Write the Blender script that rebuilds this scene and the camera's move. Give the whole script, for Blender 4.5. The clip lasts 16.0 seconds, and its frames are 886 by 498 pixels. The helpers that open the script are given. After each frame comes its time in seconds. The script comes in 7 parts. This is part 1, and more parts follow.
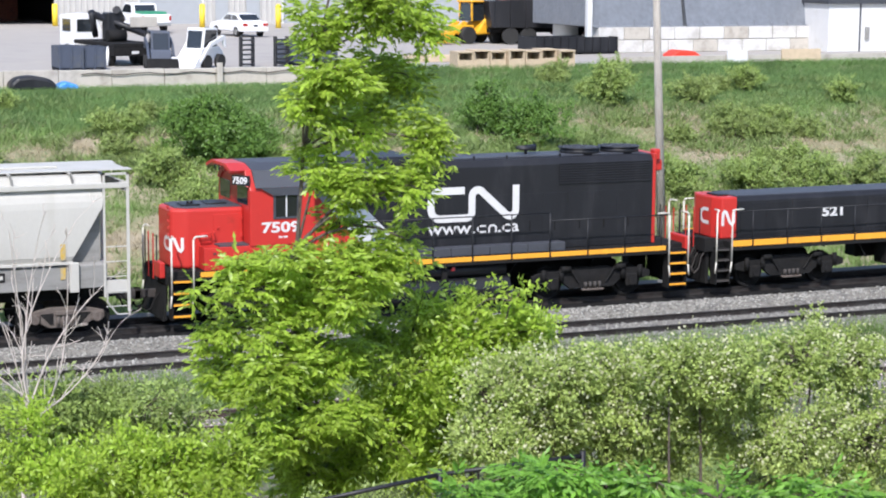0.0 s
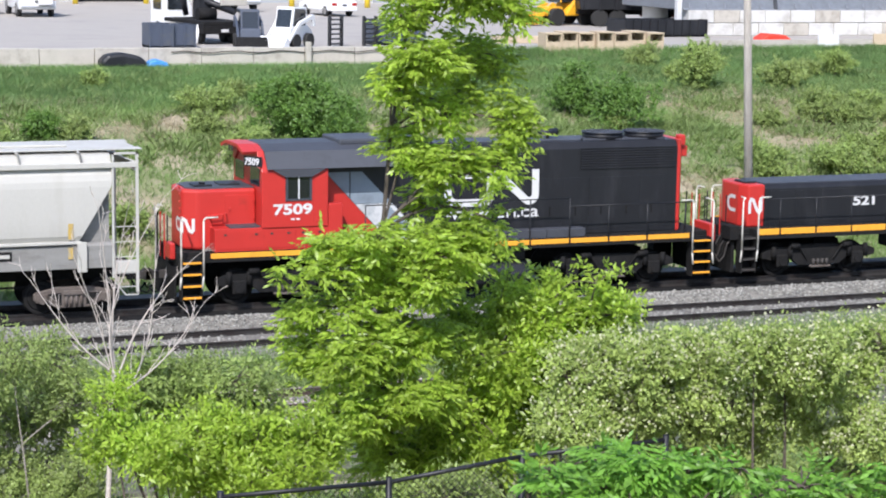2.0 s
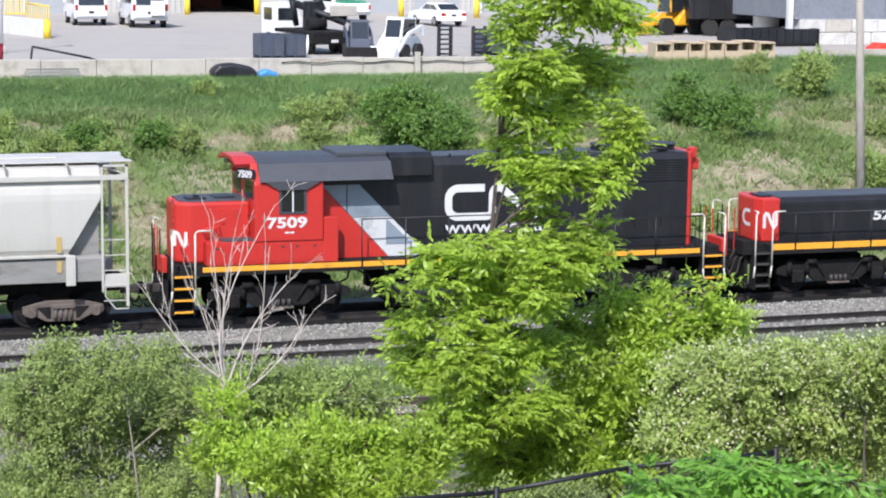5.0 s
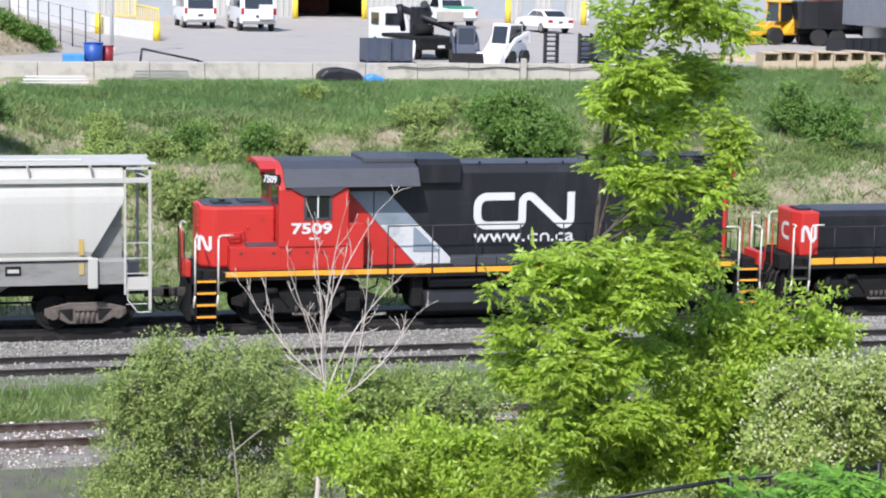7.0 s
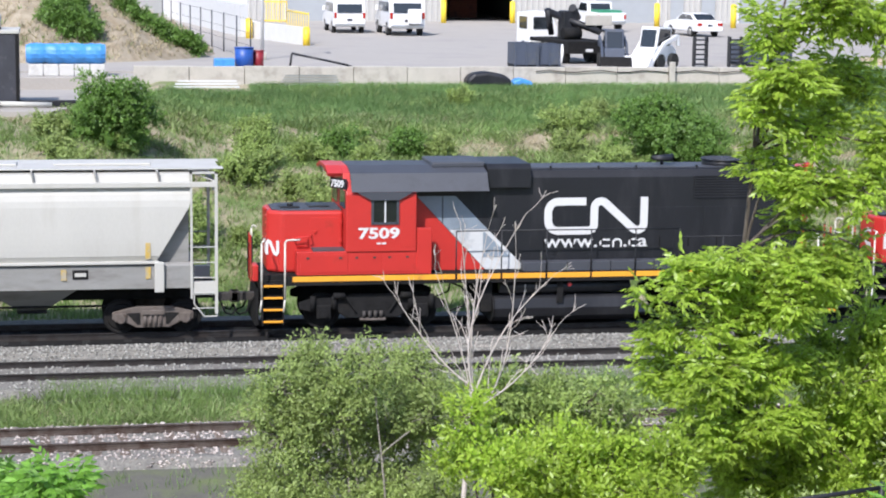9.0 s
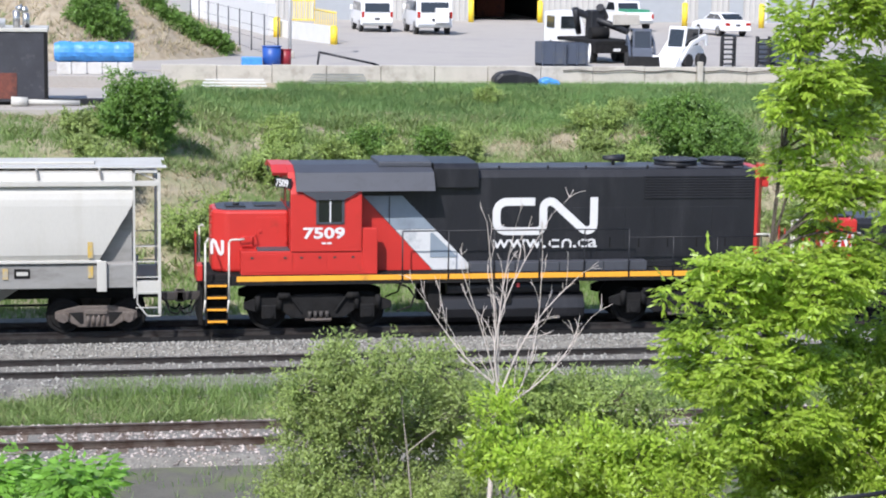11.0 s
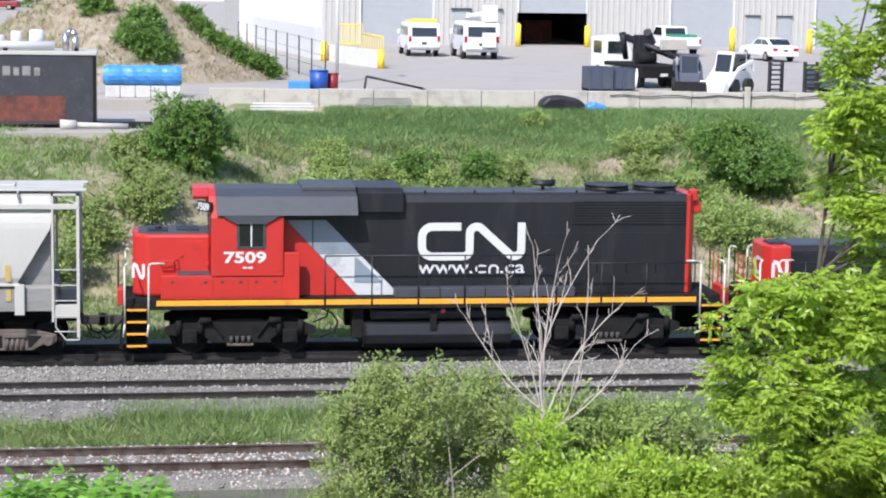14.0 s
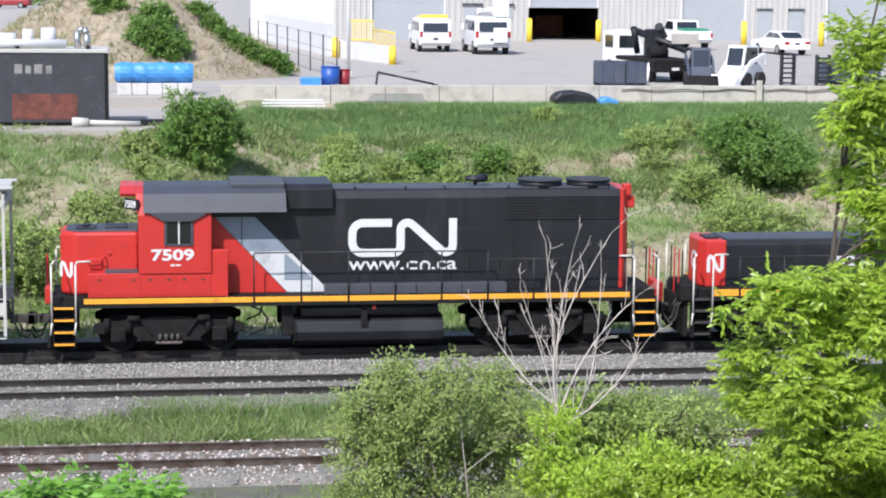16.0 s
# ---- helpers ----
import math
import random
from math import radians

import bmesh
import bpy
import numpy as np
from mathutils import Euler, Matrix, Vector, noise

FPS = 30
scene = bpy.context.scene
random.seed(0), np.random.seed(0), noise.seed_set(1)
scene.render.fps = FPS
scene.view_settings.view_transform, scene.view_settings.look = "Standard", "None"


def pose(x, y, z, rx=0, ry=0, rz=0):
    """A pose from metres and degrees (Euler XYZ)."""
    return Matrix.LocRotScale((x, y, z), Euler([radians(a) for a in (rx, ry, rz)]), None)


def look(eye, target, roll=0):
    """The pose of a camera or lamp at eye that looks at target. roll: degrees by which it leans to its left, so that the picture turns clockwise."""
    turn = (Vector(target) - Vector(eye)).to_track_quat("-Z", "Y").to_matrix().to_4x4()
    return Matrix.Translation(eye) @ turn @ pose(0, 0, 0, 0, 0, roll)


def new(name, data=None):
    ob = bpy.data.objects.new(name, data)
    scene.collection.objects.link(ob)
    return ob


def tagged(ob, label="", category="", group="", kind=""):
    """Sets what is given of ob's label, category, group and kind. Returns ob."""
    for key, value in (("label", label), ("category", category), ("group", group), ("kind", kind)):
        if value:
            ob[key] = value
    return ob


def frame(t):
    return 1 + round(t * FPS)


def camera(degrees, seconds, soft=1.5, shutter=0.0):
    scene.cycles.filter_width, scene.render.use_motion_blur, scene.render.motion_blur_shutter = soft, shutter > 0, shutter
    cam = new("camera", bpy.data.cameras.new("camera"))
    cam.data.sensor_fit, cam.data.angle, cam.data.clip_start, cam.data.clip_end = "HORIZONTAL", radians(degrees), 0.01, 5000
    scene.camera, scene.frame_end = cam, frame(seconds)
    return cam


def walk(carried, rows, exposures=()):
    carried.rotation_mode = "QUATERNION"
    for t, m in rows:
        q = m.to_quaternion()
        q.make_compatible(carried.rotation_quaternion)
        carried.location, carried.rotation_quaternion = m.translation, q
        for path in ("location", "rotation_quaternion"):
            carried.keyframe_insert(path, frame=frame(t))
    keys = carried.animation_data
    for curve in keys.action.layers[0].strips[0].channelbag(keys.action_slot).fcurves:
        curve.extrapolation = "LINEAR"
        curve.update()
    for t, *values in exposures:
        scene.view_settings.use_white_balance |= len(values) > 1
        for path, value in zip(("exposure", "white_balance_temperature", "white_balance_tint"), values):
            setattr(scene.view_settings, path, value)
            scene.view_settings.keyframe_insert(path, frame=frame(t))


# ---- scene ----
cam = camera(24.784, 16.0, soft=2.0)
EYE = Vector((0.0, -55.82, 10.733))


def aim(yaw, pitch, roll):
    """The camera's pose from its turn to the left of +y, its tilt and its roll, in degrees."""
    a, b = radians(yaw), radians(pitch)
    way = Vector((-math.sin(a) * math.cos(b), math.cos(a) * math.cos(b), math.sin(b)))
    return look(EYE, EYE + way, roll)


walk(cam, [
    (0.0, aim(-23.496, -8.501, 0.501)),
    (0.5, aim(-23.145, -8.587, 0.446)),
    (1.0, aim(-22.727, -8.722, 0.550)),
    (1.5, aim(-21.864, -8.922, 0.705)),
    (2.0, aim(-21.046, -9.069, 0.938)),
    (2.5, aim(-20.235, -9.105, 1.027)),
    (3.0, aim(-19.452, -8.999, 0.921)),
    (3.2, aim(-19.475, -8.995, 0.915)),
    (5.3, aim(-17.565, -8.818, 0.670)),
    (5.5, aim(-17.330, -8.818, 0.697)),
    (6.0, aim(-16.571, -8.785, 0.883)),
    (6.5, aim(-15.619, -8.752, 1.067)),
    (7.0, aim(-14.969, -8.701, 1.189)),
    (7.5, aim(-14.199, -8.630, 0.993)),
    (8.0, aim(-12.969, -8.606, 0.892)),
    (8.5, aim(-11.719, -8.625, 0.836)),
    (9.0, aim(-10.739, -8.662, 0.785)),
    (9.2, aim(-10.635, -8.660, 0.790)),
    (11.3, aim(-9.830, -8.695, 0.880)),
    (11.5, aim(-9.736, -8.649, 0.904)),
    (12.0, aim(-9.611, -8.539, 1.114)),
    (12.5, aim(-9.462, -8.311, 0.908)),
    (13.0, aim(-9.178, -8.213, 0.772)),
    (13.5, aim(-8.961, -8.143, 0.820)),
    (14.0, aim(-8.644, -8.029, 0.973)),
    (14.5, aim(-8.559, -7.968, 0.891)),
    (15.0, aim(-8.508, -8.094, 0.846)),
    (15.5, aim(-8.402, -8.081, 0.735)),
    (16.0, aim(-8.287, -8.161, 0.589)),
], exposures=[(0.0, 0.46, 6180, 14), (16.0, 0.46, 6180, 14)])

# ---- light: a high clear sun, from the left and a little behind the camera ----
SUN_AT = Vector((-0.36, -0.58, 0.73)).normalized()
world = bpy.data.worlds.new("sky")
scene.world = world
world.use_nodes = True
wn = world.node_tree
sky = wn.nodes.new("ShaderNodeTexSky")
sky.sky_type = "NISHITA"
sky.sun_disc = False
sky.sun_elevation = math.asin(SUN_AT.z)
sky.sun_rotation = math.atan2(SUN_AT.x, SUN_AT.y)
wn.links.new(sky.outputs[0], wn.nodes["Background"].inputs[0])
wn.nodes["Background"].inputs[1].default_value = 0.15
sun_data = bpy.data.lights.new("sun", "SUN")
sun_data.energy, sun_data.angle, sun_data.color = 4.1, radians(0.53), (1.0, 0.955, 0.88)
sun = new("sun", sun_data)
sun.matrix_world = look(SUN_AT * 80, (0, 0, 0))


# ---- materials ----
def mat(name, col, rough=0.6, metal=0.0, var=0.18, scale=2.0, bump=0.08, fine=40.0, dirt=None, dirt_at=0.56, dirt_scale=1.3,
        per_piece=0.0, leaf=0.0, stretch=(1, 1, 1), glow=0.0, spec=0.5):
    m = bpy.data.materials.new(name)
    m.use_nodes = True
    nt = m.node_tree
    bsdf = nt.nodes["Principled BSDF"]
    N, L = nt.nodes.new, nt.links.new
    tc, mp = N("ShaderNodeTexCoord"), N("ShaderNodeMapping")
    mp.inputs["Scale"].default_value = stretch
    L(tc.outputs["Object"], mp.inputs[0])
    n1, n2 = N("ShaderNodeTexNoise"), N("ShaderNodeTexNoise")
    n1.inputs["Scale"].default_value, n1.inputs["Detail"].default_value = scale, 5
    n2.inputs["Scale"].default_value, n2.inputs["Detail"].default_value = fine, 3
    L(mp.outputs[0], n1.inputs[0]), L(mp.outputs[0], n2.inputs[0])
    both = N("ShaderNodeMath")
    both.operation = "ADD"
    L(n1.outputs[0], both.inputs[0]), L(n2.outputs[0], both.inputs[1])
    value = both.outputs[0]
    if per_piece:
        info = N("ShaderNodeNewGeometry" if per_piece > 0 else "ShaderNodeObjectInfo")
        more = N("ShaderNodeMath")
        more.operation = "MULTIPLY_ADD"
        more.inputs[1].default_value = abs(per_piece)
        L(info.outputs["Random Per Island" if per_piece > 0 else "Random"], more.inputs[0])
        off = N("ShaderNodeMath")
        off.inputs[1].default_value = -abs(per_piece) / 2
        L(value, off.inputs[0])
        L(off.outputs[0], more.inputs[2])
        value = more.outputs[0]
    ramp = N("ShaderNodeMapRange")
    ramp.inputs[1].default_value, ramp.inputs[2].default_value = 0.55, 1.45
    L(value, ramp.inputs[0])
    mix = N("ShaderNodeMix")
    mix.data_type = "RGBA"
    lo = [c * (1 - var) for c in col] + [1]
    hi = [min(1, c * (1 + var)) for c in col] + [1]
    mix.inputs[6].default_value, mix.inputs[7].default_value = lo, hi
    L(ramp.outputs[0], mix.inputs[0])
    out = mix.outputs[2]
    if dirt:
        n3, r3, m3 = N("ShaderNodeTexNoise"), N("ShaderNodeMapRange"), N("ShaderNodeMix")
        n3.inputs["Scale"].default_value, n3.inputs["Detail"].default_value = dirt_scale, 8
        n3.inputs["Roughness"].default_value = 0.65
        L(mp.outputs[0], n3.inputs[0])
        r3.inputs[1].default_value, r3.inputs[2].default_value = dirt_at - 0.07, dirt_at + 0.1
        L(n3.outputs[0], r3.inputs[0])
        m3.data_type = "RGBA"
        L(r3.outputs[0], m3.inputs[0]), L(out, m3.inputs[6])
        m3.inputs[7].default_value = (*dirt, 1)
        out = m3.outputs[2]
    L(out, bsdf.inputs["Base Color"])
    bsdf.inputs["Roughness"].default_value, bsdf.inputs["Metallic"].default_value = rough, metal
    bsdf.inputs["Specular IOR Level"].default_value = spec
    if bump:
        b = N("ShaderNodeBump")
        b.inputs["Strength"].default_value, b.inputs["Distance"].default_value = min(1, bump * 4), 0.01 + bump * 0.05
        L(n2.outputs[0], b.inputs["Height"])
        L(b.outputs[0], bsdf.inputs["Normal"])
    if leaf:
        tr, ms = N("ShaderNodeBsdfTranslucent"), N("ShaderNodeMixShader")
        L(out, tr.inputs[0])
        ms.inputs[0].default_value = leaf
        L(bsdf.outputs[0], ms.inputs[1]), L(tr.outputs[0], ms.inputs[2])
        L(ms.outputs[0], nt.nodes["Material Output"].inputs[0])
    if glow:
        bsdf.inputs["Emission Color"].default_value, bsdf.inputs["Emission Strength"].default_value = (*col, 1), glow
    return m


RED = mat("red_paint", (0.48, 0.03, 0.024), 0.4, var=0.1, scale=1.2, bump=0.015, dirt=(0.30, 0.03, 0.02), dirt_at=0.66)
BLACK = mat("black_paint", (0.0125, 0.013, 0.016), 0.46, var=0.3, scale=1.5, bump=0.02, stretch=(1, 1, 0.25), dirt=(0.026, 0.026, 0.03), dirt_at=0.58, spec=0.4)
ROOFGREY = mat("dusty_roof_paint", (0.052, 0.056, 0.068), 0.55, var=0.15, bump=0.03, dirt=(0.035, 0.037, 0.044), dirt_at=0.6)
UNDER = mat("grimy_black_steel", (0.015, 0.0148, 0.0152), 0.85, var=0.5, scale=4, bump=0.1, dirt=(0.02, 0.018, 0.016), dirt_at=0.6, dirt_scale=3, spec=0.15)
YELLOW = mat("yellow_stripe_paint", (0.80, 0.36, 0.03), 0.5, var=0.15, bump=0.02, dirt=(0.4, 0.2, 0.04), dirt_at=0.64)
WHITE = mat("white_paint", (0.62, 0.62, 0.62), 0.5, var=0.06, bump=0.01, dirt=(0.54, 0.54, 0.52), dirt_at=0.63)
# Blue-grey of one hood door, and of the roof shade painted on the stripe.
DOOR_SHADE_BLUE = mat("door_and_stripe_shade_blue_grey", (0.22, 0.265, 0.315), 0.45, var=0.1, bump=0.01, dirt=(0.17, 0.2, 0.24), dirt_at=0.6)
STRIPE = mat("light_grey_stripe_paint", (0.56, 0.57, 0.58), 0.45, var=0.1, bump=0.01, dirt=(0.3, 0.33, 0.36), dirt_at=0.6)
HOPPER = mat("weathered_pale_grey_paint", (0.47, 0.46, 0.425), 0.55, var=0.07, scale=1.0, bump=0.03, stretch=(1, 1, 0.25), dirt=(0.43, 0.415, 0.375), dirt_at=0.6)
HOPPERDARK = mat("road_grimed_grey_paint", (0.25, 0.247, 0.235), 0.65, var=0.18, bump=0.04, stretch=(0.5, 1, 2), dirt=(0.17, 0.16, 0.15), dirt_at=0.55)
FADED = mat("faded_yellow_paint", (0.50, 0.34, 0.07), 0.7, var=0.25, bump=0.02, dirt=(0.36, 0.32, 0.24), dirt_at=0.52, dirt_scale=5)
CAST = mat("rust_dusted_cast_steel", (0.12, 0.10, 0.088), 0.8, var=0.3, scale=5, bump=0.1, dirt=(0.07, 0.052, 0.042), dirt_at=0.58, dirt_scale=4)
CREAM = mat("grimy_cream_rail_paint", (0.58, 0.56, 0.50), 0.55, var=0.12, bump=0.01, dirt=(0.36, 0.32, 0.27), dirt_at=0.6, dirt_scale=4)
TIEBLACK = mat("near_black_sleeper_wood", (0.014, 0.0135, 0.013), 0.9, var=0.3, scale=3, bump=0.2, stretch=(6, 1, 6), per_piece=-0.5)
STEEL = mat("rusty_truck_steel", (0.058, 0.053, 0.05), 0.7, 0.3, var=0.3, scale=5, bump=0.1, dirt=(0.075, 0.058, 0.048), dirt_at=0.6, dirt_scale=4)
GLASS = mat("dark_cab_glass", (0.012, 0.014, 0.016), 0.06, var=0.1, bump=0.0, spec=0.8)
RAILDARK = mat("dark_greased_rail_steel", (0.045, 0.041, 0.039), 0.55, 0.4, var=0.25, bump=0.05, dirt=(0.03, 0.024, 0.022), dirt_at=0.5, dirt_scale=3)
RAIL = mat("rail_steel", (0.13, 0.105, 0.09), 0.5, 0.5, var=0.25, bump=0.05, dirt=(0.07, 0.045, 0.035), dirt_at=0.5, dirt_scale=3)
TIE = mat("old_sleeper_wood", (0.17, 0.13, 0.10), 0.9, var=0.3, scale=3, bump=0.2, stretch=(6, 1, 6), per_piece=-0.5)
TIEDARK = mat("creosoted_sleeper_wood", (0.06, 0.055, 0.052), 0.9, var=0.3, scale=3, bump=0.2, stretch=(6, 1, 6), per_piece=-0.5)
BALLAST = mat("ballast_gravel", (0.19, 0.181, 0.16), 0.95, var=0.4, scale=9, bump=0.5, fine=18, dirt=(0.10, 0.095, 0.09), dirt_at=0.6)
STONE = mat("ballast_stone", (0.265, 0.26, 0.235), 0.9, var=0.42, scale=2, bump=0.2, per_piece=1.2)
PINKSTONE = mat("pinkish_ballast_stone", (0.40, 0.35, 0.32), 0.9, var=0.45, scale=2, bump=0.2, per_piece=1.2)
BARK = mat("grey_brown_bark", (0.13, 0.105, 0.085), 0.9, var=0.35, scale=8, bump=0.4, stretch=(3, 3, 0.6))
DEADWOOD = mat("bleached_dead_wood", (0.55, 0.49, 0.45), 0.85, var=0.2, scale=10, bump=0.2, stretch=(3, 3, 0.6))
LEAF_ASH = mat("bright_yellow_green_leaf", (0.345, 0.485, 0.058), 0.38, var=0.5, per_piece=0.5, scale=1.6, bump=0, leaf=0.5)
LEAF_DEEP = mat("mid_green_leaf", (0.12, 0.225, 0.038), 0.5, var=0.5, per_piece=0.5, scale=1.6, bump=0, leaf=0.3)
LEAF_OLIVE = mat("dull_olive_leaf", (0.24, 0.315, 0.088), 0.55, var=0.5, per_piece=0.5, scale=1.6, bump=0, leaf=0.3)
LEAF_SUMAC = mat("vivid_fern_green_leaf", (0.17, 0.35, 0.045), 0.45, var=0.5, per_piece=0.5, scale=1.6, bump=0, leaf=0.4)
FLOWER = mat("cream_blossom", (0.52, 0.53, 0.33), 0.7, var=0.15, per_piece=0.6, bump=0, leaf=0.3)
GRASS = mat("long_grass", (0.185, 0.285, 0.082), 0.6, var=0.55, scale=0.35, per_piece=0.55, bump=0, leaf=0.3)
DRYGRASS = mat("dry_straw_grass", (0.40, 0.345, 0.225), 0.8, var=0.35, scale=0.3, per_piece=0.9, bump=0, leaf=0.2)
CONCRETE = mat("weathered_concrete", (0.46, 0.43, 0.38), 0.9, var=0.12, bump=0.12, dirt=(0.34, 0.31, 0.27), dirt_at=0.56)
PAVING = mat("pale_yard_paving", (0.36, 0.335, 0.305), 0.92, var=0.1, scale=0.25, bump=0.08, fine=15, dirt=(0.31, 0.29, 0.27), dirt_at=0.57, dirt_scale=0.25)
SIDING = mat("off_white_metal_siding", (0.44, 0.43, 0.41), 0.55, var=0.07, bump=0.02)
DOORGREY = mat("grey_roller_door", (0.34, 0.36, 0.38), 0.5, var=0.07, bump=0.02)


# ---- building helpers ----
def box(bm, x0, x1, y0, y1, z0, z1, bevel=0.0):
    vs = [bm.verts.new((x, y, z)) for x in (x0, x1) for y in (y0, y1) for z in (z0, z1)]
    fs = [bm.faces.new([vs[i] for i in f]) for f in ((0, 1, 3, 2), (4, 6, 7, 5), (0, 4, 5, 1), (2, 3, 7, 6), (0, 2, 6, 4), (1, 5, 7, 3))]
    if bevel:
        es = list({e for f in fs for e in f.edges})
        bmesh.ops.bevel(bm, geom=es, offset=bevel, segments=2, affect="EDGES", profile=0.5)


def bx(*a, **k):
    bm = bmesh.new()
    box(bm, *a, **k)
    return bm


def tube(bm, p0, p1, r0, r1=None, n=10, caps=True):
    r1 = r0 if r1 is None else r1
    p0, p1 = Vector(p0), Vector(p1)
    d = (p1 - p0).normalized()
    a = d.orthogonal().normalized()
    b = d.cross(a)
    rings = []
    for p, r in ((p0, r0), (p1, r1)):
        rings.append([bm.verts.new(p + r * (math.cos(2 * math.pi * i / n) * a + math.sin(2 * math.pi * i / n) * b)) for i in range(n)])
    for i in range(n):
        f = bm.faces.new((rings[0][i], rings[0][(i + 1) % n], rings[1][(i + 1) % n], rings[1][i]))
        f.smooth = n > 7
    if caps:
        bm.faces.new(rings[0][::-1]), bm.faces.new(rings[1])


def pipe(bm, pts, r, n=8):
    for a, b in zip(pts, pts[1:]):
        tube(bm, a, b, r, n=n)


def tb(*a, **k):
    bm = bmesh.new()
    tube(bm, *a, **k)
    return bm


def prism(bm, pts, axis, a, b, bevel=0.0):
    """A polygon (two coordinates a point) drawn out along an axis from a to b."""
    def at(p, w):
        q = list(p)
        q.insert("xyz".index(axis), w)
        return q
    lo, hi = [bm.verts.new(at(p, a)) for p in pts], [bm.verts.new(at(p, b)) for p in pts]
    n = len(pts)
    fs = [bm.faces.new(lo), bm.faces.new(hi[::-1])]
    fs += [bm.faces.new((lo[i], hi[i], hi[(i + 1) % n], lo[(i + 1) % n])) for i in range(n)]
    bmesh.ops.recalc_face_normals(bm, faces=fs)
    if bevel:
        bmesh.ops.bevel(bm, geom=list({e for f in fs for e in f.edges}), offset=bevel, segments=2, affect="EDGES", profile=0.5)


def pr(*a, **k):
    bm = bmesh.new()
    prism(bm, *a, **k)
    return bm


def mesh_of(name, bm, material):
    me = bpy.data.meshes.new(name)
    bmesh.ops.recalc_face_normals(bm, faces=bm.faces)
    bm.to_mesh(me)
    bm.free()
    me.materials.append(material)
    return me


def part(name, bm, material, parent, label=""):
    me = bm if isinstance(bm, bpy.types.Mesh) else mesh_of(name, bm, material)
    ob = new(name, me)
    ob.parent = parent
    return tagged(ob, label)


def single(name, bm, material, label, category, group="", kind="", at=None):
    ob = new(name, mesh_of(name, bm, material))
    if at:
        ob.matrix_world = at
    return tagged(ob, label, category, group, kind)


def thing(name, label, category, group="", kind="", at=None):
    ob = new(name)
    ob.empty_display_size = 0.3
    if at:
        ob.matrix_world = at
    return tagged(ob, label, category, group, kind)


def poly_mesh(name, V, F, material, smooth=False):
    me = bpy.data.meshes.new(name)
    V, F = np.asarray(V, dtype=np.float32), np.asarray(F, dtype=np.int32)
    k = F.shape[1]
    me.vertices.add(len(V))
    me.vertices.foreach_set("co", V.ravel())
    me.loops.add(F.size)
    me.loops.foreach_set("vertex_index", F.ravel())
    me.polygons.add(len(F))
    me.polygons.foreach_set("loop_start", np.arange(0, F.size, k, dtype=np.int32))
    me.update(calc_edges=True)
    me.validate()
    me.materials.append(material)
    if smooth:
        me.shade_smooth()
    return me


def lettering(text, size, depth=0.004, bold=0.0):
    """The mesh of a word in the built-in font, in the x-z plane, facing -y, its foot at the origin."""
    cu = bpy.data.curves.new("letters", "FONT")
    cu.body, cu.size, cu.extrude, cu.offset, cu.resolution_u = text, size, depth, bold, 3
    ob = new("letters", cu)
    bpy.context.view_layer.update()
    me = bpy.data.meshes.new_from_object(ob.evaluated_get(bpy.context.evaluated_depsgraph_get()))
    bpy.data.objects.remove(ob)
    bpy.data.curves.remove(cu)
    me.transform(Matrix.Rotation(radians(90), 4, "X"))
    return me


# ---- the ground ----
def lerp_profile(profile, v):
    for (a, p), (b, q) in zip(profile, profile[1:]):
        if v <= b:
            k = (v - a) / (b - a)
            k = k * k * (3 - 2 * k) * 0.5 + k * 0.5
            return p + (q - p) * k
    return profile[-1][1]


BANK = [(-3000, 9.2), (-56, 9.0), (-52, 8.4), (-45, 6.4), (-38, 4.3), (-33, 2.6), (-26, 0.2), (-17, -0.75), (-6, -0.6), (4, -0.55), (7, -0.2),
        (11, 0.8), (17, 2.6), (24, 3.75), (30, 4.3), (32.2, 4.42), (33.4, 4.85), (3000, 4.85)]


def smooth01(k):
    k = min(1, max(0, k))
    return k * k * (3 - 2 * k)


def ground_z(x, y):
    near = smooth01((7 - x) / 8) * smooth01((y - 7) / 11)
    z = lerp_profile(BANK, y + 12 * near)
    if near > 0.05 and z > 4.3:
        z = 4.3 + (z - 4.3) * 0.55 if y < 32.5 else z
    if x < 3.6 and y > 19:
        z = min(z, 4.3)
    rough = smooth01((y - 5) / 5) * smooth01((31 - y) / 6) + smooth01((-14 - y) / 6) * 0.8
    if abs(x) < 300 and rough > 0 and not (x < 3.6 and y > 19):
        z += rough * (0.35 * noise.noise((x * 0.16, y * 0.2, 3.1)) + 0.16 * noise.noise((x * 0.6, y * 0.6, 9.0)))
    return z


def make_ground():
    xs = [-3000, -1200, -500, -200, -110, -70, -50] + [-40 + 0.9 * i for i in range(150)] + [105, 130, 170, 260, 500, 1200, 3000]
    ys = [-3000, -1200, -500, -200, -110, -80] + [-62 + 0.8 * i for i in range(126)] + [45, 60, 90, 130, 200, 400, 900, 1800, 3000]
    V = [(x, y, ground_z(x, y)) for y in ys for x in xs]
    w = len(xs)
    F = [(j * w + i, j * w + i + 1, (j + 1) * w + i + 1, (j + 1) * w + i) for j in range(len(ys) - 1) for i in range(w - 1)]
    m = mat("bank_soil_and_turf", (0.33, 0.285, 0.20), 0.95, var=0.3, scale=0.8, bump=0.5, fine=9, dirt=(0.14, 0.19, 0.06), dirt_at=0.5, dirt_scale=0.35)
    ob = new("ground", poly_mesh("ground", V, F, m, True))
    tagged(ob, "grassy railway bank and rough ground with bare earth patches", "ground", kind="structure")


make_ground()

# ---- the tracks ----
X0, X1 = -70.0, 150.0
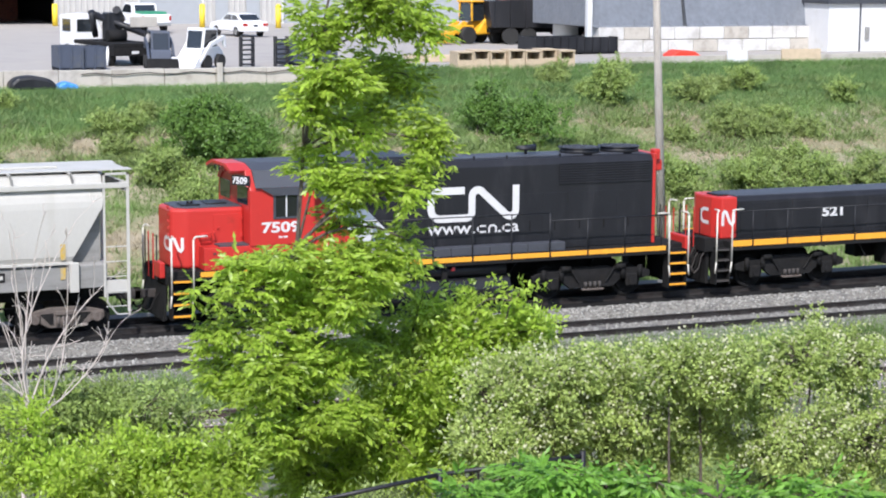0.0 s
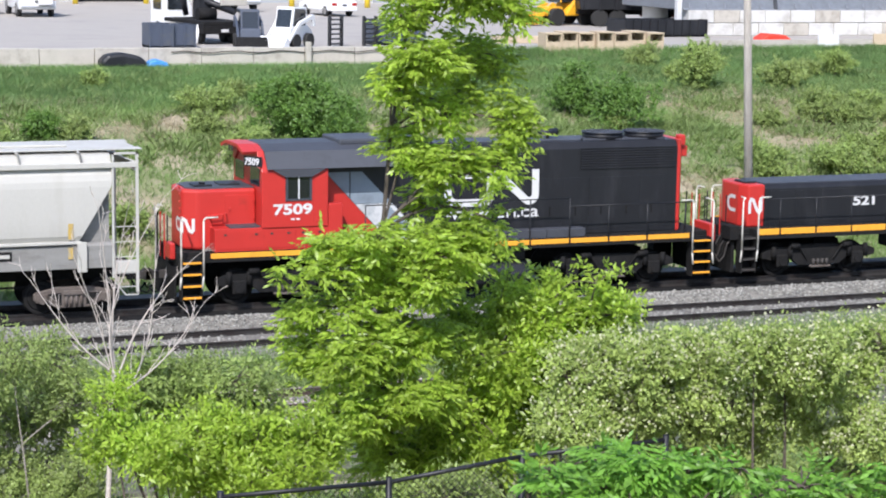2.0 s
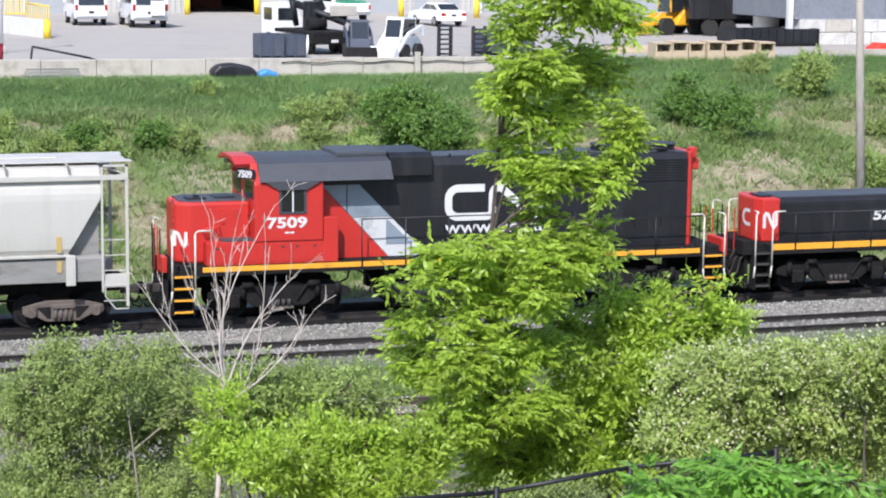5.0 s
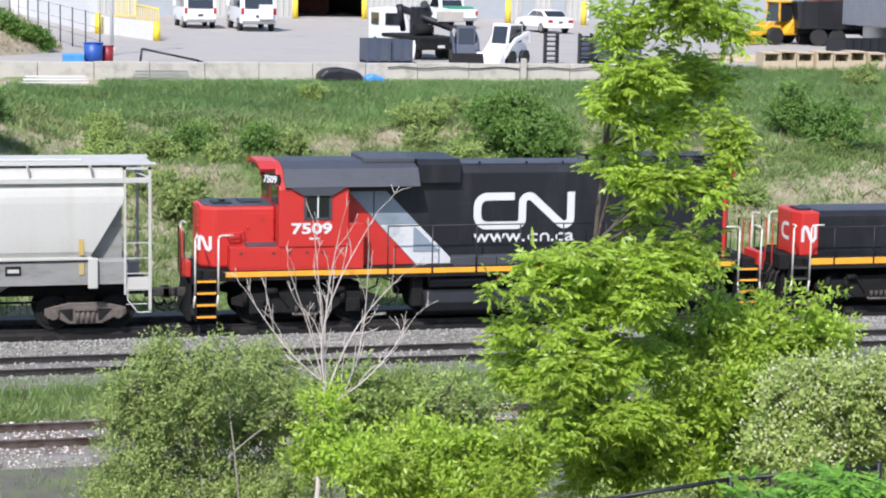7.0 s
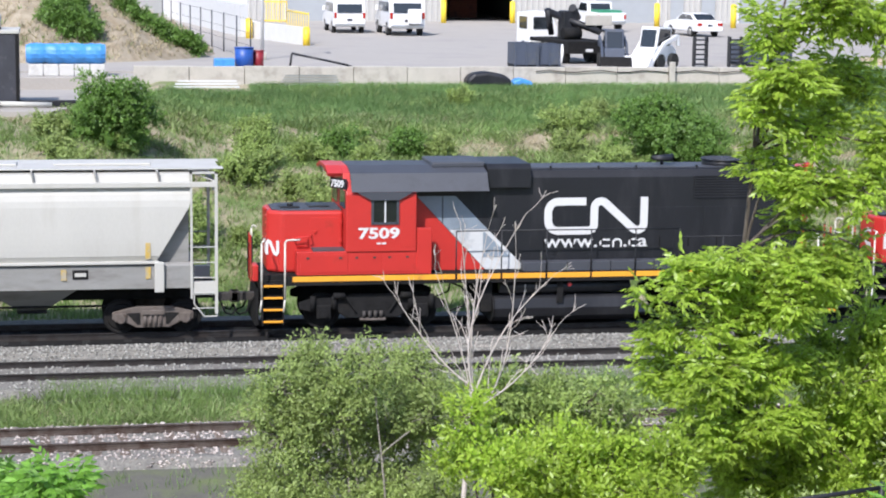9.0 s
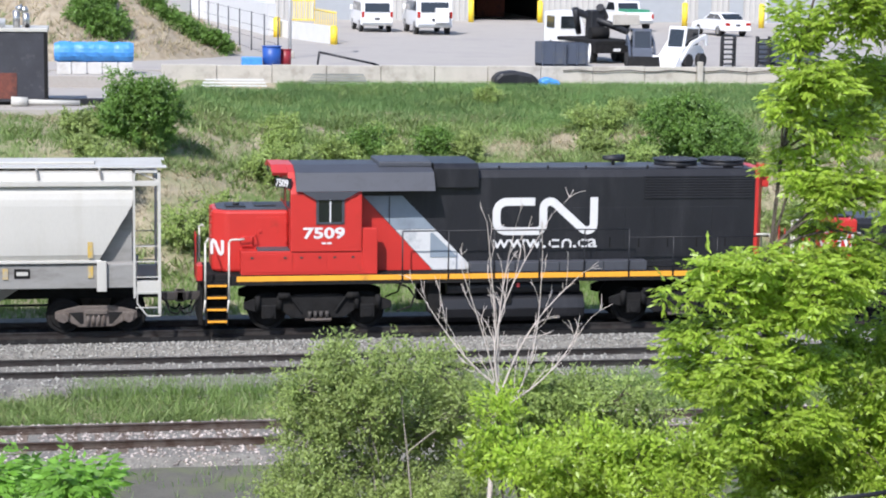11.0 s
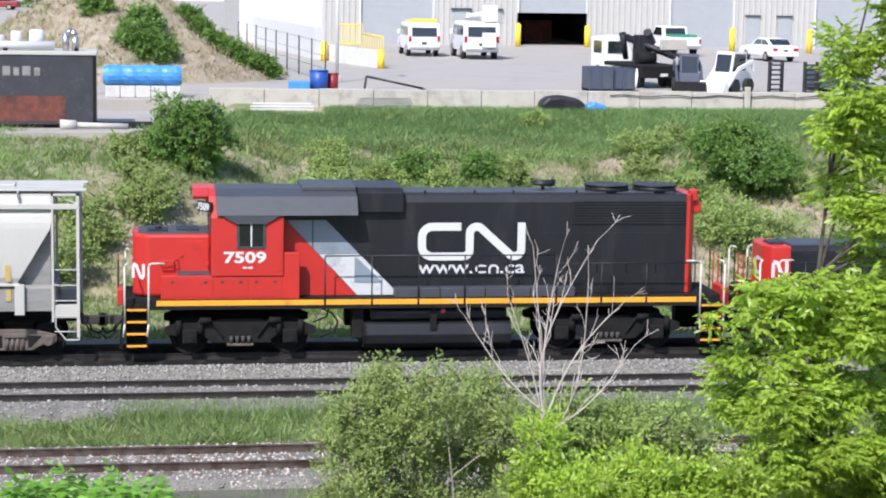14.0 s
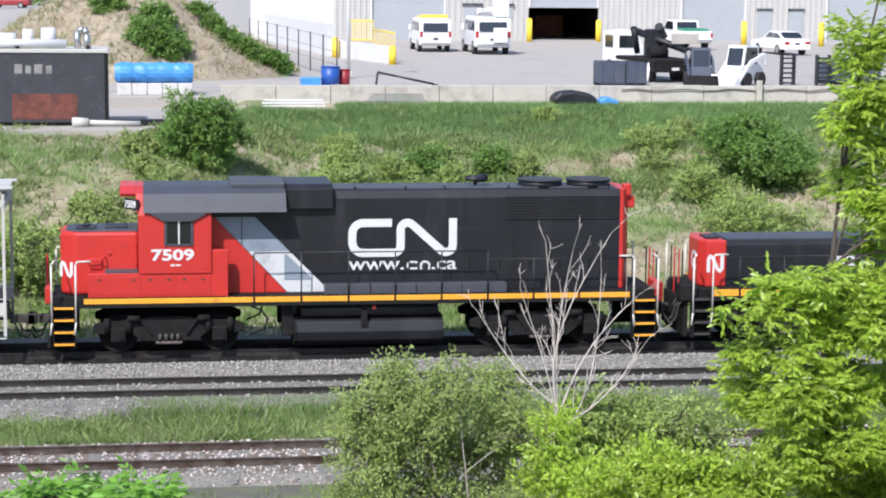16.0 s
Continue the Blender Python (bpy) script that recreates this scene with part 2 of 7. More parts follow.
GAUGE = 1.505


def rail_profile(y):
    return [(y - 0.07, -0.17), (y + 0.07, -0.17), (y + 0.07, -0.155), (y + 0.012, -0.13), (y + 0.012, -0.045), (y + 0.036, -0.03), (y + 0.036, -0.004),
            (y + 0.028, 0.0), (y - 0.028, 0.0), (y - 0.036, -0.004), (y - 0.036, -0.03), (y - 0.012, -0.045), (y - 0.012, -0.13), (y - 0.07, -0.155)]


def make_track(y, z, label, stones, tie_mat, span, width, tie_z):
    t = thing("railway_track", label, "railway track", "railway tracks", at=pose(0, y, z))
    for s in (-1, 1):
        part("rail", pr(rail_profile(s * GAUGE / 2), "x", X0, X1), RAIL if y < -8 else RAILDARK, t)
    bed = pr([(-width - 0.7, -0.62), (-width, -0.2 + tie_z), (width, -0.2 + tie_z), (width + 0.7, -0.62)], "x", X0, X1)
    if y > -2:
        # Near-black layer, 3 m wide, over the main track's bed.
        part("black_bed_sheet", bx(X0, X1, -1.5, 1.5, -0.22, -0.172), UNDER, t, "near-black layer over the ballast between and beside the rails")
    part("ballast_bed", bed, BALLAST, t, "grey crushed stone ballast bed")
    tie = mesh_of("sleeper", bx(-0.115, 0.115, -1.28, 1.28, -0.33, -0.172, bevel=0.012), tie_mat)
    rng = random.Random(int(y * 10))
    x = span[0]
    while x < span[1]:
        s = part("sleeper", tie, None, t)
        s.matrix_basis = pose(x + rng.uniform(-0.03, 0.03), rng.uniform(-0.05, 0.05), rng.uniform(-0.01, 0.004), 0, 0, rng.uniform(-1.5, 1.5))
        x += 0.56
    # loose stones lying on the bed
    g = np.random.default_rng(int(abs(y) * 7) + 1)
    ico = [(0, 0, 1), (0.9, 0.1, 0.2), (-0.1, 0.95, 0.1), (-0.9, -0.1, 0.25), (0.05, -0.9, 0.15), (0, 0, -0.8)]
    fac = [(0, 1, 2), (0, 2, 3), (0, 3, 4), (0, 4, 1), (5, 2, 1), (5, 3, 2), (5, 4, 3), (5, 1, 4)]
    n = stones
    sx, sy = g.uniform(span[0], span[1], n), g.uniform(-width - 0.5, width + 0.5 if y < -2 else -1.52, n)
    sz = np.where(np.abs(sy) > width, -0.2 + tie_z - (np.abs(sy) - width) * 0.6, -0.2 + tie_z)
    r = g.uniform(0.025, 0.065, n)
    base = np.array(ico)
    ang = g.uniform(0, 6.28, n)
    c, s = np.cos(ang), np.sin(ang)
    loc = base[None] * (1 + g.uniform(-0.3, 0.3, (n, 6, 1))) * r[:, None, None] * np.array([1.1, 0.9, 0.75])
    rot = np.stack([loc[..., 0] * c[:, None] - loc[..., 1] * s[:, None], loc[..., 0] * s[:, None] + loc[..., 1] * c[:, None], loc[..., 2]], -1)
    V = (rot + np.stack([sx, sy, sz], -1)[:, None]).reshape(-1, 3)
    F = (np.array(fac)[None] + 6 * np.arange(n)[:, None, None]).reshape(-1, 3)
    ob = part("loose_ballast", poly_mesh("loose_ballast", V, F, PINKSTONE if y < -8 else STONE), None, t, "loose crushed ballast stones")
    tagged(ob, kind="stuff")


single("cinder_path", bx(-60, 110, -16.8, -12.95, -1.1, -0.64, bevel=0.05), mat("dark_cinder_soil", (0.11, 0.105, 0.085), 0.95, var=0.3, scale=1.5, bump=0.4, fine=14, dirt=(0.13, 0.155, 0.06), dirt_at=0.58, dirt_scale=0.6), "dark cinder ground beside the siding", "ground", kind="structure")
make_track(0.0, 0.0, "main railway track under the train on grey ballast", 13000, TIEBLACK, (-14, 62), 2.35, 0.02)
make_track(-4.62, -0.10, "weathered middle railway track with dark rails in ballast", 16000, TIEDARK, (-12, 60), 1.75, 0.035)
make_track(-10.98, -0.32, "rusty little-used railway siding with bleached sleepers", 12000, TIE, (-10, 40), 1.6, 0.02)
# ---- the train ----
WHEELS = []


def wheelset(parent, x, r=0.508):
    bm = bmesh.new()
    tube(bm, (0, -0.9, 0), (0, 0.9, 0), 0.09, n=10)
    for s in (-1, 1):
        tube(bm, (0, s * 0.70, 0), (0, s * 0.82, 0), r, r, n=28)
        tube(bm, (0, s * 0.66, 0), (0, s * 0.70, 0), r + 0.028, r + 0.028, n=28)
        tube(bm, (0, s * 0.82, 0), (0, s * 0.835, 0), r * 0.8, r * 0.72, n=28)
        tube(bm, (0, s * 0.82, 0), (0, s * 0.98, 0), 0.13, 0.12, n=12)
        for k in range(6):
            a = k * math.pi / 3
            tube(bm, (math.cos(a) * 0.24, s * 0.83, math.sin(a) * 0.24), (math.cos(a) * 0.24, s * 0.845, math.sin(a) * 0.24), 0.05, n=8)
    w = part("wheelset", bm, UNDER, parent, "steel wheels on a common axle")
    w.matrix_basis = pose(x, 0, r)
    WHEELS.append((w, x, r))


def loco_truck(parent, x):
    for s in (-1, 1):
        y0, y1 = sorted((s * 1.02, s * 1.17))
        side = [(-2.05, 0.62), (-2.05, 0.80), (-1.75, 0.92), (-0.85, 0.95), (-0.55, 1.02), (0.55, 1.02), (0.85, 0.95), (1.75, 0.92), (2.05, 0.80), (2.05, 0.62),
                (1.75, 0.55), (1.05, 0.60), (0.75, 0.36), (-0.75, 0.36), (-1.05, 0.60), (-1.75, 0.55)]
        part("truck_side_frame", pr([(x + a, b) for a, b in side], "y", y0, y1, bevel=0.02), UNDER, parent)
        y2, y3 = sorted((s * 1.17, s * 1.27))
        for dx in (-1.37, 1.37):
            bm = bx(x + dx - 0.2, x + dx + 0.2, y2, y3, 0.36, 0.74, bevel=0.03)
            tube(bm, (x + dx, s * 1.26, 0.52), (x + dx, s * 1.31, 0.52), 0.13, n=12)
            part("journal_box", bm, UNDER, parent)
            for d2 in (-0.3, 0.3):
                part("coil_spring", tb((x + dx + d2, s * 1.2, 0.62), (x + dx + d2, s * 1.2, 1.0), 0.08, n=10), UNDER, parent)
        part("spring_plank", bx(x - 0.36, x + 0.36, min(s * 1.17, s * 1.3), max(s * 1.17, s * 1.3), 0.30, 0.36, 0.01), CAST, parent, "worn grey spring plank")
        for k in range(4):
            part("bolster_spring", tb((x - 0.24 + 0.16 * k, s * 1.24, 0.36), (x - 0.24 + 0.16 * k, s * 1.24, 0.56), 0.055, n=10), STEEL, parent)
        for dx in (-0.95, 0.95):
            bm = tb((x + dx - 0.16, s * 1.24, 1.0), (x + dx + 0.16, s * 1.24, 1.0), 0.095, n=12)
            tube(bm, (x + dx + (0.16 if dx < 0 else -0.16), s * 1.24, 1.0), (x + dx * 0.5, s * 1.22, 0.55), 0.03, n=6)
            part("brake_cylinder", bm, UNDER, parent)
    for dx in (-1.37, 1.37):
        wheelset(parent, x + dx)


def ribbon(bm, pts, width, y):
    """A flat band of even width along a line in the x-z plane."""
    P = [Vector(p) for p in pts]
    sides = []
    for i, p in enumerate(P):
        d0 = (P[i] - P[i - 1]).normalized() if i else (P[1] - P[0]).normalized()
        d1 = (P[i + 1] - P[i]).normalized() if i < len(P) - 1 else d0
        t = (d0 + d1).normalized()
        n = Vector((-t.y, t.x)) * (width / 2) / max(0.5, t.dot(d0))
        sides.append((p + n, p - n))
    vs = [[bm.verts.new((q.x, w, q.y)) for q in pq for w in (y, y + 0.004)] for pq in sides]
    for a, b in zip(vs, vs[1:]):
        bm.faces.new((a[0], b[0], b[2], a[2])), bm.faces.new((a[1], a[3], b[3], b[1]))
        bm.faces.new((a[0], a[1], b[1], b[0])), bm.faces.new((a[2], b[2], b[3], a[3]))


def arc(cx, cz, r, a0, a1, n=6):
    return [(cx + r * math.cos(radians(a0 + (a1 - a0) * i / n)), cz + r * math.sin(radians(a0 + (a1 - a0) * i / n))) for i in range(n + 1)]


def emblem(x0, x1, z0, z1, y, w):
    """The railway's white emblem as one continuous band: a bracket that runs on into a wave."""
    h, L, r = z1 - z0, x1 - x0, 0.28 * (z1 - z0)
    a, b = z0 + w / 2, z1 - w / 2
    xm = x0 + 0.50 * L
    pts = [(x0 + 0.40 * L, b)] + arc(x0 + w / 2 + r, b - r, r, 90, 180) + arc(x0 + w / 2 + r, a + r, r, 180, 270)
    pts += arc(xm - 0.02 * L - r * 0.6, a + r * 0.6, r * 0.6, -90, 0)
    pts += arc(xm + r * 0.65 - 0.02 * L, b - r * 0.65, r * 0.65, 180, 52)
    pts += arc(x1 - w / 2 - r * 0.65, a + r * 0.65, r * 0.65, 232, 360)
    pts += [(x1 - w / 2, z1)]
    bm = bmesh.new()
    ribbon(bm, pts, w, y)
    return bm


def steps(parent, x0, x1, hood, n=4, yellow=True):
    """The corner steps of an engine, both sides, with their grab rails."""
    for s in (-1, 1):
        for k in range(n):
            z = 0.36 + k * 0.33
            y0, y1 = sorted((s * 1.18, s * 1.5))
            tread = part("step_tread", bx(x0 + 0.03, x1 - 0.03, y0, y1, z, z + 0.03), UNDER, parent)
            ya, yb = sorted((s * 1.5, s * 1.508))
            part("step_edge", bx(x0 + 0.035, x1 - 0.035, ya, yb, z - 0.03, z + 0.03), YELLOW if yellow else STEEL, tread, "yellow step edge" if yellow else "worn steel step edge")
        y0, y1 = sorted((s * 1.12, s * 1.18))
        part("step_back", bx(x0, x1, y0, y1, 0.25, 1.45), UNDER, parent)
        for xx in (x0, x1 - 0.03):
            y0, y1 = sorted((s * 1.18, s * 1.5))
            part("step_side", bx(xx, xx + 0.03, y0, y1, 0.25, 1.45), UNDER, parent)
        for xx, low in ((x0 - 0.02, 0.62), (x1 + 0.02, 0.62)):
            gr = bmesh.new()
            top = 2.62
            inner = (xx > (x0 + x1) / 2) == (hood > 0)
            reach = hood * (0.42 if inner else 0.1)
            pipe(gr, [(xx - hood * 0.04, s * 1.53, low), (xx, s * 1.53, low + 0.35), (xx, s * 1.53, top - 0.08), (xx + hood * 0.06, s * 1.53, top), (xx + reach, s * (1.5 if inner else 1.2), top)], 0.027)
            part("grab_rail", gr, CREAM, parent, "cream painted grab rail")


def coupler(parent, x, d):
    bm = bmesh.new()
    box(bm, min(x, x + d * 0.55), max(x, x + d * 0.55), -0.11, 0.11, 0.72, 0.95, 0.02)
    box(bm, min(x + d * 0.45, x + d * 0.72), max(x + d * 0.45, x + d * 0.72), -0.17, 0.2, 0.68, 1.0, 0.05)
    part("coupler", bm, STEEL, parent, "rusty knuckle coupler")
    for s in (-1, 1):
        hs = bmesh.new()
        pts = [(x, s * 0.45, 0.95), (x + d * 0.18, s * 0.47, 0.75), (x + d * 0.3, s * 0.45, 0.45), (x + d * 0.5, s * 0.4, 0.38), (x + d * 0.62, s * 0.33, 0.55)]
        pipe(hs, pts, 0.026, 6)
        part("brake_hose", hs, UNDER, parent, "black rubber brake hose")


def sill_stripe(parent, x0, x1, gaps, z0=1.455, z1=1.60):
    """The yellow stripe along the sill, broken by the rail posts."""
    for s in (-1, 1):
        y0, y1 = sorted((s * 1.5, s * 1.506))
        cuts = [x0] + gaps + [x1]
        for a, b in zip(cuts, cuts[1:]):
            part("yellow_stripe", bx(a + 0.03, b - 0.03, y0, y1, z0, z1), YELLOW, parent, "yellow sill stripe")


def engine():
    e = thing("locomotive", "red and black four-axle diesel road switcher with grey stripe", "locomotive")
    part("underframe", bx(-2.45, 12.85, -1.49, 1.49, 1.34, 1.615, bevel=0.012), UNDER, e, "black underframe and walkway")
    posts = [2.3 + 1.29 * i for i in range(9)]
    sill_stripe(e, -2.3, 12.8, posts[:-1])
    for x0, x1 in ((-3.15, -2.45), (12.85, 13.6)):
        part("end_platform", bx(x0, x1, -1.12, 1.12, 1.2, 1.6, bevel=0.02), UNDER, e)
    steps(e, -3.1, -2.5, 1)
    steps(e, 12.9, 13.55, -1)
    # nose
    prof = [(-0.62, -2.9), (0.62, -2.9), (0.92, -2.5), (0.92, -0.8), (-0.92, -0.8), (-0.92, -2.5)]
    nose = bmesh.new()
    prism(nose, [(b, a) for a, b in prof], "z", 1.62, 3.33, bevel=0.08)
    part("nose", nose, RED, e, "red short hood")
    part("nose_top", pr([(-2.75, -0.55), (-2.75, 0.55), (-2.45, 0.8), (-0.82, 0.8), (-0.82, -0.8), (-2.45, -0.8)], "z", 3.325, 3.36, bevel=0.01), ROOFGREY, e, "dark anti-glare nose top")
    hatch = bmesh.new()
    box(hatch, -2.5, -1.95, -0.45, 0.1, 3.36, 3.41, 0.02)
    box(hatch, -1.7, -1.1, -0.3, 0.4, 3.36, 3.4, 0.02)
    tube(hatch, (-2.2, -0.2, 3.41), (-2.2, -0.2, 3.47), 0.09, n=10)
    part("nose_hatch", hatch, BLACK, e)
    part("sand_filler", bx(-2.12, -1.78, -1.0, -0.9, 2.34, 2.62, bevel=0.03), RED, e)
    part("nose_door_handle", bx(-1.62, -1.54, -0.97, -0.93, 2.72, 2.8, bevel=0.01), RED, e)
    for z in (2.45, 2.95):
        part("nose_door_hinge", bx(-0.92, -0.84, -0.96, -0.93, z, z + 0.12, bevel=0.01), RED, e)
    part("nose_door", bx(-1.72, -0.86, -0.935, -0.918, 2.28, 3.15, bevel=0.004), RED, e)
    for k in range(5):
        bm = bmesh.new()
        tube(bm, (-2.92, -0.42, 2.55 + k * 0.2), (-2.88, -0.42, 2.55 + k * 0.2), 0.05, n=10)
        part("nose_lamp", bm, RED, e)
    em = bmesh.new()
    ribbon(em, [(0.55, 2.47), (0.2, 2.47), (0.09, 2.41), (0.05, 2.31), (0.09, 2.21), (0.2, 2.15), (0.58, 2.15)], 0.095, 0)
    me = mesh_of("nose_emblem", em, WHITE)
    me.transform(Matrix.Translation((-2.906, 0, 0)) @ Matrix.Rotation(radians(-90), 4, "Z"))
    part("nose_emblem", me, None, e, "white painted emblem")
    wv = bmesh.new()
    ribbon(wv, [(0.0, 2.10), (0.0, 2.42), (0.05, 2.48), (0.11, 2.45), (0.24, 2.16), (0.30, 2.13), (0.35, 2.19), (0.35, 2.51)], 0.095, 0)
    me = mesh_of("nose_emblem", wv, WHITE)
    me.transform(Matrix.Translation((-2.885, -0.645, 0)) @ Matrix.Rotation(radians(-37), 4, "Z") @ Matrix.Translation((0.0, -0.012, 0)))
    part("nose_emblem", me, None, e, "white painted emblem")
    for s in (-1, 1):
        y0, y1 = sorted((s * 0.9, s * 1.48))
        part("battery_box", bx(-2.15, 1.2, y0, y1, 1.62, 2.28, bevel=0.02), RED, e, "red side battery box")
        y0, y1 = sorted((s * 0.92, s * 1.46))
        part("battery_box_lid", bx(-1.7, -0.82, y0, y1, 2.28, 2.33, bevel=0.01), ROOFGREY, e)
        ya, yb = sorted((s * 1.48, s * 1.492))
        for x0, x1 in ((-2.05, -0.75), (-0.7, 0.2), (0.22, 1.12)):
            part("box_door", bx(x0, x1, ya, yb, 1.7, 2.2, bevel=0.004), RED, e)
            for xx in (x0 + 0.2, x1 - 0.2):
                part("latch", bx(xx - 0.04, xx + 0.04, ya - 0.02 * (s < 0), yb + 0.02 * (s > 0), 2.08, 2.13), STEEL, e)
    # cab
    sec = [(-1.52, 2.26), (1.52, 2.26), (1.52, 3.86), (1.2, 4.36), (0.6, 4.5), (-0.6, 4.5), (-1.2, 4.36), (-1.52, 3.86)]
    part("cab", pr(sec, "x", -0.8, 1.16, bevel=0.025), RED, e, "red steel cab")
    roof = [(-1.60, 3.93), (-1.27, 4.41), (-0.62, 4.56), (0.62, 4.56), (1.27, 4.41), (1.60, 3.93), (1.56, 3.93), (1.22, 4.37), (0.6, 4.51), (-0.6, 4.51), (-1.22, 4.37), (-1.56, 3.93)]
    part("cab_roof", pr(roof, "x", -0.66, 3.18), ROOFGREY, e, "grey sloped roof panels over the cab")
    part("brow", pr([(-1.45, 3.95), (-1.2, 4.42), (-0.6, 4.56), (0.6, 4.56), (1.2, 4.42), (1.45, 3.95), (1.2, 3.95), (0.9, 4.2), (-0.9, 4.2), (-1.2, 3.95)], "x", -0.86, -0.66, bevel=0.015), RED, e)
    horn = bmesh.new()
    box(horn, -1.2, -0.95, -0.35, 0.35, 4.3, 4.52, 0.05)
    box(horn, -1.12, -0.98, -0.5, -0.36, 4.25, 4.36, 0.03)
    part("headlight_housing", horn, RED, e)
    for s in (-0.15, 0.15):
        part("headlight", tb((-1.31, s, 4.4), (-1.29, s, 4.4), 0.09), GLASS, e)
    part("number_board_visor", pr([(-1.22, 4.41), (-0.6, 4.57), (0.6, 4.57), (1.22, 4.41), (1.17, 4.33), (0.6, 4.48), (-0.6, 4.48), (-1.17, 4.33)], "x", -1.28, -0.865), RED, e, "red overhanging cab brow")
    sb = pr([(-1.17, -0.98), (-0.80, -1.50), (-0.76, -1.40), (-1.08, -0.94)], "z", 3.99, 4.27)
    part("number_board", sb, BLACK, e, "black angled number board")
    nb = lettering("7509", 0.27, 0.002, 0.01)
    nb.materials.append(WHITE)
    nb.transform(Matrix.Translation((-1.166, -1.008, 4.04)) @ Matrix.Rotation(radians(-54.6), 4, "Z") @ Matrix.Diagonal((0.98, 1, 1, 1)))
    part("number_board_figures", nb, None, e, "white painted number")
    for s in (-1, 1):
        part("windshield", bx(-0.815, -0.79, min(s * 0.35, s * 1.3), max(s * 0.35, s * 1.3), 3.42, 3.95, bevel=0.008), GLASS, e)
        y0, y1 = sorted((s * 1.505, s * 1.535))
        win = thing_window(e, -0.06, 0.62, y0, y1, 3.06, 3.74, s)
        yv = s * 1.53
        aw = bmesh.new()
        prism(aw, [(-0.5, 3.92), (1.05, 3.92), (0.66, 3.70), (-0.12, 3.70)], "y", min(yv + s * 0.03, yv + s * 0.07), max(yv + s * 0.03, yv + s * 0.07))
        part("sunshade", aw, ROOFGREY, e, "grey folding sunshade")
        y0, y1 = sorted((s * 1.3, s * 1.5))
        part("door_panel", bx(1.18, 1.6, y0, y1, 1.62, 2.9, bevel=0.02), RED, e)
        cabdoor = bx(0.72, 1.1, min(s * 1.518, s * 1.53), max(s * 1.518, s * 1.53), 2.4, 3.75, bevel=0.004)
        part("cab_side_panel", cabdoor, RED, e)
    num = lettering("7509", 0.41, 0.003, 0.013)
    num.materials.append(WHITE)
    num.transform(Matrix.Translation((-0.47, -1.527, 2.64)) @ Matrix.Diagonal((1.42, 1, 1, 1)))
    part("cab_number", num, None, e, "large white painted number")
    for xx in (0.05, 0.2):
        part("small_print", bx(xx, xx + 0.12, -1.526, -1.522, 2.47, 2.52), WHITE, e)
    # long hood
    hs = [(-0.93, 1.62), (0.93, 1.62), (0.93, 4.22), (0.78, 4.42), (-0.78, 4.42), (-0.93, 4.22)]
    part("long_hood", pr(hs, "x", 1.16, 12.58, bevel=0.02), BLACK, e, "black long hood with white emblem")
    part("hood_end", pr([(12.58, -0.93), (12.58, 0.93), (12.68, 0.93), (12.88, 0.6), (12.88, -0.6), (12.68, -0.93)], "z", 1.62, 4.42, bevel=0.02), RED, e, "red hood end")
    for a in ((12.86, 13.08, -0.62, -0.3, 3.85, 4.2), (12.71, 12.94, -0.75, -0.45, 4.2, 4.55), (12.86, 13.08, 0.3, 0.62, 3.85, 4.2)):
        part("rear_marker_lamp", bx(*a, bevel=0.05), RED, e)
    ey = -0.936
    # The stripe's upper panel has the cab roof's shade put into its colour.
    stripes = [("red_panel", RED, [(1.17, 1.63), (1.17, 3.72), (1.25, 3.72), (3.22, 1.63)]),
               ("shaded_stripe", DOOR_SHADE_BLUE, [(1.27, 3.72), (2.36, 3.72), (3.28, 2.78), (2.16, 2.78)]),
               ("white_stripe", STRIPE, [(2.17, 2.77), (3.29, 2.77), (4.42, 1.63), (3.24, 1.63)])]
    for nm, m, poly in stripes:
        part(nm, pr(poly, "y", ey - 0.004, ey), m, e)
    # doors along the hood
    for i, xx in enumerate([1.9, 3.0, 4.5, 5.35, 6.2, 7.05, 7.9, 8.75, 9.6, 10.45, 11.3]):
        m = STRIPE if i == 0 else BLACK
        if i == 0:
            part("door_edge", bx(1.98, 2.01, ey - 0.02, ey - 0.006, 2.95, 3.72), ROOFGREY, e)
        elif i == 1:
            part("hood_door", pr([(3.16, 1.98), (3.16, 2.68), (3.22, 2.68), (3.95, 1.98)], "y", ey - 0.02, ey - 0.008), DOOR_SHADE_BLUE, e)
        else:
            part("hood_door", bx(xx + 0.02, xx + 0.83, ey - 0.0, ey + 0.02, 1.75, 3.35, bevel=0.006), m, e)
            part("door_latch", bx(xx + 0.4, xx + 0.44, ey - 0.012, ey, 2.2, 2.5), UNDER, e)
    for k in range(9):
        part("radiator_louvre", pr([(ey, 3.62 + k * 0.075), (ey - 0.03, 3.60 + k * 0.075), (ey - 0.03, 3.63 + k * 0.075), (ey, 3.66 + k * 0.075)], "x", 9.3, 12.5), BLACK, e)
    em = emblem(4.92, 7.95, 2.58, 3.64, ey - 0.010, 0.225)
    part("hood_emblem", em, WHITE, e, "white painted emblem")
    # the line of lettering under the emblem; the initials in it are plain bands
    for word, x0, x1 in (("www.", 4.92, 6.47), (".ca", 7.25, 7.95)):
        me = lettering(word, 0.4, 0.003, 0.004)
        xs, zs = [v.co.x for v in me.vertices], [v.co.z for v in me.vertices]
        kx, kz = (x1 - x0) / (max(xs) - min(xs)), 0.25 / (max(zs) - min(zs))
        me.transform(Matrix.Translation((x0, ey - 0.008, 2.21)) @ Matrix.Diagonal((kx, 1, kz, 1)) @ Matrix.Translation((-min(xs), 0, -min(zs))))
        me.materials.append(WHITE)
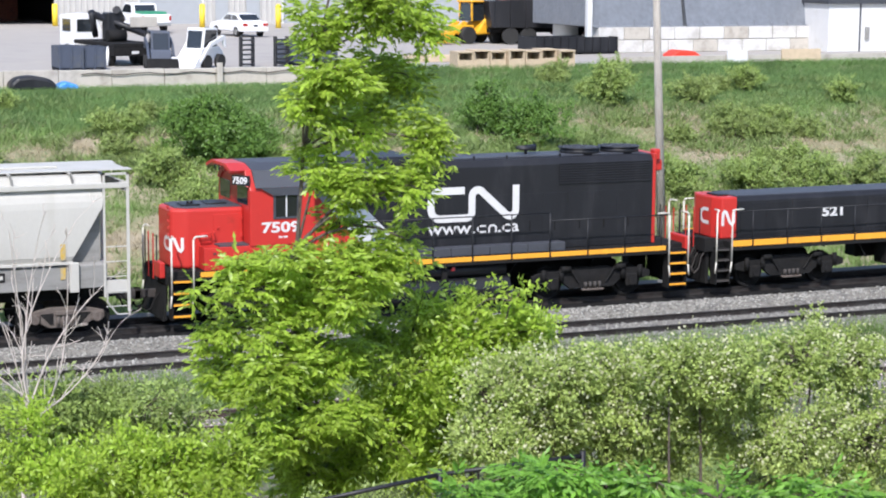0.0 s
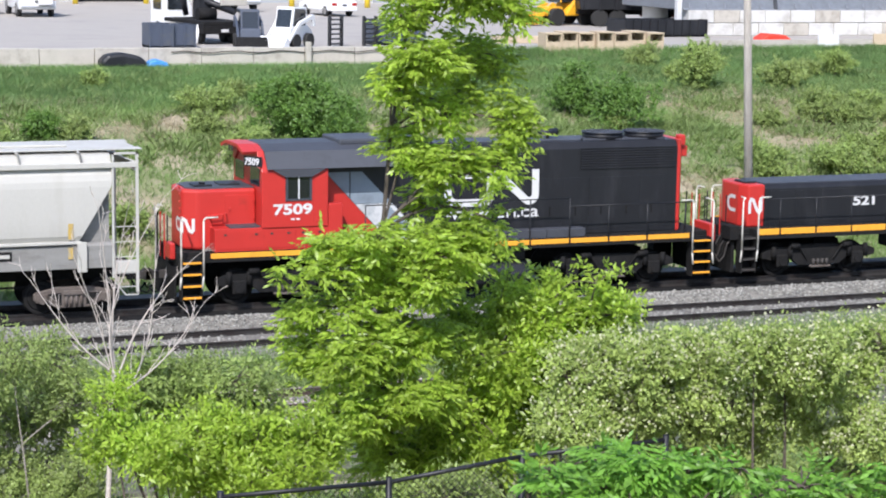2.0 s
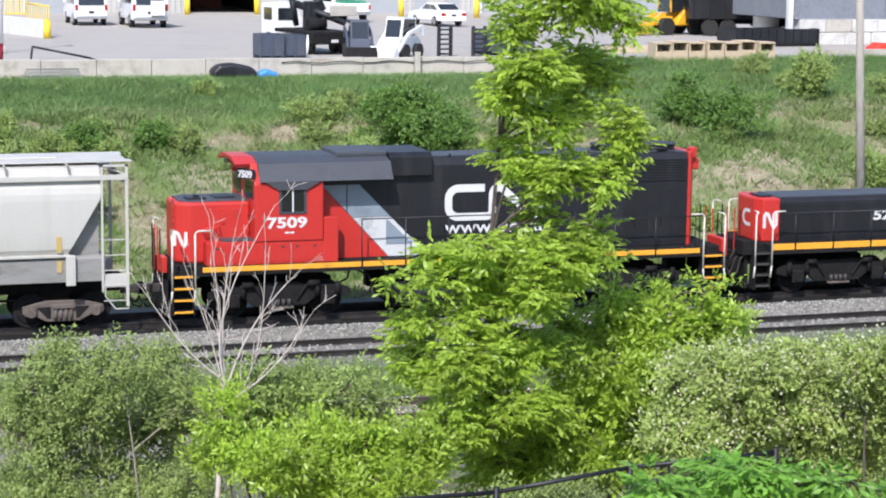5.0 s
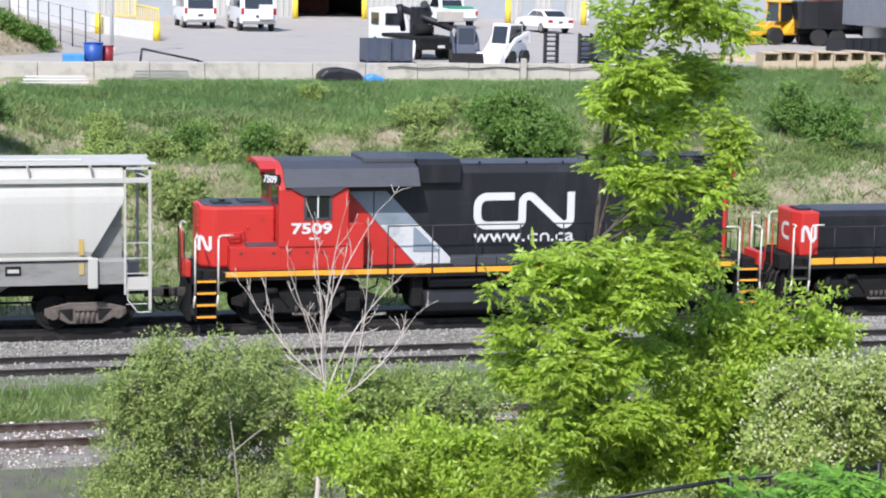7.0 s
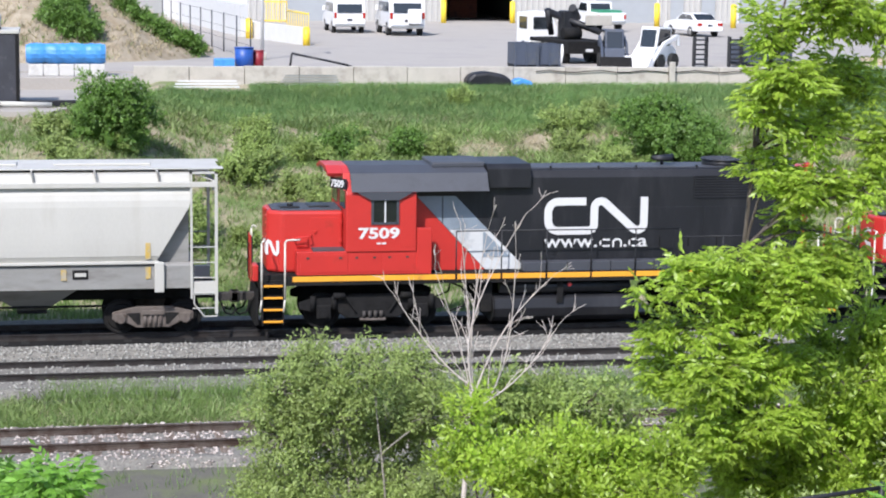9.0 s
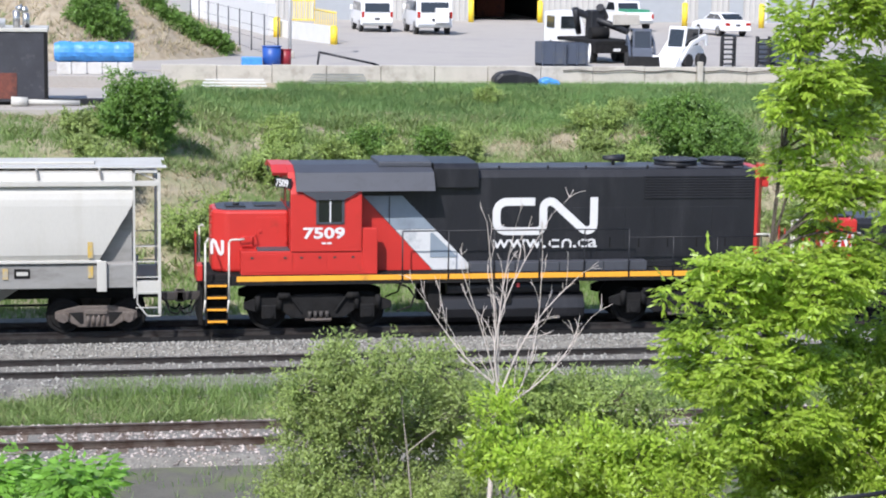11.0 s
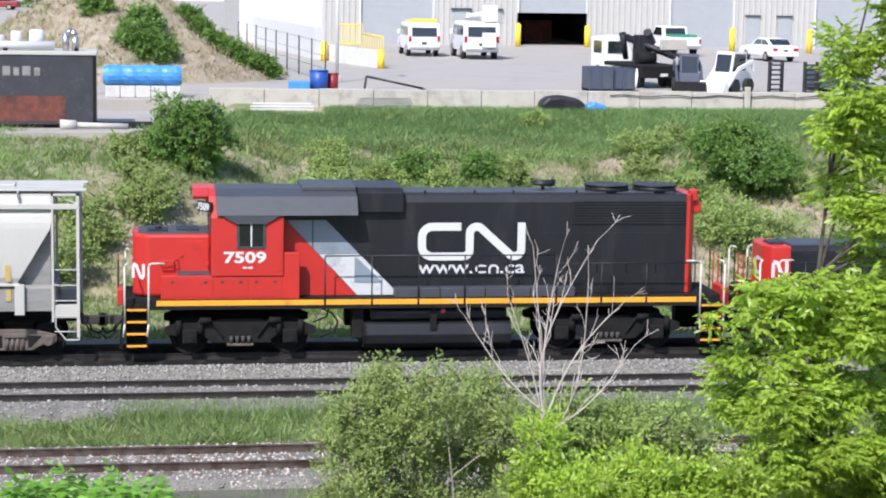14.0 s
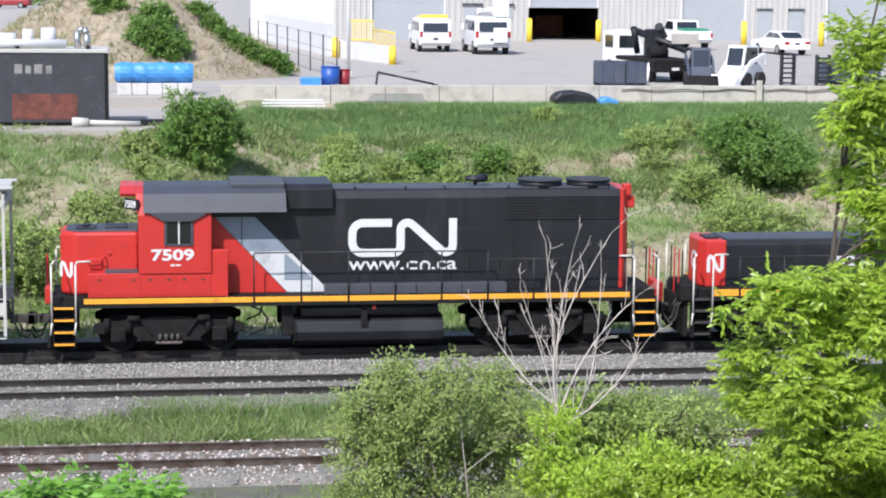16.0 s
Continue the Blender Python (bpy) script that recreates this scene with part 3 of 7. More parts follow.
        part("hood_lettering", me, None, e, "white painted lettering")
    for pts in ([(6.85, 2.42), (6.66, 2.43), (6.59, 2.38), (6.57, 2.335), (6.59, 2.29), (6.66, 2.24), (6.85, 2.25)],
                [(6.95, 2.21), (6.95, 2.37), (7.01, 2.43), (7.12, 2.43), (7.18, 2.37), (7.18, 2.21)]):
        bm = bmesh.new()
        ribbon(bm, pts, 0.055, ey - 0.010)
        part("lettering_band", bm, WHITE, e)
    # roof gear
    part("exhaust_housing", pr([(-1.12, 3.95), (-1.12, 4.5), (-0.95, 4.62), (0.95, 4.62), (1.12, 4.5), (1.12, 3.95)], "x", 3.22, 4.48, bevel=0.02), BLACK, e)
    part("roof_hatch", bx(1.7, 3.2, -0.85, 0.85, 4.5, 4.66, bevel=0.04), ROOFGREY, e)
    part("roof_walk", bx(4.5, 12.3, -0.6, 0.6, 4.42, 4.46, bevel=0.01), ROOFGREY, e)
    for xx in (10.45, 11.85):
        bm = bmesh.new()
        tube(bm, (xx, 0, 4.42), (xx, 0, 4.6), 0.62, 0.62, n=32)
        tube(bm, (xx, 0, 4.6), (xx, 0, 4.63), 0.66, 0.66, n=32)
        part("radiator_fan", bm, BLACK, e, "round radiator fan housing")
        gr = bmesh.new()
        for k in range(-4, 5):
            w = math.sqrt(0.6 ** 2 - (k * 0.13) ** 2)
            box(gr, xx - w, xx + w, k * 0.13 - 0.02, k * 0.13 + 0.02, 4.63, 4.645)
        part("fan_grille", gr, ROOFGREY, e)
    hr = bmesh.new()
    tube(hr, (8.6, 0, 4.46), (8.6, 0, 4.62), 0.05)
    tube(hr, (8.3, 0.05, 4.66), (8.95, 0.05, 4.66), 0.05, 0.1, n=10)
    tube(hr, (8.3, -0.12, 4.64), (8.85, -0.12, 4.64), 0.04, 0.09, n=10)
    part("air_horn", hr, BLACK, e)
    for xx in (5.1, 6.5, 7.6, 9.4):
        part("lifting_eye", bx(xx, xx + 0.06, -0.72, -0.68, 4.42, 4.52), BLACK, e)
    # tank and reservoirs
    tk = [(-1.0, 0.14), (-1.22, 0.30), (-1.3, 0.55), (-1.22, 0.82), (-1.02, 0.96), (1.02, 0.96), (1.22, 0.82), (1.3, 0.55), (1.22, 0.30), (1.0, 0.14)]
    part("fuel_tank", pr(tk, "x", 3.45, 7.55, bevel=0.02), BLACK, e, "black fuel tank with rounded sides")
    part("tank_end_plate", pr([(a * 1.03, b + 0.01) for a, b in tk], "x", 3.40, 3.46), UNDER, e)
    for s in (-1, 1):
        part("air_reservoir", tb((3.6, s * 1.12, 1.14), (7.4, s * 1.12, 1.14), 0.17, n=16), BLACK, e)
        part("tank_bracket", bx(5.25, 5.42, min(s * 1.27, s * 1.33), max(s * 1.27, s * 1.33), 0.7, 1.35), UNDER, e)
        part("fuel_filler", tb((5.6, s * 1.2, 1.2), (5.6, s * 1.36, 1.24), 0.06), RED, e)
        part("equipment_box", bx(3.08, 3.4, min(s * 0.8, s * 1.2), max(s * 0.8, s * 1.2), 0.45, 1.34, bevel=0.03), UNDER, e)
    loco_truck(e, 0.0)
    loco_truck(e, 10.36)
    for xx, d in ((-3.15, -1), (13.6, 1)):
        coupler(e, xx, d)
        pl = pr([(xx - 0.02, 0.22), (xx + d * 0.12, 0.2), (xx + d * 0.12, 0.3), (xx + d * 0.02, 1.2), (xx - 0.02, 1.2)], "y", -1.15, 1.15)
        part("pilot", pl, UNDER, e, "black steel pilot plate")
    part("drop_step", bx(13.58, 13.78, -1.3, -0.25, 1.28, 1.82, bevel=0.03), RED, e, "red drop step plate")
    part("drop_step", bx(-3.32, -3.16, -1.0, -0.4, 1.4, 1.85, bevel=0.03), RED, e, "red drop step plate")
    for s in (-1, 1):
        for k in range(3):
            ho = bmesh.new()
            pipe(ho, [(13.62, s * (0.5 + 0.15 * k), 1.25), (13.85, s * (0.5 + 0.15 * k), 0.95), (14.05, s * (0.5 + 0.14 * k), 0.8), (14.2, s * (0.5 + 0.15 * k), 1.1)], 0.022, 6)
            part("control_hose", ho, UNDER, e, "black looped control hose")
    # handrails and posts
    for s in (-1, 1):
        for i, xx in enumerate(posts):
            top = 2.80 if i < 6 else 2.56
            part("rail_post", tb((xx, s * 1.47, 1.35), (xx, s * 1.47, top), 0.02, n=8), BLACK, e)
        part("handrail", tb((posts[0], s * 1.47, 2.80), (posts[5], s * 1.47, 2.80), 0.018, n=8), BLACK, e)
        part("handrail", tb((posts[5], s * 1.47, 2.56), (12.85, s * 1.47, 2.56), 0.018, n=8), BLACK, e)
        for k in range(2, 6):
            part("walkway_duct", bx(1.7 + 1.27 * k, 2.95 + 1.27 * k, min(s * 1.0, s * 1.42), max(s * 1.0, s * 1.42), 1.62, 1.88, bevel=0.015), ROOFGREY, e, "grey dusty walkway duct")
        pp = bmesh.new()
        pipe(pp, [(2.1, s * 1.2, 1.35), (2.5, s * 1.25, 1.2), (2.68, s * 1.25, 0.95), (2.6, s * 1.2, 0.65), (2.2, s * 1.15, 0.5)], 0.028, 6)
        part("traction_cable", pp, UNDER, e)
        for xx in (-3.3, 13.75):
            for yy in (0.25, 0.62):
                part("end_rail_post", tb((xx, s * yy, 1.3), (xx, s * yy, 2.6), 0.02, n=6), BLACK if yy > 0.4 else RED, e)
        gr = bmesh.new()
        pipe(gr, [(-2.2, s * 0.95, 2.6), (-2.2, s * 1.15, 2.6), (-1.75, s * 1.15, 2.66), (-1.7, s * 0.95, 2.66)], 0.02, 6)
        part("nose_grab_rail", gr, RED, e)
    return e


def thing_window(e, x0, x1, y0, y1, z0, z1, s):
    w = part("cab_window", bx(x0, x1, y0, y1, z0, z1, bevel=0.006), GLASS, e, "dark sliding cab window")
    ya, yb = (y0 - 0.012, y1 - 0.005) if s < 0 else (y0 + 0.005, y1 + 0.012)
    fr = bmesh.new()
    for a, b, c, d in ((x0 - 0.05, x0 + 0.02, z0 - 0.04, z1 + 0.04), (x1 - 0.02, x1 + 0.05, z0 - 0.04, z1 + 0.04), (x0, x1, z0 - 0.04, z0 + 0.02), (x0, x1, z1 - 0.02, z1 + 0.04)):
        box(fr, a, b, ya, yb, c, d)
    part("window_frame", fr, ROOFGREY, w)
    xm = (x0 + x1) / 2
    part("window_bar", bx(xm - 0.02, xm + 0.02, ya, yb, z0, z1), WHITE, w)
    return w


def slug():
    e = thing("slug_unit", "low red-ended black slug engine with yellow sill stripe", "locomotive")
    part("underframe", bx(15.1, 30.4, -1.49, 1.49, 1.30, 1.60, bevel=0.012), UNDER, e, "black underframe and walkway")
    posts = [15.95 + 1.29 * i for i in range(11)]
    sill_stripe(e, 15.15, 30.2, posts, 1.44, 1.63)
    for x0, x1 in ((14.55, 15.1), (30.4, 31.0)):
        part("end_platform", bx(x0, x1, -1.12, 1.12, 1.2, 1.6, bevel=0.02), UNDER, e)
    steps(e, 14.62, 15.14, 1, yellow=False)
    steps(e, 30.45, 31.0, -1)
    sec = [(-0.88, 1.6), (0.88, 1.6), (0.88, 2.8), (0.75, 2.93), (-0.75, 2.93), (-0.88, 2.8)]
    part("end_hood", pr([(14.98, -0.5), (14.98, 0.5), (15.15, 0.88), (15.72, 0.88), (15.72, -0.88), (15.15, -0.88)], "z", 1.6, 2.93, bevel=0.05), RED, e, "red end of the low hood")
    part("low_hood", pr(sec, "x", 15.72, 29.6, bevel=0.02), BLACK, e, "low black hood")
    part("hood_top", pr([(15.76, -0.7), (15.76, 0.7), (29.5, 0.7), (29.5, -0.7)], "z", 2.93, 2.95), ROOFGREY, e)
    part("far_end_hood", pr(sec, "x", 29.6, 30.3, bevel=0.04), RED, e)
    part("top_hatch", bx(15.2, 15.6, -0.5, 0.2, 2.93, 2.99, bevel=0.02), BLACK, e)
    num = lettering("521", 0.42, 0.003, 0.014)
    num.materials.append(WHITE)
    num.transform(Matrix.Translation((18.93, -0.886, 2.18)) @ Matrix.Diagonal((1.45, 1, 1, 1)))
    part("hood_number", num, None, e, "large white painted number")
    part("hood_emblem", emblem(21.6, 23.6, 1.95, 2.65, -0.888, 0.16), WHITE, e, "white painted emblem")
    # the emblem wraps round the end: a bracket on the front, a wave on the side
    bm = bmesh.new()
    ribbon(bm, [(0.40, 2.50), (0.10, 2.50), (-0.02, 2.43), (-0.06, 2.30), (-0.02, 2.15), (0.10, 2.08), (0.42, 2.08)], 0.11, 0)
    me = mesh_of("end_emblem", bm, WHITE)
    me.transform(Matrix.Translation((14.972, 0.06, 0)) @ Matrix.Rotation(radians(-90), 4, "Z"))
    part("end_emblem", me, None, e, "white painted emblem")
    bm = bmesh.new()
    ribbon(bm, [(15.19, 2.02), (15.19, 2.40), (15.24, 2.48), (15.31, 2.45), (15.46, 2.11), (15.53, 2.06), (15.59, 2.13), (15.59, 2.54)], 0.10, -0.888)
    part("end_emblem", bm, WHITE, e, "white painted emblem")
    for i in range(14):
        xx = 15.85 + i * 0.97
        if 18.6 < xx < 20.2 or 21.2 < xx < 23.4:
            continue
        part("hood_door", bx(xx, xx + 0.9, -0.893, -0.872, 1.7, 2.72, bevel=0.006), BLACK, e)
    for s in (-1, 1):
        for xx in posts:
            part("rail_post", tb((xx, s * 1.47, 1.33), (xx, s * 1.47, 2.55), 0.02, n=8), BLACK, e)
        part("handrail", tb((15.6, s * 1.47, 2.55), (30.2, s * 1.47, 2.55), 0.018, n=8), BLACK, e)
        part("ballast_box", bx(21.3, 24.3, min(s * 0.5, s * 1.2), max(s * 0.5, s * 1.2), 0.5, 1.3, bevel=0.05), UNDER, e)
        part("hanging_hose", tb((20.2, s * 1.2, 1.3), (20.5, s * 1.2, 0.8), 0.03, n=6), UNDER, e)
        for yy in (0.25, 0.62):
            part("end_rail_post", tb((14.5, s * yy, 1.3), (14.5, s * yy, 2.6), 0.02, n=6), RED if yy < 0.4 else BLACK, e)
    loco_truck(e, 17.6)
    loco_truck(e, 27.4)
    coupler(e, 14.55, -1)
    part("junction_box", bx(14.3, 14.62, -1.3, -0.75, 1.28, 1.72, bevel=0.02), UNDER, e, "black cable junction box")
    for k in range(5):
        ho = bmesh.new()
        yy = -1.15 + 0.2 * k
        pipe(ho, [(14.5, yy, 1.35), (14.28, yy, 1.15 - 0.05 * k), (14.2, yy + 0.03, 0.75), (14.05, yy + 0.05, 0.6), (13.86, yy + 0.08, 0.9), (13.78, yy + 0.08, 1.25)], 0.024, 6)
        part("jumper_cable", ho, UNDER if k % 2 else STEEL, e, "looped jumper cable")
    coupler(e, 31.0, 1)
    part("pilot", bx(14.44, 14.55, -1.15, 1.15, 0.25, 1.25), UNDER, e, "black steel pilot plate")
    return e


def freight_truck(parent, x):
    for s in (-1, 1):
        y0, y1 = sorted((s * 0.98, s * 1.12))
        bm = bmesh.new()
        prism(bm, [(x + a, b) for a, b in [(-1.1, 0.62), (-0.8, 0.70), (-0.45, 0.78), (0.45, 0.78), (0.8, 0.70), (1.1, 0.62), (1.1, 0.42), (0.8, 0.38), (0.45, 0.2), (-0.45, 0.2), (-0.8, 0.38), (-1.1, 0.42)]], "y", y0, y1, bevel=0.025)
        part("truck_side_frame", bm, CAST, parent, "rust-brown cast side frame")
        y2, y3 = sorted((s * 1.12, s * 1.16))
        ya, yb = sorted((s * 1.119, s * 1.124))
        for d in (-1, 1):
            part("side_frame_window", pr([(x + d * 0.72, 0.60), (x + d * 0.34, 0.62), (x + d * 0.34, 0.28), (x + d * 0.42, 0.28)], "y", ya, yb), UNDER, parent)
        for k in range(4):
            part("spring", tb((x - 0.21 + 0.14 * k, s * 1.12, 0.25), (x - 0.21 + 0.14 * k, s * 1.12, 0.56), 0.05, n=10), CAST, parent)
        part("bolster_end", bx(x - 0.3, x + 0.3, min(s * 1.0, s * 1.2), max(s * 1.0, s * 1.2), 0.56, 0.68, bevel=0.02), CAST, parent)
        for dx in (-0.87, 0.87):
            bm = bmesh.new()
            box(bm, x + dx - 0.17, x + dx + 0.17, min(s * 0.95, s * 1.17), max(s * 0.95, s * 1.17), 0.36, 0.62, 0.04)
            tube(bm, (x + dx, s * 1.17, 0.46), (x + dx, s * 1.22, 0.46), 0.12, n=14)
            part("bearing_cap", bm, CAST, parent)
    for dx in (-0.87, 0.87):
        wheelset(parent, x + dx, 0.457)


def hopper():
    """A covered hopper: pale upper sides that bow out, grimed lower slope sheets, open end platforms."""
    e = thing("covered_hopper_car", "weathered pale grey covered hopper car with grimy lower half", "freight car")
    A, B = -20.6, -4.33
    part("centre_sill", bx(A, B, -0.3, 0.3, 0.85, 1.3), UNDER, e)
    # body: cross sections, full in the middle and cut off by the slope at both ends
    side = []
    for k in range(13):
        z = 2.08 + k * 2.0 / 12
        side.append((-1.56 + 0.07 * (k < 1) + 0.05 * (abs(k - 6) / 6) ** 3 + 0.10 * max(0, (k - 9) / 3) ** 2, z))
    b0, b1 = A + 0.75, B - 0.72
    upper = bmesh.new()
    ring = side + [(-y, z) for y, z in side[::-1]]
    def taper(z):
        return max(0.0, (3.62 - z) / (3.62 - 2.08)) * 0.92
    rows = [[upper.verts.new((xe + sg * taper(z) if sg else xe, y, z)) for y, z in ring] for xe, sg in ((b0, 1), (b1, -1))]
    n = len(ring)
    for i in range(n):
        upper.faces.new((rows[0][i], rows[0][(i + 1) % n], rows[1][(i + 1) % n], rows[1][i])).smooth = False
    upper.faces.new(rows[0]), upper.faces.new(rows[1][::-1])
    part("upper_body", upper, HOPPER, e, "pale grey bowed sides")
    part("side_ledge", bx(b0 + 0.85, b1 - 0.85, -1.58, -1.36, 2.03, 2.10, bevel=0.01), HOPPER, e)
    low = bmesh.new()
    prism(low, [(-1.36, 2.03), (-1.5, 1.96), (-1.5, 1.34), (1.5, 1.34), (1.5, 1.96), (1.36, 2.03)], "x", A + 0.9, B - 0.62, bevel=0.01)
    part("side_sill", low, HOPPERDARK, e, "grimy grey lower side sill")
    for x0, x1, d in ((B - 0.75, B - 1.75, -1), (A + 0.75, A + 1.75, 1)):
        part("end_slope_sheet", pr([(x0, 3.6), (x0, 2.1 + 1.2), (x0, 1.95), (x1, 1.95)], "y", -1.25, 1.25), HOPPERDARK, e, "sloping end sheet")
        part("end_post", bx(min(x0, x0 - 0.12), max(x0, x0 - 0.12), -0.5, -0.38, 1.3, 4.0), HOPPERDARK, e)
    rf = [(-1.38, 4.08), (-1.55, 4.10), (-1.55, 4.24), (-1.42, 4.25), (-1.36, 4.44), (-0.8, 4.52), (0.8, 4.52), (1.36, 4.44), (1.42, 4.25), (1.55, 4.24), (1.55, 4.10), (1.38, 4.08)]
    part("roof", pr(rf, "x", b0, b1, bevel=0.01), HOPPER, e, "pale roof with side rail")
    part("end_top_rail", bx(b1, B, -1.55, -1.45, 4.10, 4.24, bevel=0.01), HOPPER, e)
    part("end_top_rail", bx(b1, B, 1.45, 1.55, 4.10, 4.24, bevel=0.01), HOPPER, e)
    part("end_top_rail", bx(B - 0.1, B, -1.44, 1.44, 4.0, 4.2, bevel=0.01), HOPPER, e)
    run = bmesh.new()
    for s in (-0.95, 0.95):
        box(run, A - 0.05, B + 0.2, s - 0.25, s + 0.25, 4.55, 4.58, 0.01)
    box(run, A, B + 0.1, -0.7, 0.7, 4.55, 4.575)
    part("roof_walk", run, HOPPER, e, "pale steel roof walk")
    for k in range(9):
        xx = b1 - 0.9 - k * 1.66
        part("roof_brace", pr([(xx, 4.54), (xx + 0.05, 4.54), (xx + 0.11, 4.25), (xx + 0.06, 4.25)], "y", -1.5, -1.42), HOPPERDARK, e)
        part("walk_bracket", bx(xx, xx + 0.05, -1.46, 1.15, 4.5, 4.55), HOPPER, e)
    for k in range(4):
        part("hatch_cover", bx(b1 - 3.6 - k * 3.6, b1 - 1.0 - k * 3.6, -0.4, 0.4, 4.575, 4.64, bevel=0.02), HOPPER, e)
    # ladders and end frame
    for s in (-1, 1):
        y = s * 1.5
        fr = bmesh.new()
        box(fr, B - 0.06, B + 0.02, min(y, y + s * 0.04), max(y, y + s * 0.04), 0.62, 4.52)
        box(fr, B - 0.72, B - 0.66, min(y, y + s * 0.04), max(y, y + s * 0.04), 1.05, 4.52)
        box(fr, B - 0.72, B + 0.02, min(y, y + s * 0.04), max(y, y + s * 0.04), 4.46, 4.52)
        part("ladder_stile", fr, HOPPER, e, "pale ladder stiles")
        for k in range(8):
            if 0.75 + k * 0.44 < 1.9 or k in (3, 4):
                part("ladder_rung", tb((B - 0.66, y, 0.78 + k * 0.42), (B - 0.02, y, 0.78 + k * 0.42), 0.016, n=6), HOPPER, e)
        part("end_sill", bx(B - 0.66, B, min(y, y - s * 0.2), max(y, y - s * 0.2), 1.15, 1.5, bevel=0.01), HOPPER, e)
        lp = bmesh.new()
        pipe(lp, [(B - 0.62, y, 1.15), (B - 0.62, y, 0.9), (B - 0.35, y, 0.55), (B, y, 0.55), (B, y, 1.15)], 0.02, 6)
        part("stirrup", lp, HOPPER, e)
        part("defect_box", bx(-6.02, -5.76, min(s * 1.5, s * 1.62), max(s * 1.5, s * 1.62), 1.25, 2.08, bevel=0.02), HOPPER, e, "pale bracket plate")
        diag = bmesh.new()
        pipe(diag, [(B - 0.6, s * 1.45, 4.46), (B - 0.05, s * 1.45, 4.25)], 0.02, 6)
        part("end_brace", diag, HOPPER, e)
        for xx, z0, z1 in ((-6.26, 2.16, 2.6), (-6.26, 1.62, 1.94), (-8.5, 1.6, 1.9)):
            yy = 1.51 if z0 < 2 else 1.545
            part("reflector_mark", bx(xx, xx + 0.14, min(s * yy, s * (yy + 0.02)), max(s * yy, s * (yy + 0.02)), z0, z1), FADED, e, "faded yellow reflector patch")
        part("data_panel", bx(-8.2, -7.78, min(s * 1.502, s * 1.508), max(s * 1.502, s * 1.508), 1.62, 1.88), UNDER, e, "dark stencil panel")
        part("stencil_bar", bx(-8.14, -7.84, min(s * 1.508, s * 1.512), max(s * 1.508, s * 1.512), 1.70, 1.80), HOPPER, e)
        for k in range(7):
            part("side_seam", bx(-6.9 - k * 2.1, -6.87 - k * 2.1, min(s * 1.5, s * 1.512), max(s * 1.5, s * 1.512), 1.36, 1.95), HOPPERDARK, e)
    for xx in (-9.3, -12.4, -15.5):
        ch = bmesh.new()
        vs = [ch.verts.new((xx + sx * a, sy * b, z)) for z, a, b in ((1.3, 1.2, 1.3), (0.62, 0.35, 0.5)) for sx, sy in ((-1, -1), (1, -1), (1, 1), (-1, 1))]
        for i in range(4):
            ch.faces.new((vs[i], vs[(i + 1) % 4], vs[4 + (i + 1) % 4], vs[4 + i]))
        ch.faces.new(vs[4:])
        part("discharge_chute", ch, HOPPERDARK, e, "grey discharge chute")
        part("outlet_gate", bx(xx - 0.4, xx + 0.4, -0.6, 0.6, 0.55, 0.63), UNDER, e)
    part("brake_pipe", tb((A + 1, -0.7, 0.75), (B - 3, -0.7, 0.75), 0.035, n=6), UNDER, e)
    part("brake_reservoir", tb((B - 1.15, 0.3, 1.75), (B - 0.55, 0.3, 1.75), 0.2, n=14), HOPPERDARK, e)
    freight_truck(e, -6.05)
    freight_truck(e, -18.7)
    coupler(e, B, 1)
    coupler(e, A, -1)
    return e


TRAIN = [engine(), slug(), hopper()]
# ---- plants ----
LEAF_PALE = mat("pale_grey_green_leaf", (0.325, 0.415, 0.11), 0.5, var=0.5, per_piece=0.5, scale=1.6, bump=0, leaf=0.35)
LEAF_BANK = mat("pale_bank_leaf", (0.255, 0.345, 0.09), 0.5, var=0.5, per_piece=0.5, scale=1.6, bump=0, leaf=0.3)

def leaf_arrays(C, D, length, width, g, fold=0.35):
    """Folded leaves: at C, pointing along D."""
    n = len(C)
    D = D / np.linalg.norm(D, axis=1, keepdims=True)
    up = g.normal(0, 0.5, (n, 3)) + (-0.25, -0.5, 0.7)
    S = np.cross(D, up)
    S /= np.linalg.norm(S, axis=1, keepdims=True) + 1e-9
    U = np.cross(S, D)
    L = (length * g.uniform(0.7, 1.25, n))[:, None]
    W = L * width
    mid = C + D * L * 0.45 + U * W * fold
    V = np.stack([C, mid + S * W * 0.5 - U * W * fold * 1.6, C + D * L - U * L * 0.12, mid - S * W * 0.5 - U * W * fold * 1.6], 1)
    F = np.array([(0, 1, 2), (0, 2, 3)])[None] + 4 * np.arange(n)[:, None, None]
    return V.reshape(-1, 3), F.reshape(-1, 3)


def tube_arrays(paths, n=5):
    """Tapered limbs along lines of points with radii."""
    V, F = [], []
    ang = np.arange(n) * 2 * math.pi / n
    for P, R in paths:
        P = np.asarray(P, float)
        base = len(V)
        for i, p in enumerate(P):
            d = P[min(i + 1, len(P) - 1)] - P[max(i - 1, 0)]
            d = d / (np.linalg.norm(d) + 1e-9)
            a = np.cross(d, (0.3, 0.9, 0.2))
            a /= np.linalg.norm(a) + 1e-9
            b = np.cross(d, a)
            for q in ang:
                V.append(p + R[i] * (math.cos(q) * a + math.sin(q) * b))
        for i in range(len(P) - 1):
            for k in range(n):
                F.append((base + i * n + k, base + i * n + (k + 1) % n, base + (i + 1) * n + (k + 1) % n, base + (i + 1) * n + k))
    return V, F


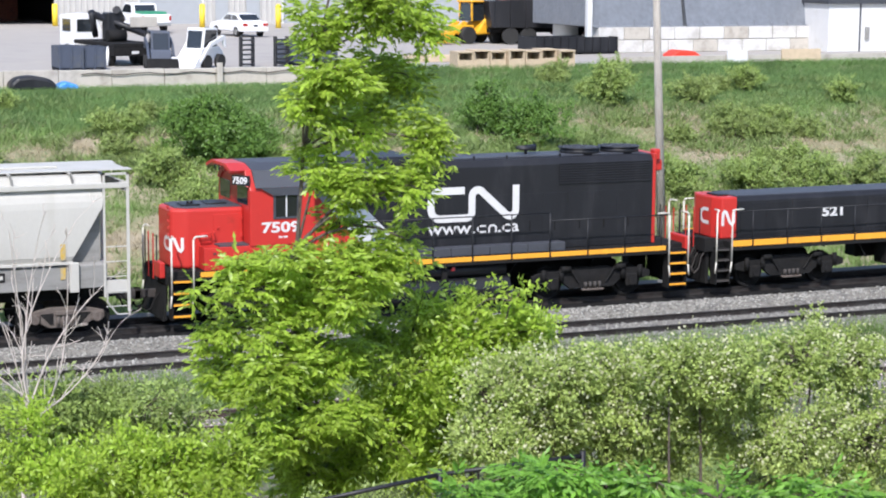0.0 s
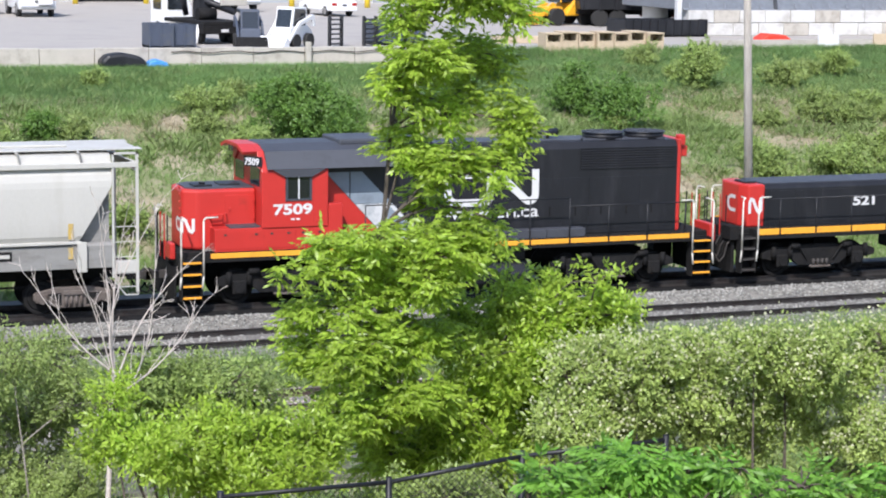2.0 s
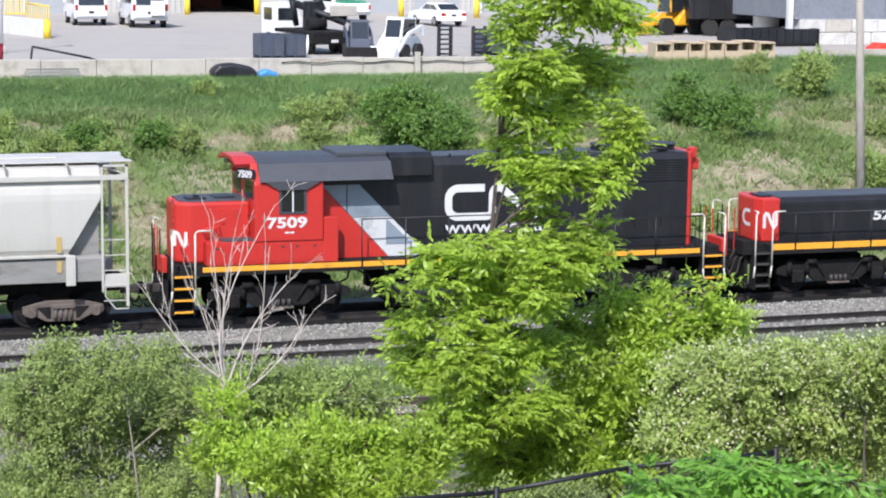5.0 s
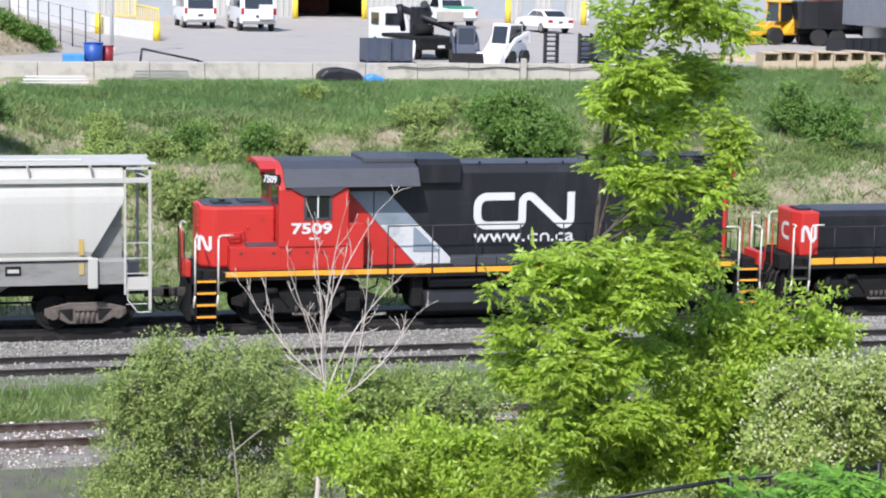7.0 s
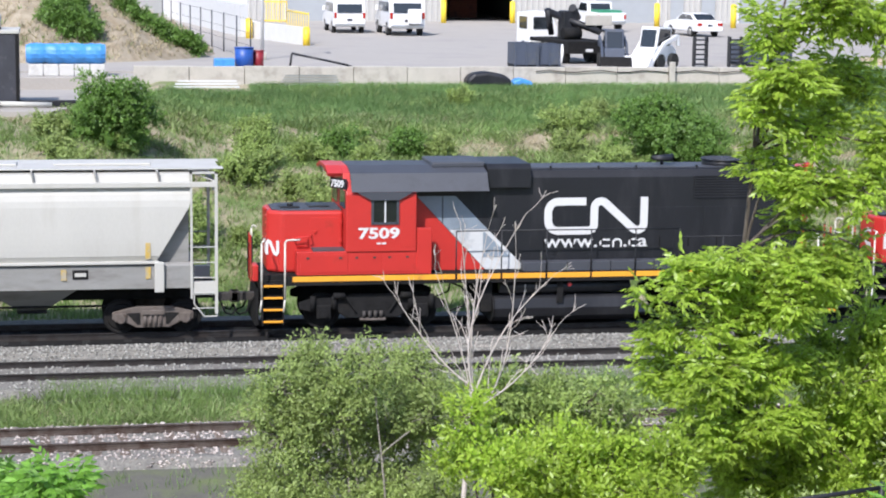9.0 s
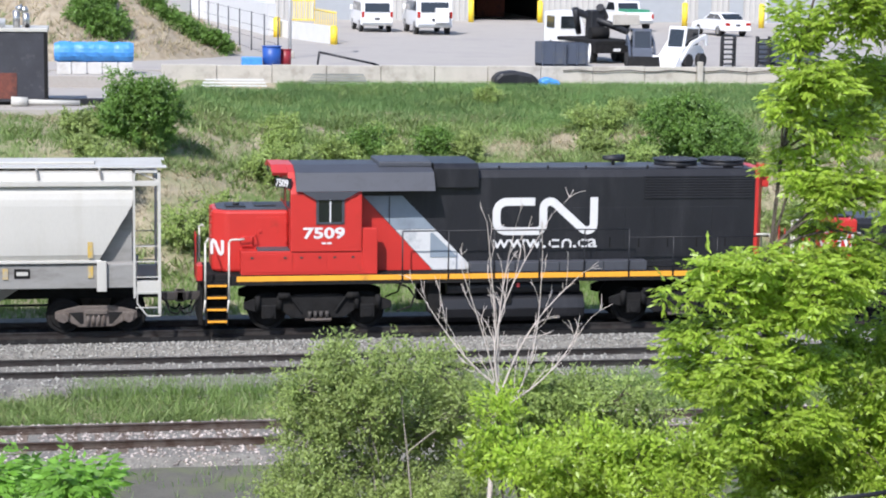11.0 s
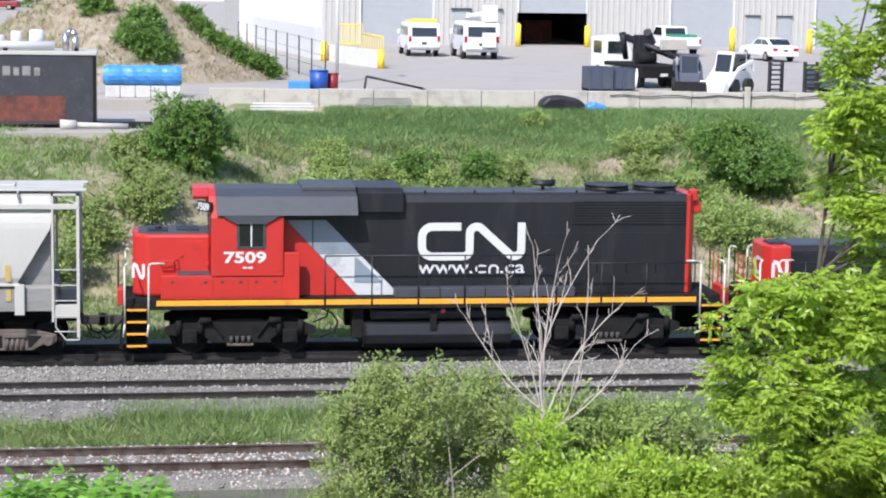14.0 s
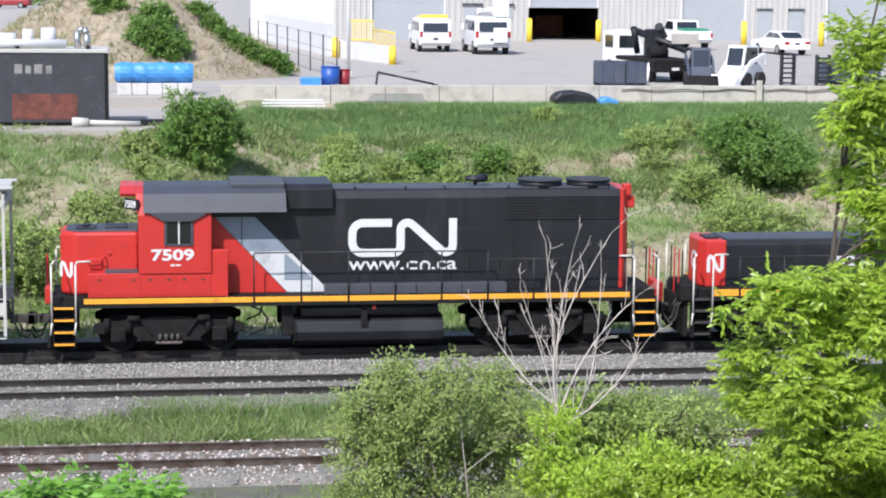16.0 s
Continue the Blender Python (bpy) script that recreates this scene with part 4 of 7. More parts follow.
def limb(p, q, r0, r1, g, sag=0.12, n=5):
    p, q = np.asarray(p, float), np.asarray(q, float)
    L = np.linalg.norm(q - p)
    ts = np.linspace(0, 1, n)
    bend = g.normal(0, 0.06, 3) * L
    pts = [p + (q - p) * t + bend * math.sin(math.pi * t) + np.array([0, 0, sag * L * math.sin(math.pi * t)]) for t in ts]
    return pts, [r0 + (r1 - r0) * t for t in ts]


def crown_points(blobs, n, g, shell=0.5, lumps=13):
    """Points in a set of ellipsoids, gathered in lumps round the outside of each, with gaps between them."""
    subs = []
    for i, b in enumerate(blobs):
        d = g.normal(0, 1, (lumps, 3))
        d /= np.linalg.norm(d, axis=1, keepdims=True)
        c = np.array(b[:3]) + d * np.array(b[3:6]) * g.uniform(0.35, 1.0, (lumps, 1))
        r = np.array(b[3:6]) * g.uniform(0.26, 0.55, (lumps, 1))
        subs += [(*c[q], *r[q], i, *d[q]) for q in range(lumps)]
    S = np.array(subs)
    w = (S[:, 3] * S[:, 4] * S[:, 5]) ** 0.75
    q = g.choice(len(S), n, p=w / w.sum())
    d = g.normal(0, 1, (n, 3))
    d /= np.linalg.norm(d, axis=1, keepdims=True)
    r = 1 - shell * g.uniform(0, 1, n) ** 1.3
    P = S[q, :3] + d * S[q, 3:6] * r[:, None]
    out = d + 0.6 * S[q, 7:10]
    return P, out / np.linalg.norm(out, axis=1, keepdims=True), S[q, 6].astype(int)


def plant(name, label, category, base, blobs, clusters, per, leaf_len, leaf_w, leaf_mat, seed, trunk_r=0.08, bark=None, compound=False, droop=0.4,
          stems=1, group="", blossom=0, spread=0.25, shell=0.55, twigs=260):
    """A tree or shrub: stems and limbs into each part of its crown, twigs, and clumps of leaves."""
    g = np.random.default_rng(seed)
    t = thing(name, label, category, group, at=Matrix.Translation(base))
    o = np.array(base)
    blobs = [(b[0] - o[0], b[1] - o[1], b[2] - o[2], *b[3:]) for b in blobs]
    P, d, k = crown_points(blobs, clusters, g, shell)
    top = max(blobs, key=lambda b: b[2])
    paths = []
    axis_pts = []
    for s in range(stems):
        foot = np.array([g.uniform(-0.12, 0.12) * (stems > 1) * 3, g.uniform(-0.12, 0.12) * (stems > 1) * 3, -0.25])
        aim_b = top if stems == 1 else blobs[s % len(blobs)]
        tip = np.array(aim_b[:3]) + np.array([0, 0, aim_b[5] * 0.6])
        pts, rr = limb(foot, tip, trunk_r, trunk_r * 0.15, g, sag=0.0, n=9)
        paths.append((pts, rr))
        axis_pts += [(np.array(p), r) for p, r in zip(pts, rr)]
    centres = []
    for b in blobs:
        c = np.array(b[:3])
        below = [a for a in axis_pts if a[0][2] < c[2] + 0.1] or axis_pts[:1]
        a = min(below, key=lambda a: np.linalg.norm(a[0] - c) + 0.5 * abs(c[2] - a[0][2] - 0.6 * np.linalg.norm((a[0] - c)[:2])))
        paths.append(limb(a[0], c, min(a[1] * 0.7, trunk_r * 0.5), 0.012, g))
        centres.append(c)
    for i in g.choice(clusters, min(twigs, clusters), replace=False):
        c = centres[k[i]]
        paths.append(limb(c + (P[i] - c) * g.uniform(0.0, 0.3), P[i], 0.011, 0.004, g, n=4))
    V, F = tube_arrays(paths)
    part("trunk" if stems == 1 else "woody_frame", poly_mesh("trunk", V, F, bark or BARK, True), None, t)
    if per:
        out = d * 0.7 + g.normal(0, 0.5, d.shape) + (0, 0, 0.25)
        if compound:
            # leaflets in pairs along a drooping stalk
            reps = per
            stalk = np.repeat(P, reps, 0) + g.normal(0, spread * 0.45, (clusters * reps, 3))
            sd = np.repeat(out, reps, 0) + g.normal(0, 0.7, (clusters * reps, 3))
            sd[:, 2] = sd[:, 2] * 0.4 - droop * 0.5
            sd /= np.linalg.norm(sd, axis=1, keepdims=True)
            side = np.cross(sd, (0, 0, 1.0))
            Cs, Ds = [], []
            for j in range(7):
                f = (j // 2 + 1) / 4 if j < 6 else 1.05
                sg = (1 if j % 2 else -1) if j < 6 else 0
                Cs.append(stalk + sd * (leaf_len * 1.7 * f))
                Ds.append(sd * 0.75 + side * sg * 0.8 + np.array([0, 0, -droop * g.uniform(0.3, 1.0)]))
            C, D = np.concatenate(Cs), np.concatenate(Ds)
        else:
            # leaves set round a short shoot that points outwards and up
            sd = out / np.linalg.norm(out, axis=1, keepdims=True)
            along = np.tile(np.linspace(0, 1, per), clusters)[:, None]
            sd = np.repeat(sd, per, 0)
            length = np.repeat(spread * g.uniform(1.1, 2.6, clusters), per)[:, None]
            C = np.repeat(P, per, 0) + sd * along * length + g.normal(0, spread * 0.3, (clusters * per, 3))
            D = sd * (0.35 + 0.6 * along) + g.normal(0, 0.62, (clusters * per, 3)) + (0, 0, -droop * 0.25)
        V, F = leaf_arrays(C, D, leaf_len, leaf_w, g)
        part("crown", poly_mesh("crown", V, F, leaf_mat), None, t, "crown of many small leaves")
    if blossom:
        i = g.integers(0, int(clusters * 0.45), blossom)
        keep = (d[i, 2] > -0.25)
        C = P[i][keep] * 1.0 + d[i][keep] * 0.12 + g.normal(0, spread * 0.8, (keep.sum(), 3))
        V, F = leaf_arrays(C, g.normal(0, 1, (len(C), 3)) + (0, 0, 0.6), 0.036, 0.9, g)
        part("blossom", poly_mesh("blossom", V, F, FLOWER), None, t, "clusters of small cream flowers")
    return t


# tall slender tree before the tracks
CROWN_TOP = [(7.33, -34.88, 9.79, 0.36, 0.45, 0.48), (8.05, -35.24, 10.10, 0.60, 0.57, 0.42), (8.86, -35.24, 9.91, 0.30, 0.34, 0.36), (7.79, -35.12, 9.36, 0.66, 0.62, 0.36),
             (8.59, -34.64, 9.34, 0.48, 0.45, 0.36), (7.26, -35.00, 8.94, 0.30, 0.34, 0.36), (8.05, -34.76, 8.73, 0.66, 0.62, 0.36), (8.80, -35.24, 8.64, 0.30, 0.40, 0.42),
             (7.52, -34.64, 8.24, 0.42, 0.40, 0.30), (8.12, -35.00, 8.09, 0.60, 0.57, 0.30), (8.60, -35.36, 8.14, 0.30, 0.28, 0.30), (7.86, -34.76, 7.66, 0.36, 0.34, 0.30),
             (7.13, -34.76, 7.19, 0.54, 0.51, 0.27), (7.79, -35.24, 7.16, 0.54, 0.51, 0.30), (8.40, -35.12, 7.32, 0.36, 0.34, 0.24), (6.60, -35.00, 7.03, 0.42, 0.40, 0.24)]
CROWN_LOW = [(6.18, -35.0, 6.99, 0.28, 0.23, 0.17), (6.68, -34.76, 7.22, 0.31, 0.24, 0.16), (6.94, -35.35, 7.36, 0.37, 0.28, 0.18), (6.37, -34.72, 6.52, 0.38, 0.32, 0.24), (6.92, -35.06, 6.59, 0.5, 0.41, 0.28),
             (7.46, -35.19, 6.88, 0.5, 0.42, 0.3), (6.29, -34.66, 6.07, 0.28, 0.27, 0.22), (6.68, -35.31, 6.08, 0.49, 0.42, 0.3), (7.52, -34.88, 6.05, 0.51, 0.46, 0.36), (6.87, -34.87, 5.33, 0.48, 0.43, 0.34),
             (7.25, -35.32, 5.48, 0.53, 0.52, 0.45), (7.62, -34.67, 4.68, 0.65, 0.52, 0.39), (8.59, -35.18, 7.51, 0.27, 0.22, 0.14), (8.3, -35.07, 7.24, 0.41, 0.33, 0.2), (8.04, -34.71, 7.0, 0.38, 0.34, 0.25)]
CROWN_TOP = [(8.0 + (b[0] - 7.95) * 0.76, b[1], b[2], b[3] * 0.72, b[4] * 0.72, b[5] * 0.85) for b in CROWN_TOP]
CROWN_LOW = [(8.0 + (b[0] - 8.0) * 0.86, *b[1:]) for b in CROWN_LOW]
plant("tree", "tall slender tree with bright yellow-green compound leaves", "tree", (7.75, -35.0, 3.2), CROWN_TOP + CROWN_LOW + [(8.0, -35.1, 11.2, 0.7, 0.6, 0.9)],
      2100, 5, 0.09, 0.34, LEAF_ASH, 21, trunk_r=0.045, compound=True, spread=0.12, droop=0.42, twigs=420)
plant("young_tree", "young broad-leaved tree with bright green leaves on upright shoots", "tree", (9.5, -34.5, 3.0),
      [(9.04, -34.5, 6.63, 0.11, 0.14, 0.27), (9.71, -34.26, 6.59, 0.11, 0.14, 0.28), (10.02, -34.85, 6.65, 0.13, 0.16, 0.24), (9.17, -34.22, 6.13, 0.37, 0.32, 0.27), (9.56, -34.56, 6.25, 0.37, 0.32, 0.27),
       (10.18, -34.69, 6.24, 0.37, 0.3, 0.24), (8.66, -34.16, 6.08, 0.37, 0.35, 0.33), (8.69, -34.81, 5.81, 0.5, 0.46, 0.36), (9.62, -34.38, 5.74, 0.54, 0.47, 0.38), (10.57, -34.37, 5.92, 0.34, 0.29, 0.25),
       (8.39, -34.82, 5.2, 0.55, 0.54, 0.48), (9.37, -34.17, 4.98, 0.54, 0.54, 0.5), (8.67, -34.68, 4.57, 0.6, 0.46, 0.33), (9.36, -34.57, 5.45, 0.4, 0.4, 0.4)],
      1900, 18, 0.088, 0.42, LEAF_ASH, 12, trunk_r=0.05, stems=5, spread=0.12)
FLOWERY = "dense grey-green shrub covered in small cream flowers"
plant("flowering_shrub", FLOWERY, "shrub", (8.9, -38.0, 4.2),
      [(8.24, -38.0, 6.30, 0.25, 0.27, 0.26), (8.72, -37.76, 6.45, 0.29, 0.27, 0.26), (8.86, -38.35, 6.48, 0.28, 0.27, 0.25), (8.69, -37.72, 6.02, 0.4, 0.36, 0.32), (9.09, -38.06, 6.02, 0.4, 0.36, 0.32), (8.23, -38.19, 5.87, 0.34, 0.31, 0.28),
       (9.05, -37.66, 5.51, 0.47, 0.37, 0.26)], 1400, 26, 0.052, 0.45, LEAF_PALE, 13, trunk_r=0.03, stems=6, spread=0.09, blossom=4600, group="flowering shrubs", twigs=420)
plant("flowering_shrub", FLOWERY, "shrub", (10.2, -38.2, 4.2),
      [(9.31, -38.2, 6.45, 0.29, 0.26, 0.23), (9.87, -37.96, 6.5, 0.29, 0.26, 0.23), (9.99, -38.55, 6.55, 0.29, 0.27, 0.26), (9.6, -37.92, 5.95, 0.38, 0.34, 0.29), (9.99, -38.26, 6.07, 0.38, 0.33, 0.29), (10.41, -38.39, 6.3, 0.35, 0.35, 0.3),
       (9.98, -37.86, 5.5, 0.53, 0.42, 0.3), (10.71, -38.51, 6.45, 0.35, 0.38, 0.35), (10.7, -38.0, 5.8, 0.4, 0.35, 0.35)], 1600, 26, 0.052, 0.45, LEAF_PALE, 23, trunk_r=0.03, stems=6, spread=0.09, blossom=5600, group="flowering shrubs", twigs=420)
plant("flowering_shrub", FLOWERY, "shrub", (12.0, -38.2, 4.2),
      [(11.2, -38.1, 6.2, 0.36, 0.34, 0.34), (11.6, -38.42, 6.55, 0.32, 0.32, 0.3), (12.1, -38.06, 6.46, 0.40, 0.38, 0.36), (12.52, -38.06, 6.41, 0.40, 0.38, 0.40), (11.49, -38.66, 5.68, 0.55, 0.5, 0.40),
       (12.64, -38.06, 5.52, 0.55, 0.52, 0.45), (13.2, -38.5, 5.95, 0.4, 0.4, 0.45), (12.0, -38.2, 5.0, 0.8, 0.5, 0.35)], 1600, 26, 0.052, 0.45, LEAF_PALE, 33, trunk_r=0.03, stems=6, spread=0.09, blossom=5600, group="flowering shrubs", twigs=420)
PALETWIG = mat("pale_grey_twig_bark", (0.27, 0.245, 0.21), 0.9, var=0.3, scale=8, bump=0.3)
plant("olive_shrub", "rounded grey-green shrub with fine leaves and pale twigs", "shrub", (3.4, -33.0, 2.4),
      [(2.45, -33.0, 5.5, 0.36, 0.33, 0.3), (2.99, -32.76, 5.7, 0.4, 0.35, 0.3), (3.43, -33.35, 5.78, 0.39, 0.34, 0.29), (4.06, -32.72, 5.58, 0.37, 0.34, 0.3), (2.43, -33.06, 5.0, 0.46, 0.41, 0.36), (3.06, -33.19, 5.17, 0.53, 0.46, 0.4),
       (3.79, -32.66, 4.93, 0.54, 0.47, 0.41), (4.15, -33.31, 5.26, 0.3, 0.31, 0.33), (2.83, -32.88, 4.5, 0.67, 0.5, 0.34), (3.76, -32.87, 4.37, 0.61, 0.47, 0.34), (3.3, -33.5, 4.0, 0.9, 0.5, 0.4), (2.5, -33.3, 4.1, 0.6, 0.5, 0.4), (4.2, -33.6, 4.2, 0.6, 0.5, 0.4)],
      3100, 26, 0.052, 0.42, LEAF_OLIVE, 14, trunk_r=0.03, stems=7, spread=0.11, bark=PALETWIG, twigs=800)
plant("shrub", "leafy green shrub at the foot of a dead sapling", "shrub", (5.6, -32.8, 2.3),
      [(4.99, -32.8, 5.33, 0.37, 0.32, 0.25), (5.67, -32.56, 5.3, 0.41, 0.33, 0.23), (6.08, -33.15, 5.35, 0.4, 0.32, 0.22), (5.26, -32.52, 4.88, 0.41, 0.34, 0.28), (5.88, -32.86, 4.95, 0.44, 0.38, 0.31), (6.55, -32.99, 5.0, 0.34, 0.31, 0.27), (5.6, -32.8, 4.5, 0.8, 0.5, 0.3)],
      1000, 24, 0.062, 0.42, LEAF_BANK, 16, trunk_r=0.03, stems=5, spread=0.11)
plant("shrub", "low vivid yellow-green shrub", "shrub", (4.9, -36.5, 3.7),
      [(3.97, -36.5, 6.0, 0.13, 0.15, 0.19), (4.06, -36.26, 5.6, 0.29, 0.25, 0.21), (4.34, -36.85, 5.6, 0.37, 0.28, 0.17), (5.02, -36.22, 5.5, 0.35, 0.29, 0.2), (5.47, -36.56, 5.62, 0.38, 0.3, 0.2), (5.91, -36.69, 5.55, 0.32, 0.28, 0.2),
       (4.8, -36.16, 5.11, 0.65, 0.44, 0.24), (5.58, -36.81, 5.25, 0.58, 0.43, 0.27)],
      1150, 20, 0.072, 0.40, LEAF_ASH, 15, trunk_r=0.03, stems=6, spread=0.11)
UNDERGROWTH = [(4.6, -31.5, 0.9), (6.4, -31.0, 0.9), (7.8, -32.0, 0.8), (9.2, -31.5, 1.0), (10.6, -32.5, 0.8), (12.0, -31.5, 1.0), (13.4, -33.0, 0.9), (2.2, -31.0, 0.8), (7.0, -37.5, 0.6), (11.0, -35.5, 0.9), (12.8, -35.5, 0.8)]
for k, (x, y, r) in enumerate(UNDERGROWTH):
    z = ground_z(x, y)
    plant("shrub", "low tangled green undergrowth on the near slope", "shrub", (x, y, z), [(x - 0.5 * r, y, z + 0.45, 0.6 * r, 0.5, 0.5), (x + 0.5 * r, y + 0.1, z + 0.5, 0.6 * r, 0.5, 0.55), (x, y - 0.2, z + 0.9, 0.6 * r, 0.5, 0.5)],
          420, 24, 0.06, 0.42, LEAF_BANK if k % 2 else LEAF_OLIVE, 500 + k, trunk_r=0.02, stems=4, spread=0.12, group="undergrowth on the near slope", twigs=80)
SUMACY = "vivid green shrub with large fern-like compound leaves"
plant("sumac_shrub", SUMACY, "shrub", (7.0, -42.4, 5.6),
      [(6.05, -42.4, 6.70, 0.26, 0.18, 0.08), (6.53, -42.16, 6.69, 0.31, 0.21, 0.09), (6.66, -42.75, 6.82, 0.3, 0.2, 0.09), (7.37, -42.12, 6.54, 0.32, 0.21, 0.09), (7.62, -42.46, 6.63, 0.31, 0.21, 0.09), (6.52, -42.59, 6.6, 0.43, 0.27, 0.1),
       (8.33, -42.26, 6.36, 0.31, 0.29, 0.10), (9.30, -42.38, 6.26, 0.34, 0.33, 0.11)],
      260, 3, 0.10, 0.34, LEAF_SUMAC, 17, trunk_r=0.03, stems=6, compound=True, spread=0.07, droop=0.3, shell=0.8, group="sumac shrubs", twigs=80)
plant("sumac_shrub", SUMACY, "shrub", (-0.4, -42.4, 5.7),
      [(-0.71, -42.4, 7.12, 0.23, 0.16, 0.08), (-0.38, -42.16, 7.09, 0.24, 0.16, 0.09), (-0.07, -42.75, 7.2, 0.21, 0.14, 0.08), (-1.03, -42.12, 7.05, 0.2, 0.14, 0.08)],
      120, 3, 0.10, 0.34, LEAF_SUMAC, 18, trunk_r=0.03, stems=4, compound=True, spread=0.07, droop=0.3, shell=0.8, group="sumac shrubs", twigs=50)


def dead_sapling(base, fork, tips, seed):
    """A bare dead sapling: pale limbs that fork again and again."""
    g = np.random.default_rng(seed)
    t = thing("dead_sapling", "bare bleached dead sapling with forked twigs", "tree", at=Matrix.Translation(base))
    o = np.array(base)
    paths = [limb((0, 0, -0.2), np.array(fork) - o, 0.04, 0.026, g, 0, 6)]
    V, F = tube_arrays(paths, 7)
    part("trunk", poly_mesh("trunk", V, F, DEADWOOD, True), None, t)
    for k, tip in enumerate(tips):
        paths = []
        q = np.array(tip) - o
        start = np.array(fork) - o + np.array([0, 0, (-0.12, 0.1, -0.25, 0.0, 0.14)[k % 5]])
        pts, rr = limb(start, q, 0.0125, 0.004, g, -0.04, 10)
        paths.append((pts, rr))
        for j in range(2, 10):
            for _ in range(1):
                d = (pts[j] - pts[j - 1]) / np.linalg.norm(pts[j] - pts[j - 1])
                v = d + g.normal(0, 0.36, 3) + (0, 0, 0.2)
                v /= np.linalg.norm(v)
                e = pts[j] + v * g.uniform(0.16, 0.5)
                sub = limb(pts[j], e, rr[j] * 0.6, 0.0035, g, 0.02, 4)
                paths.append(sub)
                for _ in range(2):
                    w = v + g.normal(0, 0.6, 3)
                    w /= np.linalg.norm(w)
                    m = sub[0][2]
                    paths.append(limb(m, m + w * g.uniform(0.06, 0.2), 0.004, 0.0025, g, 0, 3))
        V, F = tube_arrays(paths, 6)
        part("limb", poly_mesh("limb", V, F, DEADWOOD, True), None, t)


dead_sapling((4.50, -34.0, 2.7), (4.50, -34.0, 5.62), [(4.33, -34, 7.65), (5.12, -33.8, 7.70), (4.03, -34.1, 7.14), (5.38, -34, 7.0), (3.59, -33.9, 6.85), (5.44, -34.1, 6.45), (4.66, -33.9, 7.5), (4.95, -34.1, 7.3)], 5)

# bushes on the bank: place, half width, half height
BUSHES = [(22.6, 16.6, 2.03, 1.8), (1.5, 15.6, 1.8, 1.5), (12.7, 18.5, 0.85, 0.68), (10.1, 18.7, 0.85, 0.68), (7.2, 20.7, 0.65, 0.48), (19.5, 21.1, 1.23, 0.56), (21.5, 23.1, 0.69, 0.51),
          (43.0, 23.8, 1.40, 1.22), (51.9, 27.2, 0.82, 0.69), (47.0, 23.9, 1.17, 0.78), (35.9, 17.5, 1.61, 1.15), (34.5, 19.8, 1.17, 1.40), (46.0, 18.6, 1.48, 0.86), (48.8, 19.6, 0.88, 0.71),
          (54.6, 23.2, 0.81, 0.67), (42.9, 30.4, 1.1, 0.6), (33.4, 26.4, 1.50, 1.25)]
SCRUB = [(-3.4, 8.4, 2.0, 1.5), (0.1, 11.4, 1.33, 0.95), (20.4, 12.0, 2.20, 1.10), (-1.9, 10.4, 1.12, 0.94), (43.4, 13.0, 1.38, 0.80), (48.5, 12.2, 0.94, 0.82), (39.9, 12.5, 1.01, 1.12),
         (50.4, 27.4, 0.68, 0.49), (6.2, 15.1, 1.11, 0.80), (-0.2, 15.4, 0.80, 0.50), (6.8, 16.7, 1.03, 0.8), (19.0, 18.6, 0.76, 0.48), (46.2, 12.7, 1.40, 0.70), (10.8, 20.3, 0.65, 0.32),
         (20.0, 15.2, 1.25, 0.83), (8.9, 12.1, 0.97, 1.07), (3.6, 9.6, 1.4, 0.9), (24.5, 10.5, 1.5, 0.8)]


def bank_bush(i, x, y, r, h, material, label, group):
    z = ground_z(x, y)
    g = random.Random(100 + i)
    blobs = [(x + g.uniform(-0.5, 0.5) * r, y + g.uniform(-0.4, 0.4) * r, z + h * g.uniform(0.5, 1.15), r * g.uniform(0.4, 0.6), r * 0.5, h * g.uniform(0.4, 0.6)) for _ in range(6)]
    blobs += [(x, y, z + 0.5 * h, r * 0.85, r * 0.7, h * 0.55)]
    n = int((110 + 170 * r * h) * (2.6 if i < 2 else 1))
    plant("bush", label, "bush", (x, y, z - 0.05), blobs, n, 24, 0.115, 0.5, material, 200 + i, trunk_r=0.04, stems=3, spread=0.17, group=group, twigs=40)


for i, b in enumerate(BUSHES):
    bank_bush(i, *b, LEAF_DEEP if i in (0, 1, 2, 3, 10, 11, 16) else LEAF_OLIVE if i % 3 == 0 else LEAF_BANK, "rounded leafy green bush on the bank" if i else "large round deep green bush on the bank", "bushes on the bank")
more = random.Random(77)
for k in range(46):
    x, y, r = more.uniform(-8, 60), more.uniform(8.5, 19 if k % 4 else 27), more.uniform(0.35, 0.85)
    if x < 8 and y > 16:
        continue
    SCRUB.append((round(x, 1), round(y, 1), r, r * more.uniform(0.5, 0.8)))
for i, b in enumerate(SCRUB):
    bank_bush(50 + i, *b, LEAF_OLIVE if i % 2 else LEAF_BANK, "straggly pale green scrub on the bank", "scrub on the bank")


